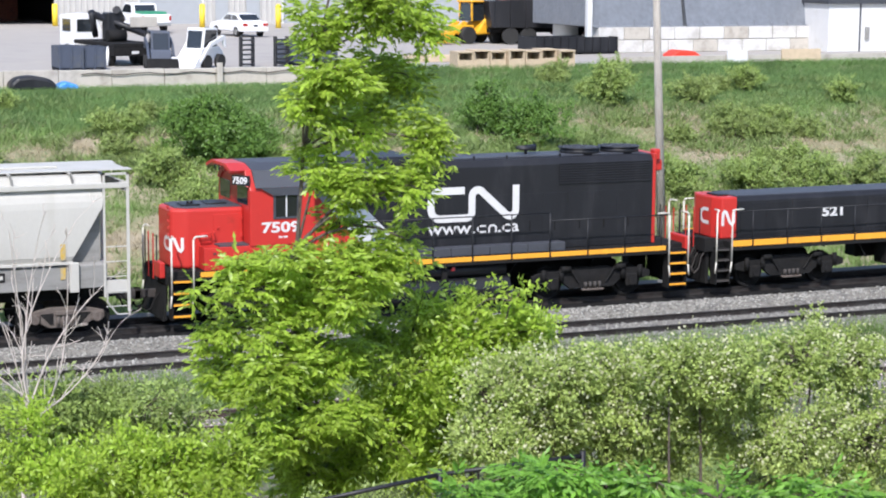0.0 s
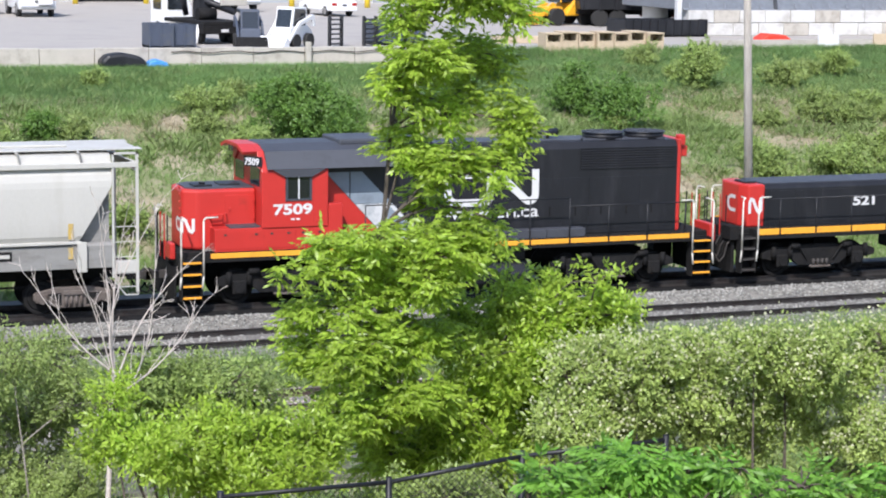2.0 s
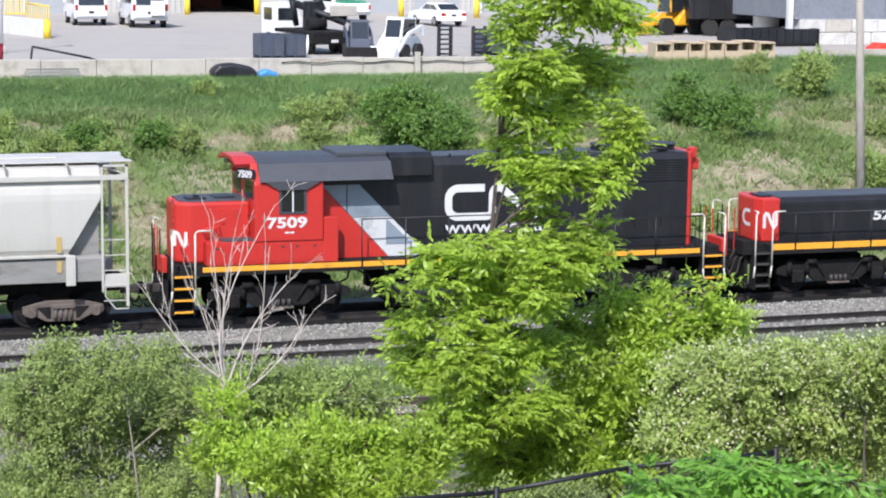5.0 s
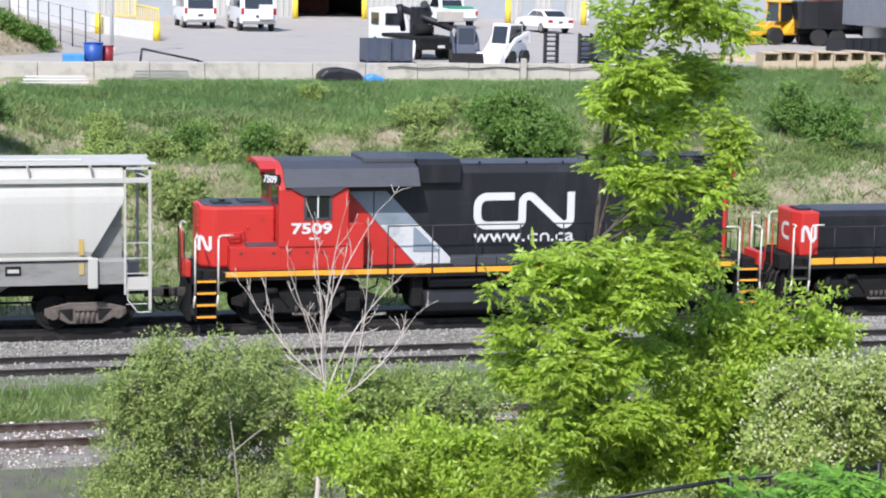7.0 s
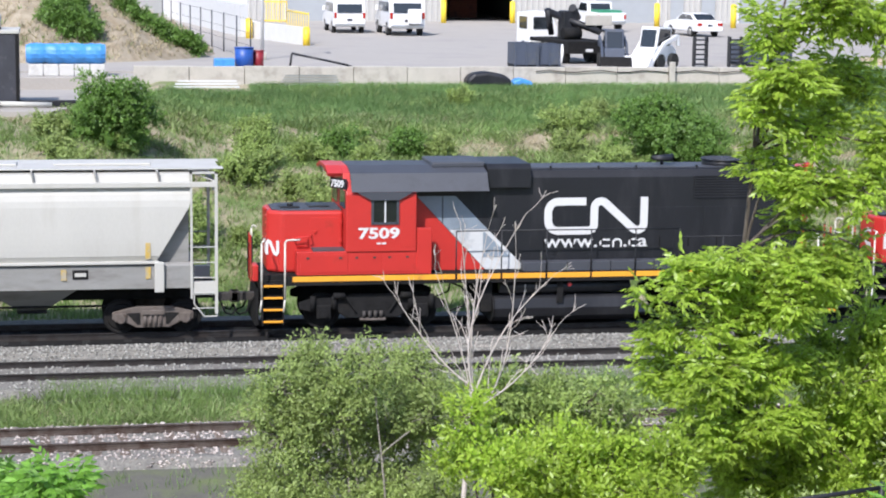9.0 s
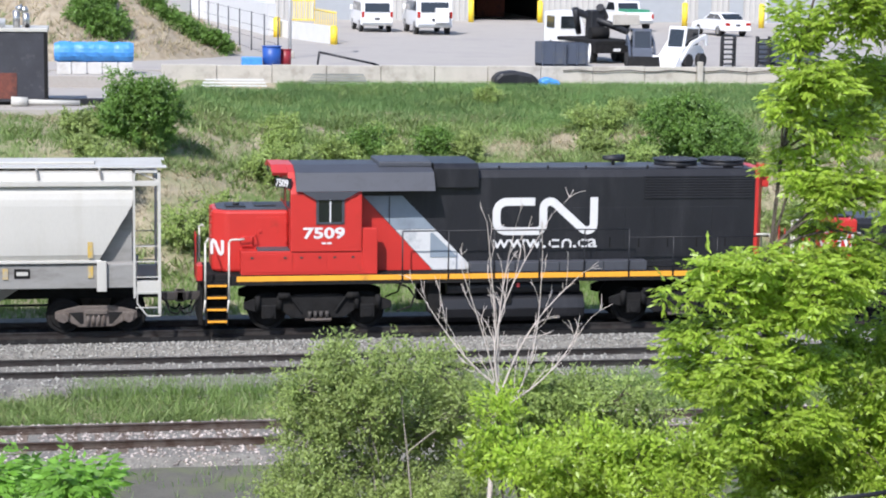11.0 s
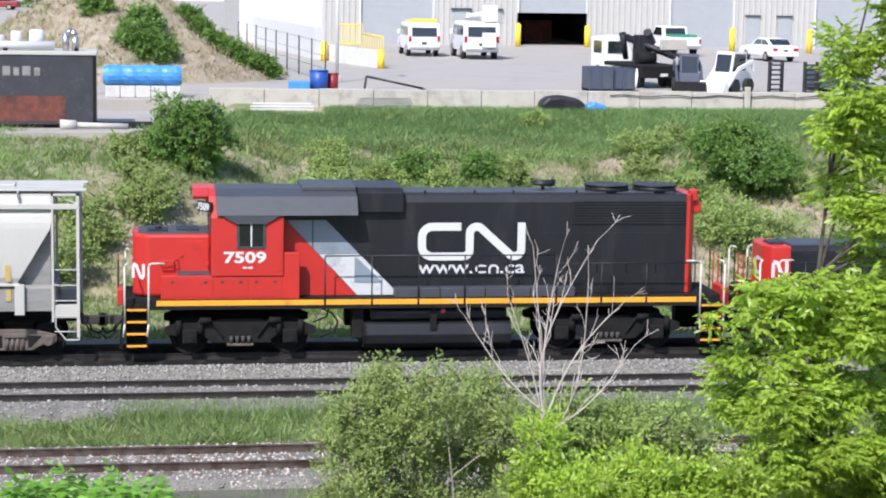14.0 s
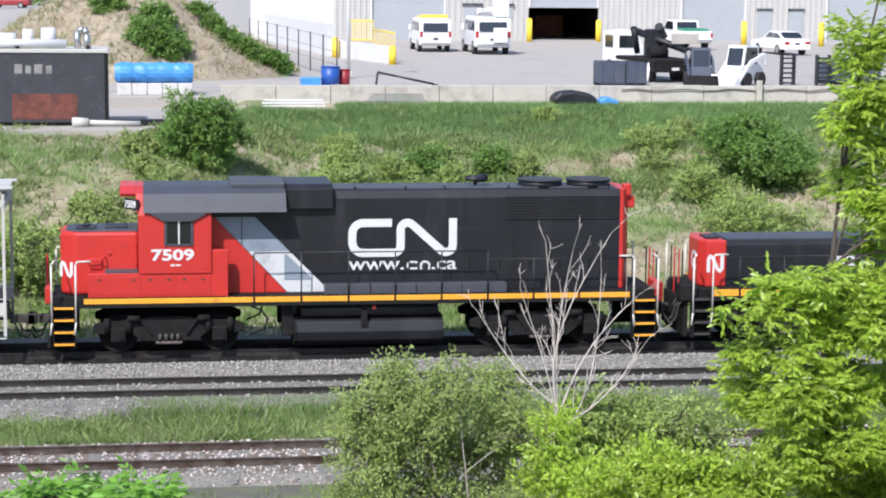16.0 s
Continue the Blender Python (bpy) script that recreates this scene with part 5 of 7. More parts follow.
def grass(name, label, x0, x1, y0, y1, n, h, material, seed, width=0.03, blades=5, lean=0.35, patch=None, height=None):
    g = np.random.default_rng(seed)
    P = []
    while len(P) < n:
        x, y = g.uniform(x0, x1), g.uniform(y0, y1)
        if patch is None or patch(x, y) > g.uniform(0, 1):
            P.append((x, y, (height or ground_z)(x, y) - 0.02))
    P = np.repeat(np.array(P), blades, 0) + g.normal(0, 0.09, (n * blades, 3)) * (1, 1, 0)
    m = len(P)
    hh = h * g.uniform(0.5, 1.3, m)
    tip = P + np.stack([g.normal(0, lean, m) * hh, g.normal(0, lean, m) * hh, hh], -1)
    a = g.uniform(0, math.pi, m)
    s = np.stack([np.cos(a), np.sin(a), 0 * a], -1) * width * 0.5
    V = np.stack([P - s, P + s, tip], 1).reshape(-1, 3)
    F = np.arange(3 * m).reshape(-1, 3)
    ob = new(name, poly_mesh(name, V, F, material))
    tagged(ob, label, "grass", kind="stuff")


def tufty(x, y):
    return smooth01(0.5 + 1.6 * noise.noise((x * 0.12, y * 0.25, 1.7)) + 0.7 * noise.noise((x * 0.5, y * 0.5, 5.0)))


def off_terrace(x, y):
    """No grass on the paved terrace or at the foot of the wall beside it."""
    if x < 4.2 and y > 18.6 + 2.2 * max(0.0, x + 0.6):
        return 0.0
    return 0.0 if x < 8 and y > 29.5 else 1.0


def weedy(x, y):
    return smooth01(0.35 + 1.5 * noise.noise((x * 0.3, y * 0.6, 4.2)) + 0.7 * noise.noise((x * 1.1, y * 1.1, 2.0)))


LUSH = mat("lush_blue_green_grass", (0.152, 0.258, 0.08), 0.6, var=0.5, scale=0.4, per_piece=0.5, bump=0, leaf=0.3)
WEED = mat("broad_weed_leaf", (0.21, 0.285, 0.09), 0.55, var=0.45, scale=0.8, per_piece=0.6, bump=0, leaf=0.3)
grass("grass", "lush green grass strip between the tracks", -14, 62, -9.2, -6.75, 20000, 0.27, GRASS, 31, 0.02, lean=0.5)
grass("weeds", "broad-leaved weeds scattered in the grass strip", -14, 62, -9.3, -6.4, 3000, 0.3, WEED, 39, 0.07, lean=0.9, patch=weedy)
grass("dry_grass", "pale dry grass among the green between the tracks", -14, 62, -9.6, -6.3, 3500, 0.25, DRYGRASS, 40, 0.02, lean=0.7, patch=lambda x, y: 1 - weedy(x, y))
grass("grass", "green grass creeping over the ballast edge", -14, 62, -7.0, -5.85, 8000, 0.3, GRASS, 38, 0.022, patch=lambda x, y: 1.0 if x > -0.5 else weedy(x, y) * 0.5, height=lambda x, y: -0.42)
grass("grass", "tall green grass below the yard wall", -14, 75, 22, 31.7, 58000, 0.28, LUSH, 32, 0.026, lean=0.5, patch=lambda x, y: off_terrace(x, y) * (1.0 if x < 34 else 0.6) * (0.35 + 0.65 * smooth01((y - 22) / 4 + 0.8 * noise.noise((x * 0.2, y * 0.3, 8.0)))))
grass("weeds", "broad-leaved weeds in the grass below the yard wall", -14, 75, 16, 30, 7000, 0.34, WEED, 41, 0.08, lean=0.8, patch=lambda x, y: weedy(x, y) * off_terrace(x, y))
grass("grass", "tall green grass at the head of the bank", 34, 78, 31.4, 34.1, 12000, 0.32, LUSH, 37, 0.028, lean=0.5)
grass("grass", "thin green grass on the bank", -16, 70, 7, 24, 26000, 0.24, GRASS, 33, 0.03, lean=0.55, patch=lambda x, y: 0.6 * tufty(x, y) * off_terrace(x, y))
grass("dry_grass", "straw-coloured dry grass on the bank", -16, 70, 7, 24, 24000, 0.2, DRYGRASS, 34, 0.025, lean=0.9, patch=lambda x, y: (1 - tufty(x, y)) * off_terrace(x, y))
grass("weeds", "broad-leaved weeds scattered over the bank", -16, 70, 6, 22, 7000, 0.3, WEED, 42, 0.09, lean=0.9, patch=weedy)
grass("weeds", "green weeds beside the track under the bank", -16, 64, 3.6, 8, 8000, 0.3, GRASS, 35, 0.04)
grass("weeds", "rough green weeds on the near slope", -6, 34, -30, -13.2, 12000, 0.3, GRASS, 36, 0.03, patch=lambda x, y: 1.0 if y < -17 or x > 7 else 0.25)


def utility_pole():
    t = thing("utility_pole", "tall weathered grey wooden utility pole", "utility pole", at=pose(35.95, 7.0, -0.2))
    part("pole", tb((0, 0, -0.5), (-0.62, 0, 11.5), 0.17, 0.12, n=14), mat("weathered_grey_pole_wood", (0.38, 0.35, 0.31), 0.9, var=0.3, scale=6, bump=0.3, stretch=(3, 3, 0.3)), t)
    part("crossarm", bx(-1.9, 0.75, -0.18, -0.06, 10.5, 10.62, bevel=0.01), TIE, t)


utility_pole()


def near_fence():
    t = thing("chain_link_fence", "black chain-link fence with a top rail among shrubs", "fence", at=pose(0, 0, 0))
    xs = [4.4, 5.98, 7.3, 8.8]
    zs = [5.72, 5.72, 5.86, 5.9]
    for x, z in zip(xs, zs):
        part("post", tb((x, -39, ground_z(x, -39) - 0.1), (x, -39, z + 0.05), 0.03, n=10), BLACK, t)
    for (a, p), (b, q) in zip(zip(xs, zs), list(zip(xs, zs))[1:]):
        part("top_rail", tb((a, -39, p), (b, -39, q), 0.022, n=8), BLACK, t)
        w = bmesh.new()
        k = a
        while k < b:
            z = p + (q - p) * (k - a) / (b - a)
            for d in (-1, 1):
                e = min(b, max(a, k + d * 0.9))
                tube(w, (k, -39, z), (e, -39, z - abs(e - k)), 0.003, n=3, caps=False)
            k += 0.07
        part("wire_mesh", w, BLACK, t, "black wire mesh")


near_fence()
# ---- the yard above the bank ----
YARD = 5.0
BAYSHADE = mat("bay_shade_black", (0.02, 0.02, 0.022), 0.9, var=0.3, bump=0)
TYRE = mat("tyre_rubber", (0.02, 0.02, 0.02), 0.85, var=0.2, bump=0.05)
CARWHITE = mat("white_car_paint", (0.78, 0.78, 0.78), 0.25, var=0.03, bump=0, dirt=(0.6, 0.59, 0.56), dirt_at=0.68)
LAMPRED = mat("red_tail_lamp", (0.35, 0.02, 0.015), 0.25, var=0.05, bump=0)
CHROME = mat("dull_chrome", (0.5, 0.5, 0.5), 0.3, 0.9, var=0.1, bump=0.01)
BLUETARP = mat("blue_tarpaulin", (0.06, 0.26, 0.62), 0.45, var=0.2, scale=3, bump=0.3, fine=7)
GREYTARP = mat("grey_tarpaulin", (0.17, 0.185, 0.21), 0.45, var=0.2, scale=1.2, bump=0.3, fine=4)
BINBLUE = mat("blue_plastic", (0.02, 0.08, 0.33), 0.45, var=0.12, bump=0.02)
BINRED = mat("dark_red_plastic", (0.26, 0.02, 0.03), 0.45, var=0.12, bump=0.02)
BLUEGREY = mat("blue_grey_steel", (0.055, 0.068, 0.1), 0.55, var=0.15, bump=0.05, dirt=(0.08, 0.085, 0.09), dirt_at=0.58)
SAFETY = mat("safety_yellow_paint", (0.86, 0.62, 0.04), 0.5, var=0.08, bump=0.02)
ORANGE = mat("plant_yellow_paint", (0.78, 0.40, 0.02), 0.45, var=0.12, bump=0.02, dirt=(0.35, 0.2, 0.05), dirt_at=0.62)
RUST = mat("rust_red_steel", (0.16, 0.05, 0.035), 0.85, var=0.35, scale=4, bump=0.15, dirt=(0.07, 0.03, 0.025), dirt_at=0.55)
TANKBLACK = mat("peeling_black_tank_paint", (0.035, 0.036, 0.045), 0.6, var=0.3, bump=0.1, dirt=(0.10, 0.095, 0.1), dirt_at=0.64, dirt_scale=2.5)
PALEWOOD = mat("pale_timber", (0.50, 0.40, 0.28), 0.85, var=0.2, scale=3, bump=0.15)
SOIL = mat("dug_brown_earth", (0.32, 0.275, 0.205), 0.95, var=0.3, scale=0.7, bump=0.6, fine=5, dirt=(0.23, 0.185, 0.125), dirt_at=0.53, dirt_scale=2.5)
REDTARP = mat("red_tarpaulin", (0.70, 0.05, 0.025), 0.5, var=0.15, bump=0.2, fine=6)
BLOCKWHITE = mat("whitewashed_block", (0.56, 0.55, 0.53), 0.85, var=0.12, scale=1.5, bump=0.15, dirt=(0.42, 0.40, 0.37), dirt_at=0.55)
PANE = mat("vehicle_glass", (0.02, 0.024, 0.028), 0.05, var=0.1, bump=0, spec=0.8)

single("yard_paving", pr([(-120, 32.62), (33.7, 32.62), (33.7, 34.5), (160, 34.5), (160, 320), (-120, 320)], "z", 4.5, YARD), PAVING, "pale sunlit concrete yard paving", "paving", kind="structure")
single("lower_terrace", pr([(-40, 18.8), (-0.4, 18.8), (0.8, 21.5), (3.0, 28.0), (3.6, 32.6), (-40, 32.6)], "z", 3.0, 4.44), PAVING, "worn grey paving of the lower terrace", "paving", kind="structure")


def yard_wall():
    w = thing("retaining_wall", "low pale concrete block wall along the yard edge", "wall", kind="structure")
    x = 3.0
    k = 0
    while x < 33.5:
        L = 2.4
        b = part("block", bx(x + 0.012, x + L - 0.012, 32.25 + 0.012 * (k % 3), 32.62, 3.9, 5.26 - 0.02 * (k % 2), bevel=0.02), CONCRETE, w)
        x += L
        k += 1
    hose = bmesh.new()
    pipe(hose, [(20.8 + 0.62 * k, 32.2, 5.06 + 0.05 * math.sin(k * 1.7)) for k in range(20)], 0.022, 6)
    part("hose", hose, UNDER, w, "dark hose strung along the wall")
    part("gate_post", bx(27.0, 27.25, 32.0, 32.2, 4.3, 5.5, bevel=0.02), CONCRETE, w)


yard_wall()


# ---- the warehouse ----
def siding(parent, x0, x1, z0, z1, y, ribbed=True, material=None):
    pts = [(x0, y + 0.25)]
    if ribbed:
        x = x0
        while x < x1 - 0.3:
            pts += [(x, y), (x + 0.12, y), (x + 0.17, y - 0.06), (x + 0.25, y - 0.06), (x + 0.30, y)]
            x += 0.42
        pts += [(x1, y)]
    else:
        pts += [(x0, y), (x1, y)]
    pts += [(x1, y + 0.25)]
    part("wall_panel", pr(pts, "z", z0, z1), material or SIDING, parent, "ribbed off-white metal siding")


def roller_door(parent, x0, x1, z0, z1, y):
    d = part("roller_door", bx(x0, x1, y + 0.12, y + 0.2, z0, z1), DOORGREY, parent, "grey sectional roller door")
    k = z0 + 0.5
    while k < z1:
        part("door_section_joint", bx(x0, x1, y + 0.112, y + 0.118, k, k + 0.02), DOORGREY, d)
        k += 0.55
    part("jamb", bx(x0 - 0.12, x0, y - 0.09, y + 0.2, z0, z1), WHITE, d)
    part("jamb", bx(x1, x1 + 0.12, y - 0.09, y + 0.2, z0, z1), WHITE, d)


def warehouse():
    w = thing("warehouse", "long off-white metal warehouse with grey roller doors", "building")
    y, top = 89.0, 15.0
    siding(w, 7.1, 13.0, 4.95, top, y, False, WHITE)
    doors = [(15.77, 20.98, 10.2), (27.3, 32.26, 10.2), (38.63, 43.36, 10.2), (49.7, 54.6, 10.2), (61.0, 66.0, 10.2)]
    edge = 13.0
    for i, (a, b, h) in enumerate(doors):
        siding(w, edge, a - 0.12, 4.95, top, y)
        siding(w, a - 0.12, b + 0.12, h, top, y)
        edge = b + 0.12
        if i == 1:
            roller_door(w, a, b, 7.37, h, y)
        else:
            roller_door(w, a, b, 4.98, h, y)
    siding(w, edge, 100, 4.95, top, y)
    part("back_wall", bx(7.1, 100, 115, 115.3, 4.9, top), SIDING, w)
    part("side_wall", bx(7.1, 7.35, 89.26, 115, 4.9, top), SIDING, w)
    part("side_wall", bx(99.7, 100, 89.26, 115, 4.9, top), SIDING, w)
    part("roof", pr([(88.6, top), (102, top + 2.2), (115.6, top), (102, top + 2.4)], "x", 6.9, 100.2), ROOFGREY, w)
    part("bay_floor", bx(26, 33.5, 89.3, 110, 4.9, 4.99), CONCRETE, w)
    # Bay lining is near-black: the unlit interior's shade is put into its colour.
    for a, b in ((25.9, 26.1), (33.5, 33.7)):
        part("bay_partition", bx(a, b, 89.3, 112, 4.99, 10.5), BAYSHADE, w)
    part("bay_ceiling", bx(25.9, 33.7, 89.4, 112, 10.5, 10.7), BAYSHADE, w)
    part("bay_back", bx(25.9, 33.7, 112, 112.2, 4.99, 10.5), BAYSHADE, w)
    part("bay_crate", bx(29.2, 31.4, 97, 99, 5.0, 6.6, bevel=0.05), RUST, w)
    for a, b in ((44.36, 45.35), (46.75, 47.8)):
        d = part("personnel_door", bx(a, b, y - 0.1, y - 0.065, 4.98, 7.3), DOORGREY, w, "grey steel personnel door")
        part("door_canopy", bx(a - 0.1, b + 0.1, y - 0.2, y - 0.07, 7.3, 7.42), ROOFGREY, d)
    for a, b in ((22.4, 23.7), (24.8, 26.0)):
        d = part("small_window", bx(a, b, y - 0.1, y - 0.065, 6.6, 7.5), DOORGREY, w)
        part("window_hood", bx(a - 0.1, b + 0.1, y - 0.22, y - 0.07, 7.5, 7.65), ROOFGREY, d)


warehouse()
single("loading_ramp_wall", pr([(9.0, 88.6), (10.9, 63.2), (13.1, 55.3), (13.4, 55.5), (11.3, 63.4), (9.5, 88.6)], "z", 4.9, 5.95), WHITE, "white painted concrete loading ramp wall", "wall", kind="structure")
single("loading_ramp_wall", pr([(8.0, 88.8), (10.4, 64.5), (10.9, 64.7), (8.9, 88.8)], "z", 4.9, 6.9), WHITE, "white painted upper loading ramp wall", "wall", kind="structure")


def yellow_fence():
    f = thing("safety_fence", "bright yellow steel safety fence on the loading ramp", "fence")
    for (x0, y0, x1, y1, z0, z1) in ((11.6, 62.5, 12.9, 62.0, 5.95, 7.25), (12.9, 61.9, 13.5, 56.5, 5.7, 6.75)):
        for k in range(10):
            t = k / 9
            x, y = x0 + (x1 - x0) * t, y0 + (y1 - y0) * t
            part("picket", bx(x - 0.02, x + 0.02, y - 0.02, y + 0.02, z0, z1), SAFETY, f)
        for z in (z0 + 0.1, z1 - 0.1):
            part("rail", tb((x0, y0, z), (x1, y1, z), 0.035, n=8), SAFETY, f)


yellow_fence()
for x, y, h in ((10.75, 62.6, 1.1), (13.2, 54.9, 0.95), (26.8, 86.5, 1.6), (31.95, 87.0, 1.5), (41.3, 82.1, 1.6), (46.4, 80.5, 1.6)):
    bm = tb((0, 0, 0), (0, 0, h), 0.2, 0.2, n=16)
    tube(bm, (0, 0, h), (0, 0, h + 0.08), 0.2, 0.1, n=16)
    single("bollard", bm, SAFETY, "yellow painted steel bollard standing in the yard", "bollard", "bollards", at=pose(x, y, YARD))

lp = thing("lamp_post", "slim white lamp post at the yard edge", "lamp post", at=pose(9.5, 41.8, YARD))
part("pole", tb((0, 0, 0), (0, 0, 8), 0.09, 0.07, n=12), WHITE, lp)
part("base", bx(-0.2, 0.2, -0.2, 0.2, 0, 0.35, bevel=0.04), CONCRETE, lp)
part("lamp_head", bx(-0.15, 0.15, -0.9, 0.1, 8, 8.15, bevel=0.03), ROOFGREY, lp)


# ---- vehicles ----
def road_wheels(t, xs, ys, r, w=0.24):
    for x in xs:
        for y in ys:
            s = 1 if x > 0 else -1
            wh = part("wheel", tb((x - w / 2, y, r), (x + w / 2, y, r), r, n=20), TYRE, t)
            part("rim", tb((x + s * w / 2, y, r), (x + s * (w / 2 + 0.012), y, r), r * 0.6, n=16), CHROME, wh)


def van(label, at, boom=False, rack=True):
    v = thing("van", label, "van", "parked vans", at=at)
    W = 1.0
    side = [(0, 0.42), (-0.02, 1.0), (0.10, 1.85), (0.22, 2.06), (3.5, 2.08), (3.9, 1.95), (4.55, 1.22), (5.35, 1.05), (5.5, 0.8), (5.5, 0.42)]
    part("body", pr(side, "x", -W, W, bevel=0.07), CARWHITE, v, "white van body")
    part("rear_window", pr([(-0.04, 1.28), (0.06, 1.82), (0.075, 1.82), (-0.02, 1.28)], "x", -0.78, 0.78), PANE, v)
    part("windscreen", pr([(3.95, 1.92), (4.5, 1.3), (4.52, 1.32), (3.97, 1.94)], "x", -0.8, 0.8), PANE, v)
    for s in (-1, 1):
        for a, b in ((0.35, 1.6), (1.7, 2.7), (2.8, 3.75)):
            x0, x1 = sorted((s * W, s * (W + 0.012)))
            part("side_window", pr([(a, 1.32), (a + 0.05, 1.85), (b - 0.02, 1.85), (b + (0.3 if b > 3 else 0), 1.32)], "x", x0, x1), PANE, v)
        x0, x1 = sorted((s * 0.82, s * 0.98))
        part("tail_lamp", bx(x0, x1, -0.055, 0.02, 0.95, 1.3, bevel=0.01), LAMPRED, v)
        part("mirror", bx(min(s * 1.02, s * 1.22), max(s * 1.02, s * 1.22), 3.85, 3.95, 1.3, 1.6, bevel=0.03), CARWHITE, v)
    part("rear_bumper", bx(-0.95, 0.95, -0.14, 0.02, 0.42, 0.62, bevel=0.04), CHROME, v)
    part("number_plate", bx(-0.16, 0.16, -0.05, -0.03, 0.78, 0.92), ROOFGREY, v)
    if rack:
        for y in (0.7, 2.6):
            part("roof_bar", bx(-0.85, 0.85, y, y + 0.06, 2.14, 2.2), SAFETY if not boom else CHROME, v)
        part("light_bar", bx(-0.8, 0.9, 0.75, 1.0, 2.2, 2.32, bevel=0.03), SAFETY if not boom else CHROME, v)
    if boom:
        part("bucket", bx(0.1, 0.9, 0.1, 0.8, 2.1, 3.0, bevel=0.06), CARWHITE, v, "white aerial lift bucket")
        part("boom_arm", tb((-0.2, 3.4, 2.35), (0.3, 0.6, 2.55), 0.13, 0.11, n=10), CARWHITE, v)
        part("pedestal", tb((-0.2, 3.2, 2.05), (-0.2, 3.2, 2.5), 0.22, 0.18, n=12), CARWHITE, v)
        part("rear_cabinet", bx(0.0, 0.75, -0.35, -0.03, 0.7, 1.5, bevel=0.03), CARWHITE, v)
    road_wheels(v, (-0.88, 0.88), (1.05, 4.45), 0.38)


van("white passenger van with a yellow roof rack, parked", pose(17.65, 69.5, YARD))
van("white utility van with an aerial lift bucket, parked", pose(20.75, 66.3, YARD) @ Matrix.Scale(1.1, 4), boom=True)


def sedan():
    v = thing("car", "white four-door sedan parked facing the warehouse", "car", at=pose(40.2, 66.8, YARD, 0, 0, 9))
    part("lower_body", pr([(0, 0.35), (-0.03, 0.7), (0.08, 0.98), (1.0, 1.02), (3.5, 0.98), (4.6, 0.8), (4.8, 0.6), (4.78, 0.35)], "x", -0.92, 0.92, bevel=0.07), CARWHITE, v)
    part("cabin", pr([(0.5, 1.0), (1.2, 1.42), (2.5, 1.46), (3.5, 1.0)], "x", -0.74, 0.74, bevel=0.05), CARWHITE, v)
    part("rear_window", pr([(0.58, 1.07), (1.1, 1.38), (1.09, 1.41), (0.55, 1.09)], "x", -0.64, 0.64), PANE, v)
    part("windscreen", pr([(2.62, 1.40), (3.35, 1.07), (3.37, 1.10), (2.64, 1.43)], "x", -0.64, 0.64), PANE, v)
    for s in (-1, 1):
        x0, x1 = sorted((s * 0.74, s * 0.752))
        part("side_window", pr([(0.85, 1.06), (1.3, 1.36), (1.85, 1.37), (1.85, 1.06)], "x", x0, x1), PANE, v)
        part("side_window", pr([(1.92, 1.06), (1.92, 1.38), (2.45, 1.39), (3.1, 1.06)], "x", x0, x1), PANE, v)
        part("tail_lamp", bx(min(s * 0.55, s * 0.88), max(s * 0.55, s * 0.88), -0.05, 0.02, 0.7, 0.88, bevel=0.01), LAMPRED, v)
    part("rear_bumper", bx(-0.88, 0.88, -0.12, 0.02, 0.36, 0.62, bevel=0.05), CARWHITE, v)
    part("number_plate", bx(-0.16, 0.16, -0.06, -0.04, 0.68, 0.8), ROOFGREY, v)
    road_wheels(v, (-0.82, 0.82), (0.95, 3.75), 0.33, 0.2)


sedan()


def pickup():
    v = thing("pickup_truck", "white pickup truck with a green load in its bed", "pickup truck", at=pose(35.6, 73.4, YARD, 0, 0, 6))
    part("lower_body", pr([(0, 0.5), (-0.02, 1.25), (2.0, 1.28), (2.0, 1.2), (5.5, 1.15), (5.7, 0.9), (5.7, 0.5)], "x", -1.0, 1.0, bevel=0.05), CARWHITE, v)
    part("cab", pr([(2.0, 1.2), (2.25, 1.9), (3.6, 1.92), (4.35, 1.2)], "x", -0.86, 0.86, bevel=0.06), CARWHITE, v)
    part("rear_window", pr([(2.05, 1.35), (2.2, 1.8), (2.18, 1.81), (2.02, 1.36)], "x", -0.7, 0.7), PANE, v)
    for s in (-1, 1):
        x0, x1 = sorted((s * 0.86, s * 0.872))
        part("side_window", pr([(2.35, 1.3), (2.45, 1.82), (3.5, 1.84), (4.1, 1.3)], "x", x0, x1), PANE, v)
        part("tail_lamp", bx(min(s * 0.86, s * 1.0), max(s * 0.86, s * 1.0), -0.05, 0.02, 0.85, 1.15), LAMPRED, v)
    part("bed_load", bx(-0.8, 0.8, 0.15, 1.9, 1.2, 1.42, bevel=0.06), mat("green_sheet", (0.03, 0.22, 0.12), 0.5), v, "green sheeted load")
    part("rear_bumper", bx(-0.95, 0.95, -0.16, 0.02, 0.5, 0.72, bevel=0.04), CHROME, v)
    road_wheels(v, (-0.9, 0.9), (1.1, 4.6), 0.42)


pickup()


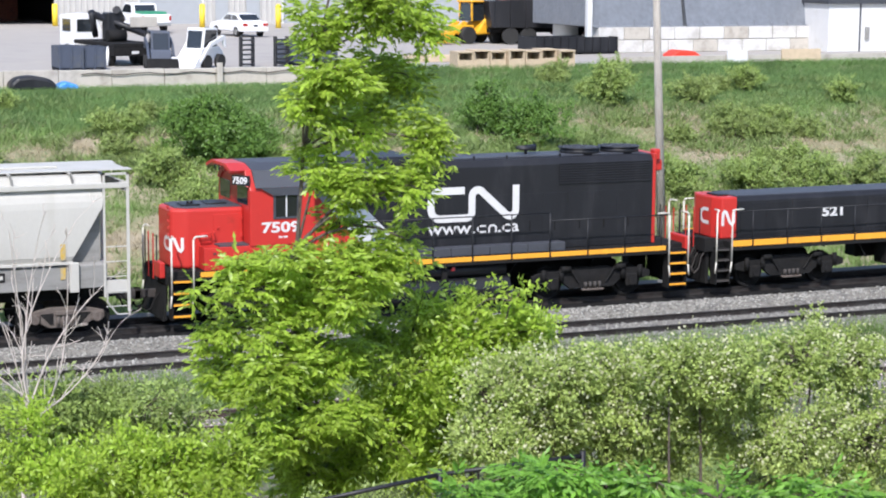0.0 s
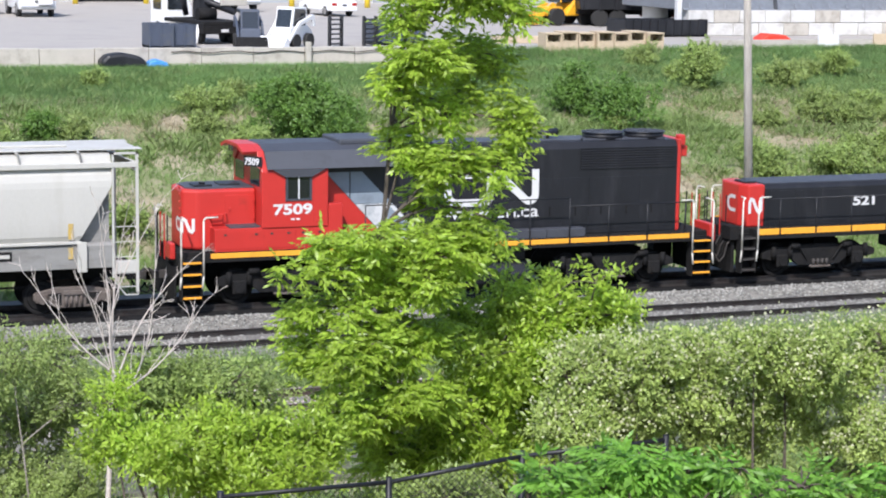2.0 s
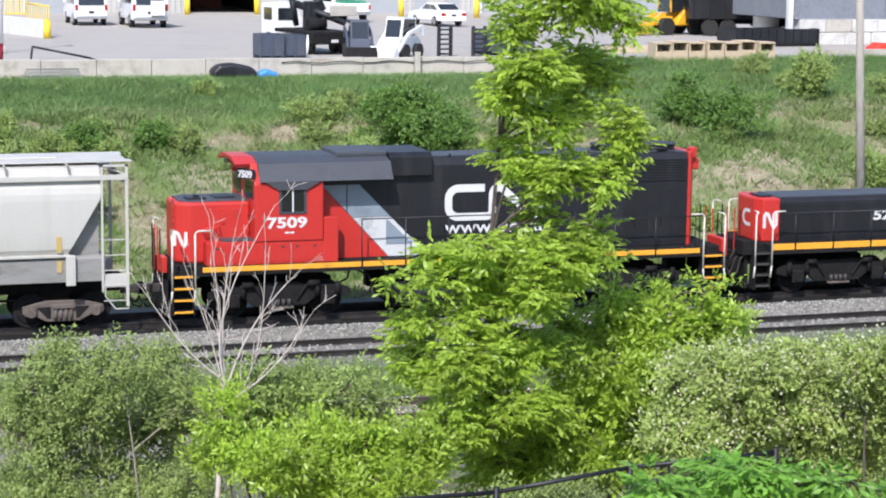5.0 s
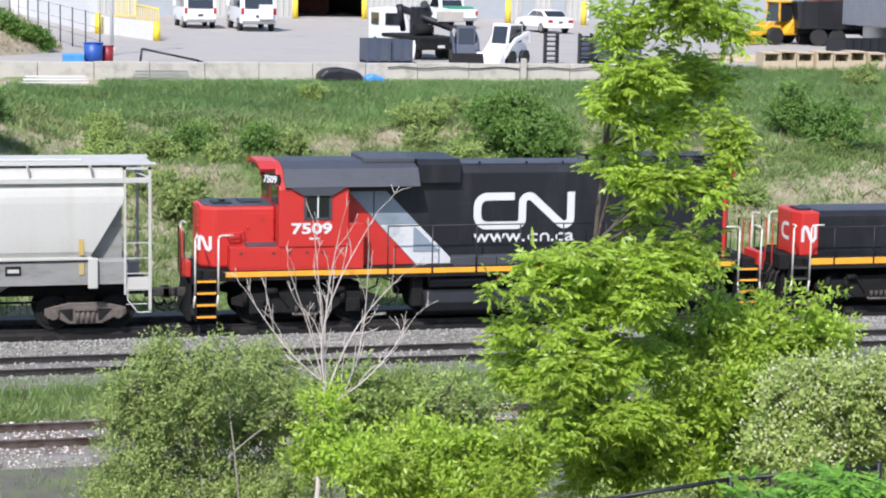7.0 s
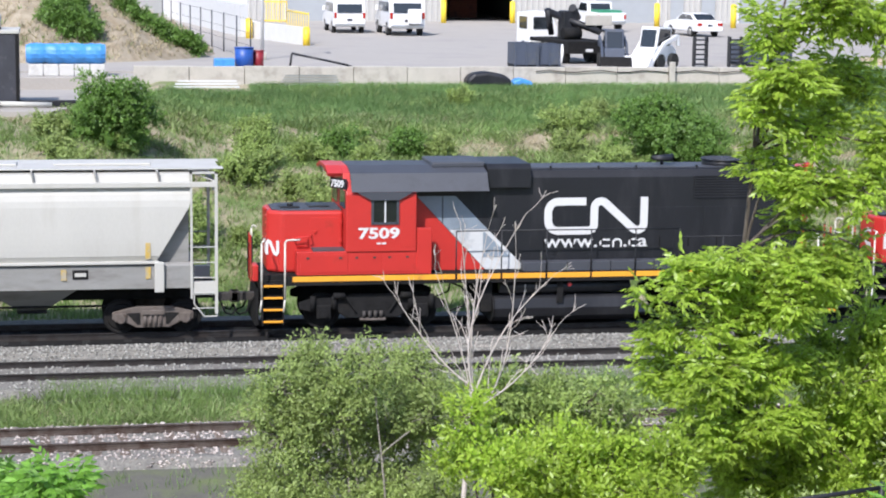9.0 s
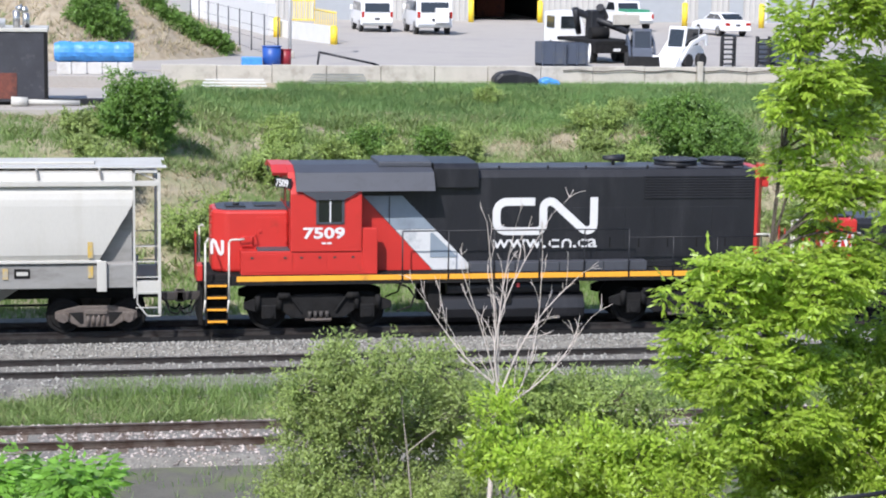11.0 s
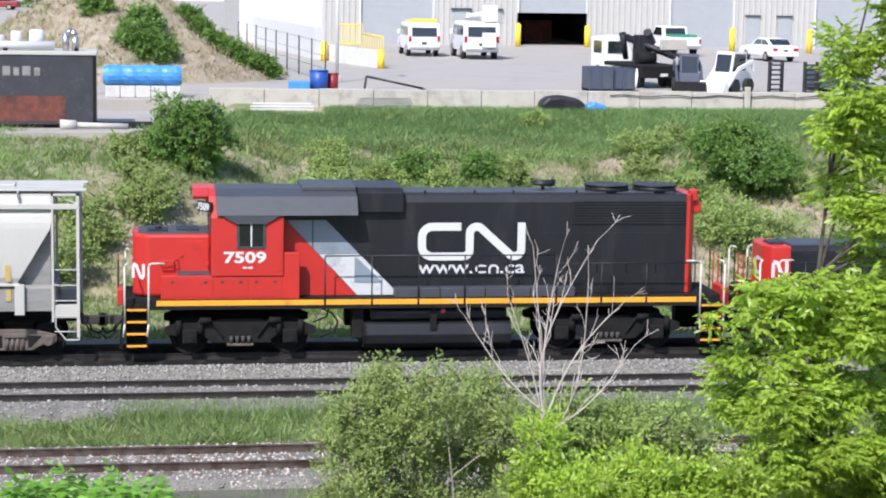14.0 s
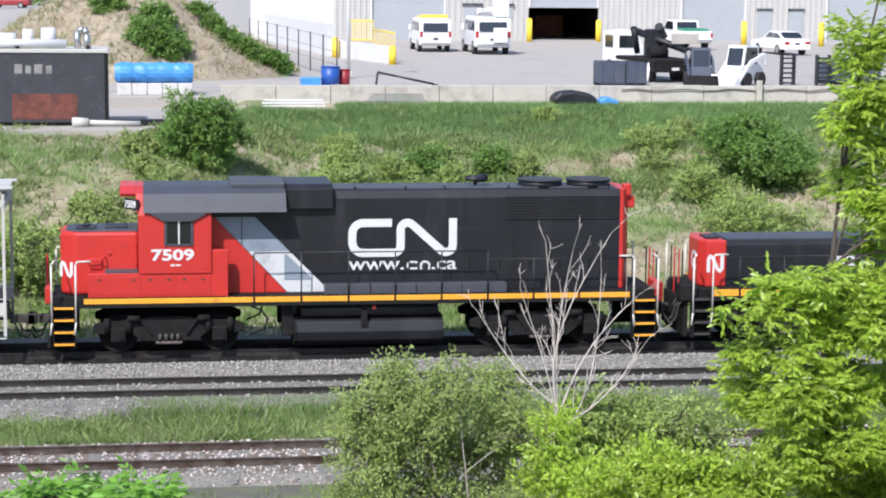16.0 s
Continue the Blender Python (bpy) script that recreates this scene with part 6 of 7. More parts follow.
def boom_truck():
    v = thing("boom_truck", "white flatbed crane truck with a dark folded boom", "truck", at=pose(24.6, 40.2, YARD, 0, 0, 9) @ Matrix.Scale(0.92, 4))
    part("cab", pr([(-1.1, 0.8), (-1.1, 2.45), (0.1, 2.55), (0.55, 1.7), (0.55, 0.8)], "y", 3.6, 5.6, bevel=0.08), CARWHITE, v, "white truck cab")
    part("cab_window", bx(-1.13, -1.11, 4.0, 5.1, 1.6, 2.25), PANE, v)
    part("cab_rear_window", bx(-0.9, 0.0, 3.57, 3.59, 1.6, 2.25), PANE, v)
    part("deck", bx(-1.2, 1.2, -2.0, 3.4, 1.0, 1.2, bevel=0.03), UNDER, v)
    part("headboard", bx(0.5, 2.0, -0.4, -0.2, 1.95, 2.5, bevel=0.03), CONCRETE, v, "pale steel counterweight beam")
    part("crane_column", bx(-0.4, 0.4, 0.6, 1.4, 1.2, 2.7, bevel=0.08), BLACK, v)
    part("boom_section", tb((-0.7, 1.6, 2.55), (1.2, -0.6, 1.6), 0.2, 0.17, n=8), BLACK, v)
    part("boom_section", tb((-0.9, 1.6, 2.75), (-0.5, 2.0, 1.4), 0.2, 0.16, n=8), BLACK, v)
    part("boom_section", tb((0.1, 0.6, 2.85), (0.7, 1.2, 2.3), 0.24, 0.18, n=8), BLACK, v)
    part("winch", tb((-0.6, 0.2, 1.5), (0.4, 0.2, 1.5), 0.32, n=14), UNDER, v)
    part("rear_box", bx(-1.2, 1.2, -2.0, -0.9, 0.55, 1.0, bevel=0.03), UNDER, v)
    part("number_plate", bx(-0.2, 0.2, -2.03, -2.0, 0.65, 0.8), WHITE, v)
    for x in (-1.15, 1.15):
        part("outrigger", tb((x, -1.2, 1.0), (x * 1.25, -1.6, 0.05), 0.09, n=8), CARWHITE, v)
    road_wheels(v, (-0.95, 0.95), (-0.9, 0.2, 4.5), 0.48, 0.3)


boom_truck()


def skid_steer(label, at, paint, arm_up):
    v = thing("skid_steer", label, "skid-steer loader", "skid-steer loaders", at=at)
    part("chassis", pr([(-1.3, 0.35), (-1.35, 0.9), (-0.9, 1.25), (1.0, 1.15), (1.2, 0.35)], "y", -0.6, 0.6, bevel=0.06), paint, v)
    part("cab", pr([(-0.8, 1.0), (-0.85, 2.2), (0.5, 2.25), (0.8, 1.0)], "y", -0.55, 0.55, bevel=0.04), paint, v)
    part("cab_glass", pr([(0.78, 1.15), (0.56, 2.1), (0.58, 2.1), (0.81, 1.15)], "y", -0.45, 0.45), PANE, v)
    for s in (-1, 1):
        y0, y1 = sorted((s * 0.552, s * 0.565))
        part("side_glass", pr([(-0.68, 1.2), (-0.72, 2.1), (0.4, 2.14), (0.64, 1.2)], "y", y0, y1), PANE, v)
        y0, y1 = sorted((s * 0.66, s * 0.8))
        arm = [(-1.35, 1.15), (-1.3, 1.75), (-1.1, 1.82), (0.3, 1.45), (1.3, 0.55), (1.6, 0.2), (1.42, 0.2), (1.15, 0.48), (0.2, 1.22), (-1.05, 1.55), (-1.15, 1.15)]
        part("lift_arm", pr(arm, "y", y0, y1, bevel=0.03), paint, v)
        for x in (-0.75, 0.65):
            part("wheel", tb((x, s * 0.6, 0.4), (x, s * 0.86, 0.4), 0.4, n=18), TYRE, v)
    part("bucket", pr([(1.55, 0.05), (2.3, 0.02), (2.25, 0.12), (1.75, 0.7), (1.6, 0.65)], "y", -0.9, 0.9), paint if paint is not BLUEGREY else UNDER, v)


skid_steer("white compact skid-steer loader with dark cab", pose(27.4, 35.9, YARD, 0, 0, 222) @ Matrix.Scale(0.86, 4), CARWHITE, True)
skid_steer("blue-grey compact skid-steer loader behind the wall", pose(25.5, 36.3, YARD, 0, 0, 260) @ Matrix.Scale(0.8, 4), BLUEGREY, False)


def open_bin(label, at, L, W, H, m, group=""):
    v = thing("steel_bin", label, "skip bin", group, at=at)
    part("floor", bx(-L / 2, L / 2, -W / 2, W / 2, 0.08, 0.16), m, v)
    for s in (-1, 1):
        part("side", bx(-L / 2, L / 2, min(s * W / 2, s * (W / 2 - 0.05)), max(s * W / 2, s * (W / 2 - 0.05)), 0.1, H), m, v)
        part("end", bx(min(s * L / 2, s * (L / 2 - 0.05)), max(s * L / 2, s * (L / 2 - 0.05)), -W / 2 + 0.05, W / 2 - 0.05, 0.1, H), m, v)
        part("skid", bx(-L / 2, L / 2, min(s * W * 0.35, s * W * 0.4), max(s * W * 0.35, s * W * 0.4), 0, 0.1), UNDER, v)
    for k in range(int(L / 0.5) + 1):
        x = -L / 2 + 0.05 + k * (L - 0.1) / int(L / 0.5)
        part("rib", bx(x - 0.04, x + 0.04, -W / 2 - 0.06, -W / 2, 0.1, H), m, v)


open_bin("blue-grey ribbed steel bin beside the wall", pose(21.1, 36.1, YARD), 1.15, 1.5, 1.15, BLUEGREY, "blue-grey bins")
open_bin("blue-grey ribbed steel bin beside the wall", pose(22.25, 36.3, YARD), 1.05, 1.5, 1.1, BLUEGREY, "blue-grey bins")
open_bin("blue-grey ribbed steel bin beside the wall", pose(33.4, 38.0, YARD), 2.6, 1.6, 1.15, BLUEGREY, "blue-grey bins")
open_bin("long black open steel skip", pose(50.8, 44.0, YARD, 0, 0, 4), 5.2, 2.0, 0.95, BLACK)


def shelf_rack(at):
    v = thing("step_rack", "tall black steel stepped rack behind the wall", "rack", "black racks", at=at)
    for x in (-0.3, 0.3):
        part("upright", bx(x - 0.03, x + 0.03, -0.2, 0.2, 0, 1.45), BLACK, v)
    for k in range(6):
        part("tread", bx(-0.3, 0.3, -0.25, 0.2, 0.12 + k * 0.23, 0.18 + k * 0.23), BLACK, v)


shelf_rack(pose(29.8, 36.4, YARD))
shelf_rack(pose(31.6, 36.6, YARD))
# small things along the wall
single("rubber_bladder", pr([(-1.0, 0.0), (-1.05, 0.35), (-0.75, 0.62), (-0.1, 0.7), (0.7, 0.55), (1.0, 0.3), (1.0, 0)], "y", -0.5, 0.5, bevel=0.15), BLACK, "slumped black sheeted bundle against the wall", "bundle", at=pose(18.5, 31.6, ground_z(18.5, 31.6) + 0.02))
single("tarp_bundle", pr([(-0.5, 0.0), (-0.45, 0.3), (-0.1, 0.42), (0.4, 0.25), (0.5, 0)], "y", -0.35, 0.35, bevel=0.1), BLUETARP, "crumpled small blue tarpaulin on the grass", "tarpaulin", at=pose(20.05, 31.6, ground_z(20.05, 31.6) + 0.02))


def drum_bin(label, at, r, h, m):
    v = thing("barrel", label, "barrel", "barrels", at=at)
    part("drum", tb((0, 0, 0), (0, 0, h), r * 0.92, r, n=20), m, v)
    part("rim", tb((0, 0, h), (0, 0, h + 0.04), r * 1.06, r * 1.06, n=20), m, v)


drum_bin("large blue plastic barrel behind the wall", pose(7.95, 34.2, YARD), 0.42, 0.95, BINBLUE)
drum_bin("dark red plastic barrel behind the wall", pose(8.6, 34.5, YARD), 0.26, 0.8, BINRED)
single("blue_crate", bx(-0.45, 0.45, -0.35, 0.35, 0, 0.5, bevel=0.05), BLUETARP, "light blue plastic crate behind the wall", "crate", at=pose(7.05, 34.0, YARD))
br = thing("barrier_arm", "dark steel folded barrier frame in the yard", "barrier", at=pose(10.2, 36.0, YARD))
part("post", tb((0, 0, 0), (0.08, 0, 0.62), 0.05), BLACK, br)
part("arm", tb((0.08, 0, 0.62), (2.6, -0.6, 0.12), 0.05), BLACK, br)
part("foot", bx(2.5, 2.75, -0.7, -0.5, 0, 0.12), BLACK, br)


def pallet_stack(x0, x1, y, n, label):
    v = thing("rail_stack", label, "steel stack", "stacks below the wall", at=pose((x0 + x1) / 2, y, ground_z((x0 + x1) / 2, y)))
    L = (x1 - x0) / 2
    for k in range(n):
        part("bar", bx(-L + 0.1 * k, L - 0.05 * k, -0.3 + 0.1 * k, -0.24 + 0.1 * k, 0.1 + 0.12 * k, 0.17 + 0.12 * k), CHROME if n > 3 else WHITE, v)
    for x in (-L * 0.8, 0, L * 0.8):
        part("bearer", bx(x - 0.05, x + 0.05, -0.35, 0.35, 0, 0.1), PALEWOOD, v)


pallet_stack(9.2, 11.9, 31.6, 4, "stack of grey steel bars below the wall")
pallet_stack(4.6, 7.4, 30.6, 3, "stack of white bars on the grass")


def tank():
    v = thing("steel_tank", "large peeling black and rust-red steel tank with white pipework", "tank", at=pose(-4.9, 21.9, 4.44) @ Matrix.Diagonal((1, 1, 1.0, 1)))
    part("shell", bx(-3.4, 3.3, -1.2, 1.2, 0.12, 2.72, bevel=0.04), TANKBLACK, v, "peeling black tank wall")
    part("rust_patch", bx(-0.2, 2.2, -1.22, -1.205, 0.25, 1.2), RUST, v, "rust-red primed patch")
    part("top_rail", bx(-3.45, 3.35, -1.25, 1.25, 2.72, 2.86, bevel=0.02), HOPPER, v)
    for s in (-3.0, 3.0):
        part("corner_post", bx(s + 0.2 if s > 0 else s - 0.36, s + 0.33 if s > 0 else s - 0.23, -1.26, -1.2, 0.1, 2.72), UNDER, v)
    for x, y, h, r in ((-0.4, -0.2, 0.55, 0.35), (0.35, -0.1, 0.7, 0.22), (1.1, 0, 0.75, 0.3)):
        part("vent_chimney", tb((x, y, 2.86), (x, y, 2.86 + h), r, r * 0.9, n=16), WHITE, v, "white vent stack")
    pp = bmesh.new()
    pipe(pp, [(2.2, -0.6, 2.86), (2.2, -0.6, 3.5), (2.45, -0.6, 3.6), (2.55, -0.6, 3.4), (2.55, -0.6, 2.86)], 0.13, 12)
    part("gooseneck_pipe", pp, CHROME, v)
    part("deck_pipe", tb((-3.3, -0.8, 3.05), (1.8, -0.8, 3.05), 0.16, n=12), WHITE, v)
    for x in (-2.6, 0, 2.6):
        part("pipe_saddle", bx(x - 0.08, x + 0.08, -1.0, -0.6, 2.86, 2.95), UNDER, v)
    part("base_beam", bx(-3.4, 3.3, -1.1, -0.9, 0, 0.13), UNDER, v)
    part("base_beam", bx(-3.4, 3.3, 0.9, 1.1, 0, 0.13), UNDER, v)
    for k, (x, w) in enumerate(((0.0, 0.28), (0.4, 0.2), (0.72, 0.3), (1.15, 0.22))):
        part("faded_lettering_bar", bx(x - 0.1, x - 0.1 + w, -1.212, -1.204, 1.95, 2.3 - 0.05 * (k % 2)), HOPPERDARK, v)


tank()
fp = thing("pipe_fitting", "white steel pipe with a flanged end lying on the terrace", "pipe", at=pose(-2.4, 20.2, 4.44 + 0.17))
part("pipe", tb((0, 0, 0), (2.0, 0.15, -0.06), 0.1, n=12), HOPPER, fp)
part("flange", tb((-0.5, 0, 0), (0.1, 0, 0), 0.2, 0.17, n=14), HOPPER, fp)
single("kerb_beam", bx(-0.2, 3.2, -0.12, 0.12, 0, 0.25, bevel=0.02), BLACK, "black timber beam lying on the terrace", "beam", at=pose(-2.0, 20.9, 4.44))


def tarp_roll():
    v = thing("tarpaulin_roll", "long bundle wrapped in bright blue tarpaulin on concrete blocks", "tarpaulin", at=pose(0.15, 30.9, 4.44))
    g = random.Random(3)
    bm = bmesh.new()
    rings = []
    for i in range(17):
        x = -1.65 + i * 3.3 / 16
        r = 0.44 * (0.93 if i in (4, 12) else 1) * (0.85 if i in (0, 16) else 1)
        rings.append([bm.verts.new((x, r * (1 + g.uniform(-0.05, 0.05)) * math.cos(a), 1.42 + r * (1 + g.uniform(-0.06, 0.06)) * math.sin(a))) for a in [k * math.pi / 8 for k in range(16)]])
    for a, b in zip(rings, rings[1:]):
        for k in range(16):
            bm.faces.new((a[k], a[(k + 1) % 16], b[(k + 1) % 16], b[k]))
    bm.faces.new(rings[0]), bm.faces.new(rings[-1][::-1])
    part("roll", bm, BLUETARP, v)
    for i in range(5):
        part("concrete_block", bx(-1.55 + i * 0.64, -0.95 + i * 0.64, -0.4, 0.4, 0.5, 1.0, bevel=0.03), BLOCKWHITE, v, "pale concrete block")


tarp_roll()
single("paved_plinth", bx(-14, 3.0, 29.7, 32.6, 4.3, 4.94, bevel=0.03), PAVING, "low paved plinth along the terrace", "paving", kind="structure")


# ---- the earth heap and what lies behind it ----
def heap_z(x, y):
    """The surface of the earth heap."""
    d = math.hypot(x + 1.5, y - 47.5) / 9.2
    z = 5.3 * max(0, 1 - d) ** 0.95
    z = min(z, 5.6 + 0.2 * z) + (0.5 * noise.noise((x * 0.4, y * 0.4, 2)) + 0.25 * noise.noise((x * 1.3, y * 1.3, 7)) + 0.1 * noise.noise((x * 4, y * 4, 1))) * min(1, z)
    return YARD - 0.06 + z


def earth_heap():
    n, cx, cy, R = 110, -1.5, 47.5, 10.0
    V = [(cx - R + 2 * R * i / (n - 1), cy - R + 2 * R * j / (n - 1)) for j in range(n) for i in range(n)]
    V = [(x, y, heap_z(x, y)) for x, y in V]
    F = [(j * n + i, j * n + i + 1, (j + 1) * n + i + 1, (j + 1) * n + i) for j in range(n - 1) for i in range(n - 1)]
    ob = new("earth_heap", poly_mesh("earth_heap", V, F, SOIL, True))
    tagged(ob, "large heap of brown dug earth with green scrub", "earth heap", kind="stuff")


earth_heap()
for i, (x, y, r, h) in enumerate(((0.3, 41.6, 1.15, 1.0), (0.8, 40.8, 1.0, 0.9), (0.1, 42.4, 1.0, 0.9), (-0.2, 40.9, 0.8, 0.7), (2.35, 45.3, 0.6, 0.4), (3.0, 44.7, 0.65, 0.45), (3.7, 44.1, 0.7, 0.5), (4.4, 43.6, 0.7, 0.5), (5.1, 43.3, 0.7, 0.45), (5.8, 43.3, 0.6, 0.4), (6.3, 43.4, 0.5, 0.3), (-2.0, 43.8, 0.7, 0.5))):
    z = heap_z(x, y)
    plant("bush", "dense green scrub growing on the earth heap", "bush", (x, y, z - 0.05), [(x - r * 0.4, y, z + h * 0.5, r * 0.6, r * 0.5, h * 0.6), (x + r * 0.4, y, z + h * 0.5, r * 0.6, r * 0.5, h * 0.6), (x, y, z + h * 0.8, r * 0.5, r * 0.4, h * 0.5)],
          int(110 + 110 * r), 26, 0.14, 0.5, LEAF_DEEP, 400 + i, trunk_r=0.04, stems=3, spread=0.18, group="scrub on the heap", twigs=20)


grass("dry_grass", "thin straw-coloured grass on the earth heap", -7, 9, 38.5, 48, 1300, 0.3, DRYGRASS, 61, 0.05, lean=0.6, height=heap_z, patch=lambda x, y: 1.0 if heap_z(x, y) > 5.1 else 0.0)
grass("weeds", "green weeds on the earth heap", -7, 9, 38.5, 47, 250, 0.25, GRASS, 62, 0.06, height=heap_z, patch=lambda x, y: (1.0 if heap_z(x, y) > 5.1 else 0.0) * tufty(x * 2, y * 2))


def wire_fence():
    f = thing("wire_fence", "grey wire fence beside the loading ramp", "fence")
    for k in range(9):
        x, y = 6.2 + k * 0.33, 72 - k * 3.9
        part("post", tb((x, y, YARD), (x, y, YARD + 2.0), 0.035, n=8), ROOFGREY, f)
        if k:
            for z in (0.1, 0.7, 1.3, 1.95):
                part("wire", tb((x - 0.33, y + 3.9, YARD + z), (x, y, YARD + z), 0.012, n=4), ROOFGREY, f)


wire_fence()
rc = thing("car", "dark red car parked far off by the road", "car", at=pose(-13.0, 172, YARD, 0, 0, 80))
part("lower_body", pr([(0, 0.35), (0, 0.95), (4.6, 0.9), (4.7, 0.35)], "x", -0.9, 0.9, bevel=0.08), BINRED, rc)
part("cabin", pr([(0.6, 0.95), (1.2, 1.45), (2.9, 1.45), (3.6, 0.92)], "x", -0.75, 0.75, bevel=0.06), PANE, rc)
road_wheels(rc, (-0.82, 0.82), (0.9, 3.7), 0.33, 0.2)
far = thing("office_building", "distant pale low building with dark windows", "building", at=pose(18, 235, YARD))
part("wall", bx(-18, 18, 0, 12, 0, 6), WHITE, far)
for k in range(7):
    part("window", bx(-16 + k * 4.6, -13 + k * 4.6, -0.08, -0.01, 1.2, 3.6), PANE, far)
part("roof", bx(-18.4, 18.4, -0.4, 12.4, 6, 6.4), ROOFGREY, far)
plant("hedge", "distant dark green hedge beyond the road", "hedge", (-16, 185, YARD - 0.1), [(-24 + 5 * k, 185, YARD + 1.4, 3.4, 1.5, 1.7) for k in range(5)], 420, 20, 0.4, 0.5, LEAF_DEEP, 450, trunk_r=0.1, stems=5, spread=0.5, twigs=20)


# ---- plant and stores further along the yard ----
def wheel_loader():
    v = thing("wheel_loader", "yellow wheel loader parked in the yard", "wheel loader", at=pose(50.6, 56.5, YARD, 0, 0, 195) @ Matrix.Scale(0.8, 4))
    part("rear_body", pr([(-2.6, 0.7), (-2.6, 1.7), (-0.6, 1.9), (0.2, 0.9), (0.2, 0.7)], "y", -1.0, 1.0, bevel=0.1), ORANGE, v)
    part("front_body", bx(0.3, 1.8, -0.7, 0.7, 0.7, 1.4, bevel=0.1), ORANGE, v)
    part("cab", pr([(-0.7, 1.7), (-0.7, 3.1), (0.55, 3.1), (0.7, 1.7)], "y", -0.75, 0.75, bevel=0.04), PANE, v)
    part("cab_roof", bx(-0.85, 0.75, -0.9, 0.9, 3.1, 3.25, bevel=0.05), ORANGE, v)
    for x in (-0.7, 0.6):
        for y in (-0.72, 0.72):
            part("cab_pillar", bx(x - 0.06, x + 0.06, y - 0.06, y + 0.06, 1.7, 3.1), ORANGE, v)
    for s in (-0.5, 0.5):
        part("lift_arm", pr([(0.8, 1.6), (1.2, 1.7), (2.9, 0.5), (2.7, 0.3)], "y", s - 0.1, s + 0.1), ORANGE, v)
    part("bucket", pr([(2.6, 0.15), (3.5, 0.1), (3.3, 0.9), (2.8, 1.0)], "y", -1.2, 1.2, bevel=0.05), ORANGE, v)
    for x in (-1.6, 1.2):
        for s in (-1, 1):
            part("wheel", tb((x, s * 0.75, 0.65), (x, s * 1.25, 0.65), 0.65, n=20), TYRE, v)


wheel_loader()


def dump_trailer():
    v = thing("dump_trailer", "black ribbed dump trailer with a rusty load", "trailer", at=pose(54.6, 55.0, YARD, 0, 0, -12))
    part("hopper_box", pr([(-3.4, 1.0), (-3.6, 2.6), (3.0, 2.9), (2.6, 1.0)], "y", -1.2, 1.2, bevel=0.04), BLACK, v)
    for k in range(7):
        part("rib", bx(-3.2 + k * 0.95, -3.05 + k * 0.95, -1.3, -1.2, 1.0, 2.65), BLACK, v)
    part("chassis", bx(-3.4, 3.4, -0.5, 0.5, 0.7, 1.0), UNDER, v)
    part("load", pr([(-2.8, 2.6), (-1.6, 3.3), (0.4, 3.1), (1.6, 3.6), (2.9, 2.8)], "y", -1.0, 1.0, bevel=0.1), RUST, v, "rusty scrap load")
    for x in (-2.2, -1.1):
        for s in (-1, 1):
            part("wheel", tb((x, s * 0.8, 0.5), (x, s * 1.2, 0.5), 0.5, n=18), TYRE, v)
    part("landing_leg", bx(2.2, 2.4, -0.5, 0.5, 0, 0.8), UNDER, v)


dump_trailer()
tp = thing("steel_hopper", "rust-red and grey sloping steel hopper", "hopper", at=pose(58.5, 55.5, YARD))
part("chute", pr([(-2.6, 0.5), (-2.8, 2.4), (2.4, 2.1), (2.8, 0.6)], "y", -1.0, 1.0, bevel=0.06), RUST, tp)
part("upper_box", bx(-2.2, 1.2, -0.9, 0.9, 2.45, 3.6, bevel=0.08), RUST, tp)
part("leg", bx(-2.4, -2.1, -0.9, 0.9, 0, 0.6), UNDER, tp)
part("leg", bx(2.1, 2.4, -0.9, 0.9, 0, 0.7), UNDER, tp)
tk = thing("plastic_tank", "round white plastic tank on a pallet", "tank", at=pose(54.2, 51.0, YARD))
part("vessel", tb((0, 0, 0.12), (0, 0, 2.4), 0.75, n=24), WHITE, tk)
part("lid", tb((0, 0, 2.4), (0, 0, 2.6), 0.75, 0.3, n=24), WHITE, tk)
part("pallet", bx(-0.8, 0.8, -0.8, 0.8, 0, 0.12), PALEWOOD, tk)


def timber_crate(x, y, w, h):
    v = thing("timber_crate", "open-sided pale timber crate at the top of the bank", "crate", "timber crates", at=pose(x, y, ground_z(x, y)))
    for sx in (-1, 1):
        part("side", bx(min(sx * w / 2, sx * (w / 2 - 0.08)), max(sx * w / 2, sx * (w / 2 - 0.08)), -0.5, 0.5, 0, h), PALEWOOD, v)
    part("back", bx(-w / 2 + 0.08, w / 2 - 0.08, 0.42, 0.5, 0, h), PALEWOOD, v)
    part("top", bx(-w / 2, w / 2, -0.55, 0.55, h, h + 0.08, bevel=0.01), PALEWOOD, v)
    part("front_board", bx(-w / 2 + 0.08, w / 2 - 0.08, -0.5, -0.42, 0, h * 0.6), PALEWOOD, v)


for i, x in enumerate((39.9, 40.8, 41.75, 42.65, 43.6, 44.5, 45.4)):
    timber_crate(x, 33.9 + 0.12 * (i % 3), 0.84, 0.85 + 0.06 * (i % 2))
single("timber_stack", bx(-2.6, 2.6, -0.4, 0.4, 0, 0.35, bevel=0.03), PALEWOOD, "stack of pale sawn timber", "timber", at=pose(41.5, 38.6, YARD))
single("kerb_wall", bx(47.9, 75, 34.2, 34.5, 4.4, 5.35), CONCRETE, "low concrete kerb wall at the top of the bank", "wall", kind="structure")
single("red_tarpaulin", pr([(-0.95, 0), (-1.0, 0.35), (-0.55, 0.62), (0.4, 0.55), (1.0, 0.2), (1.05, 0)], "y", -0.5, 0.5, bevel=0.1), REDTARP, "bright red tarpaulin heaped over stores", "tarpaulin", at=pose(53.2, 35.5, YARD + 0.0))
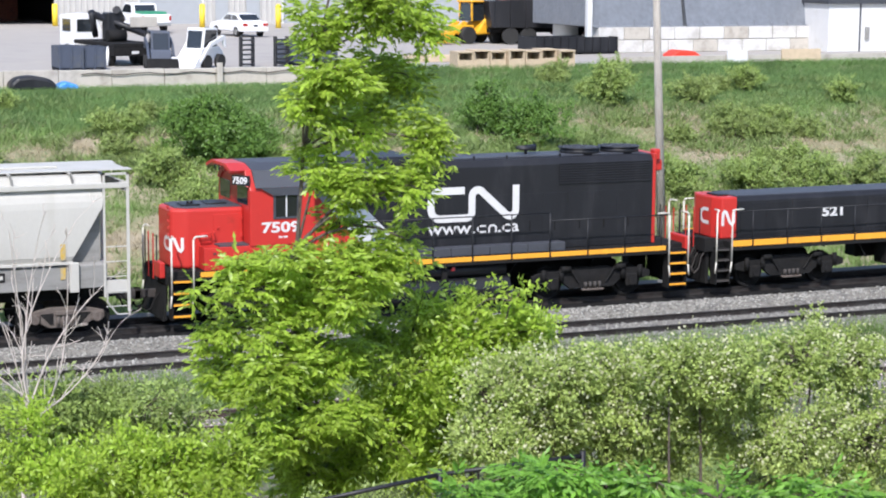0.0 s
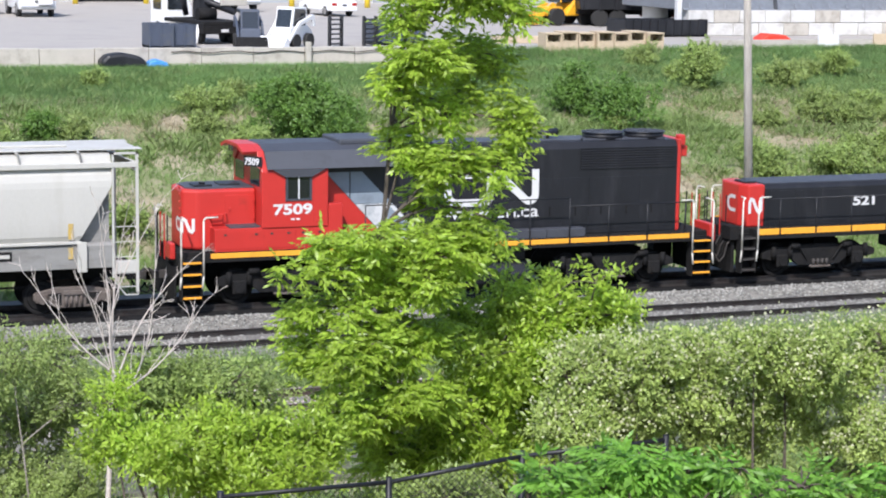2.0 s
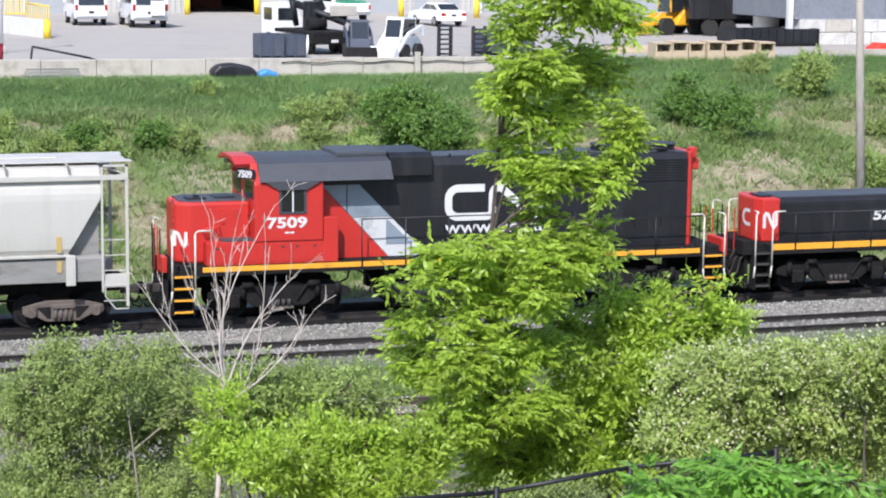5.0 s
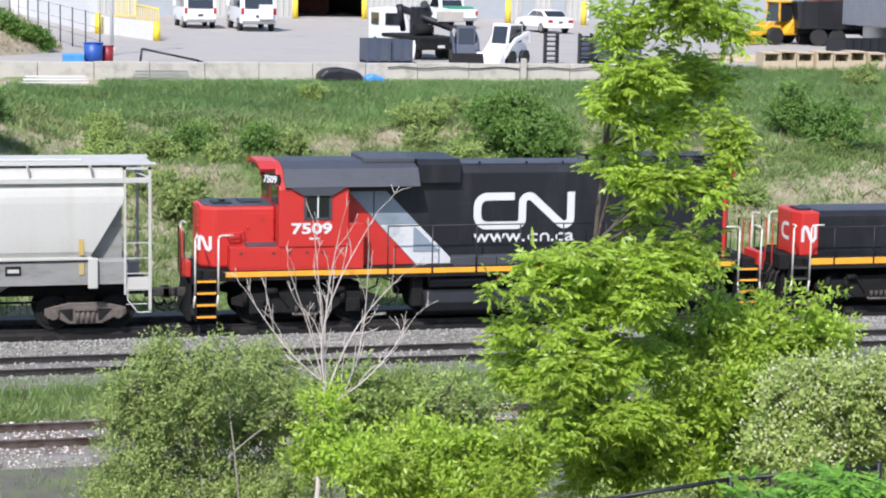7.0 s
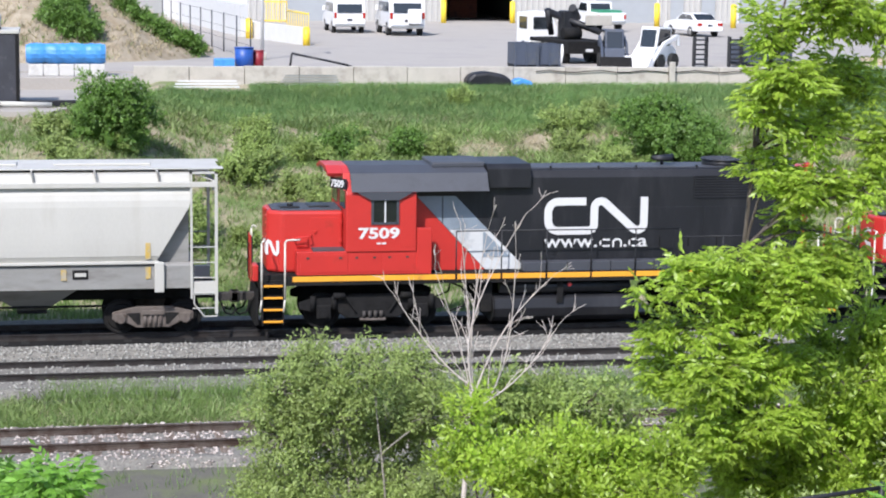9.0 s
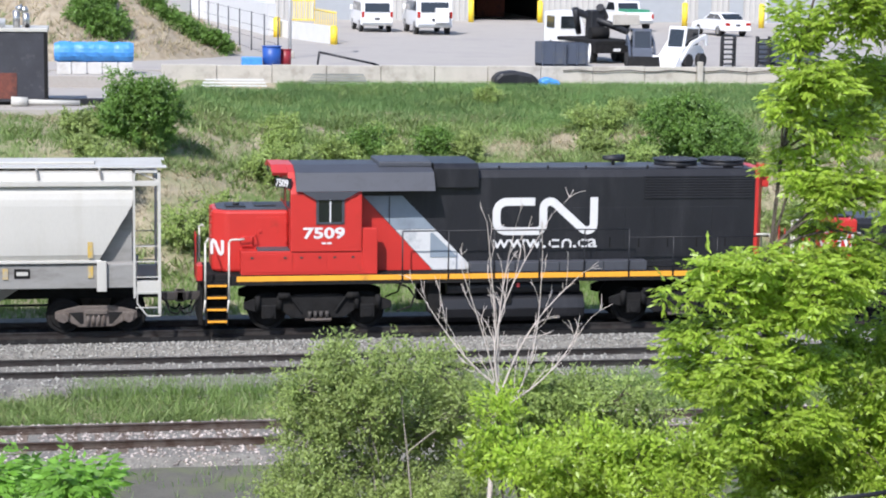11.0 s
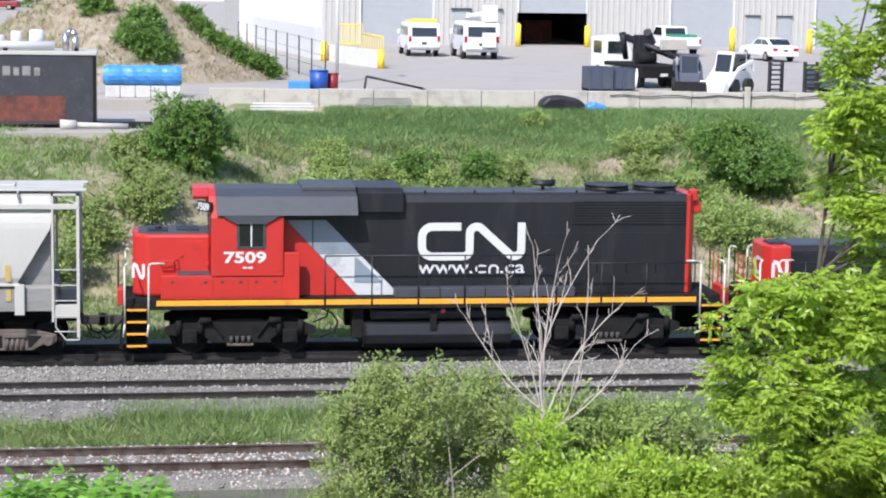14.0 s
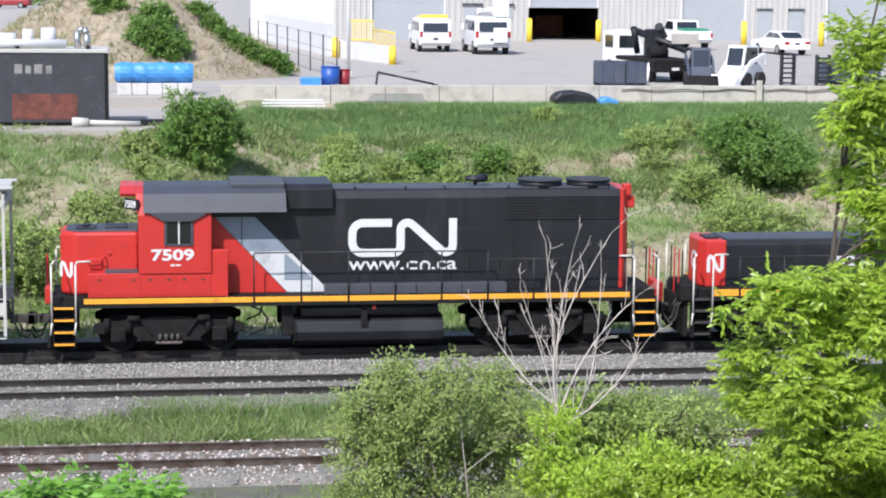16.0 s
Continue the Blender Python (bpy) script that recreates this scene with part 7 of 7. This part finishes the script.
single("notice_board", bx(-0.6, 0.6, -0.05, 0.05, 0, 0.75, bevel=0.01), WHITE, "white board standing against the kerb", "board", at=pose(55.6, 34.05, ground_z(55.6, 34.05), -8))
single("plywood_board", bx(-1.2, 1.2, -0.05, 0.05, 0, 0.8, bevel=0.01), PALEWOOD, "pale plywood board standing against the kerb", "board", at=pose(59.5, 34.05, ground_z(59.5, 34.05), -8))


def salt_shed():
    """A store of concrete blocks with sheeted sides and roof."""
    v = thing("store_shed", "store of white concrete blocks roofed with grey tarpaulin", "shed")
    y = 44.0
    for r in range(2):
        for k in range(10):
            x = 52.3 + k * 1.62 + (0.4 if r else 0)
            if x + 1.6 > 68.3:
                continue
            part("block", bx(x + 0.02, x + 1.6, y - 0.02 * ((k + r) % 2), y + 0.8, YARD + r * 0.72 + 0.01, YARD + 0.7 + r * 0.72, bevel=0.03), BLOCKWHITE if (k * 3 + r) % 4 else CONCRETE, v)
    slope = [(y + 0.05, YARD + 1.42), (y + 0.35, YARD + 1.5), (y + 1.1, YARD + 5.4), (y + 8, YARD + 5.4), (y + 8, YARD + 1.4)]
    part("tarpaulin_roof", pr(slope, "x", 52.5, 58.3, bevel=0.05), GREYTARP, v, "grey tarpaulin roof")
    part("tarpaulin_roof", pr(slope, "x", 58.5, 68.2, bevel=0.05), GREYTARP, v, "grey tarpaulin roof")
    part("frame_end", bx(52.0, 52.3, y, y + 0.3, YARD, YARD + 6), WHITE, v)
    part("strap", pr([(y - 0.02, YARD + 1.44), (y + 1.05, YARD + 5.46), (y + 1.1, YARD + 5.42), (y + 0.04, YARD + 1.4)], "x", 58.35, 58.45), GREYTARP, v)
    for k in range(14):
        x = 52.8 + k * 1.12
        part("sheet_fold", tb((x, y + 0.02, YARD + 1.42), (x + 0.25, y + 0.75, YARD + 2.05), 0.05, 0.02, n=6), GREYTARP, v)


salt_shed()
wc = thing("white_shed", "white metal-clad shed with a flat grey roof edge", "shed", at=pose(66.5, 42.0, YARD))
part("wall", bx(0, 9.5, 0, 6, 0, 2.75, bevel=0.02), WHITE, wc)
part("roof_edge", bx(-0.15, 9.7, -0.2, 6.2, 2.75, 2.95), ROOFGREY, wc)
part("wall_joint", bx(2.1, 2.2, -0.03, 0, 0, 2.75), ROOFGREY, wc)
part("meter_box", bx(2.5, 2.75, -0.12, 0, 0.7, 1.4), HOPPERDARK, wc)
part("upper_box", bx(0.4, 8.5, 1.0, 5, 2.95, 4.4, bevel=0.03), ROOFGREY, wc)


# ---- what moves ----
def train_x(t):
    return 18.4207 - 1.10285 * t - 0.00135 * t * t


def motions():
    for car in TRAIN:
        walk(car, [(t, pose(train_x(t), 0, 0)) for t in range(17)])
    for w, x, r in WHEELS:
        walk(w, [(t / 2, pose(x, 0, r, 0, -math.degrees((train_x(0) - train_x(t / 2)) / r), 0)) for t in range(33)])


motions()
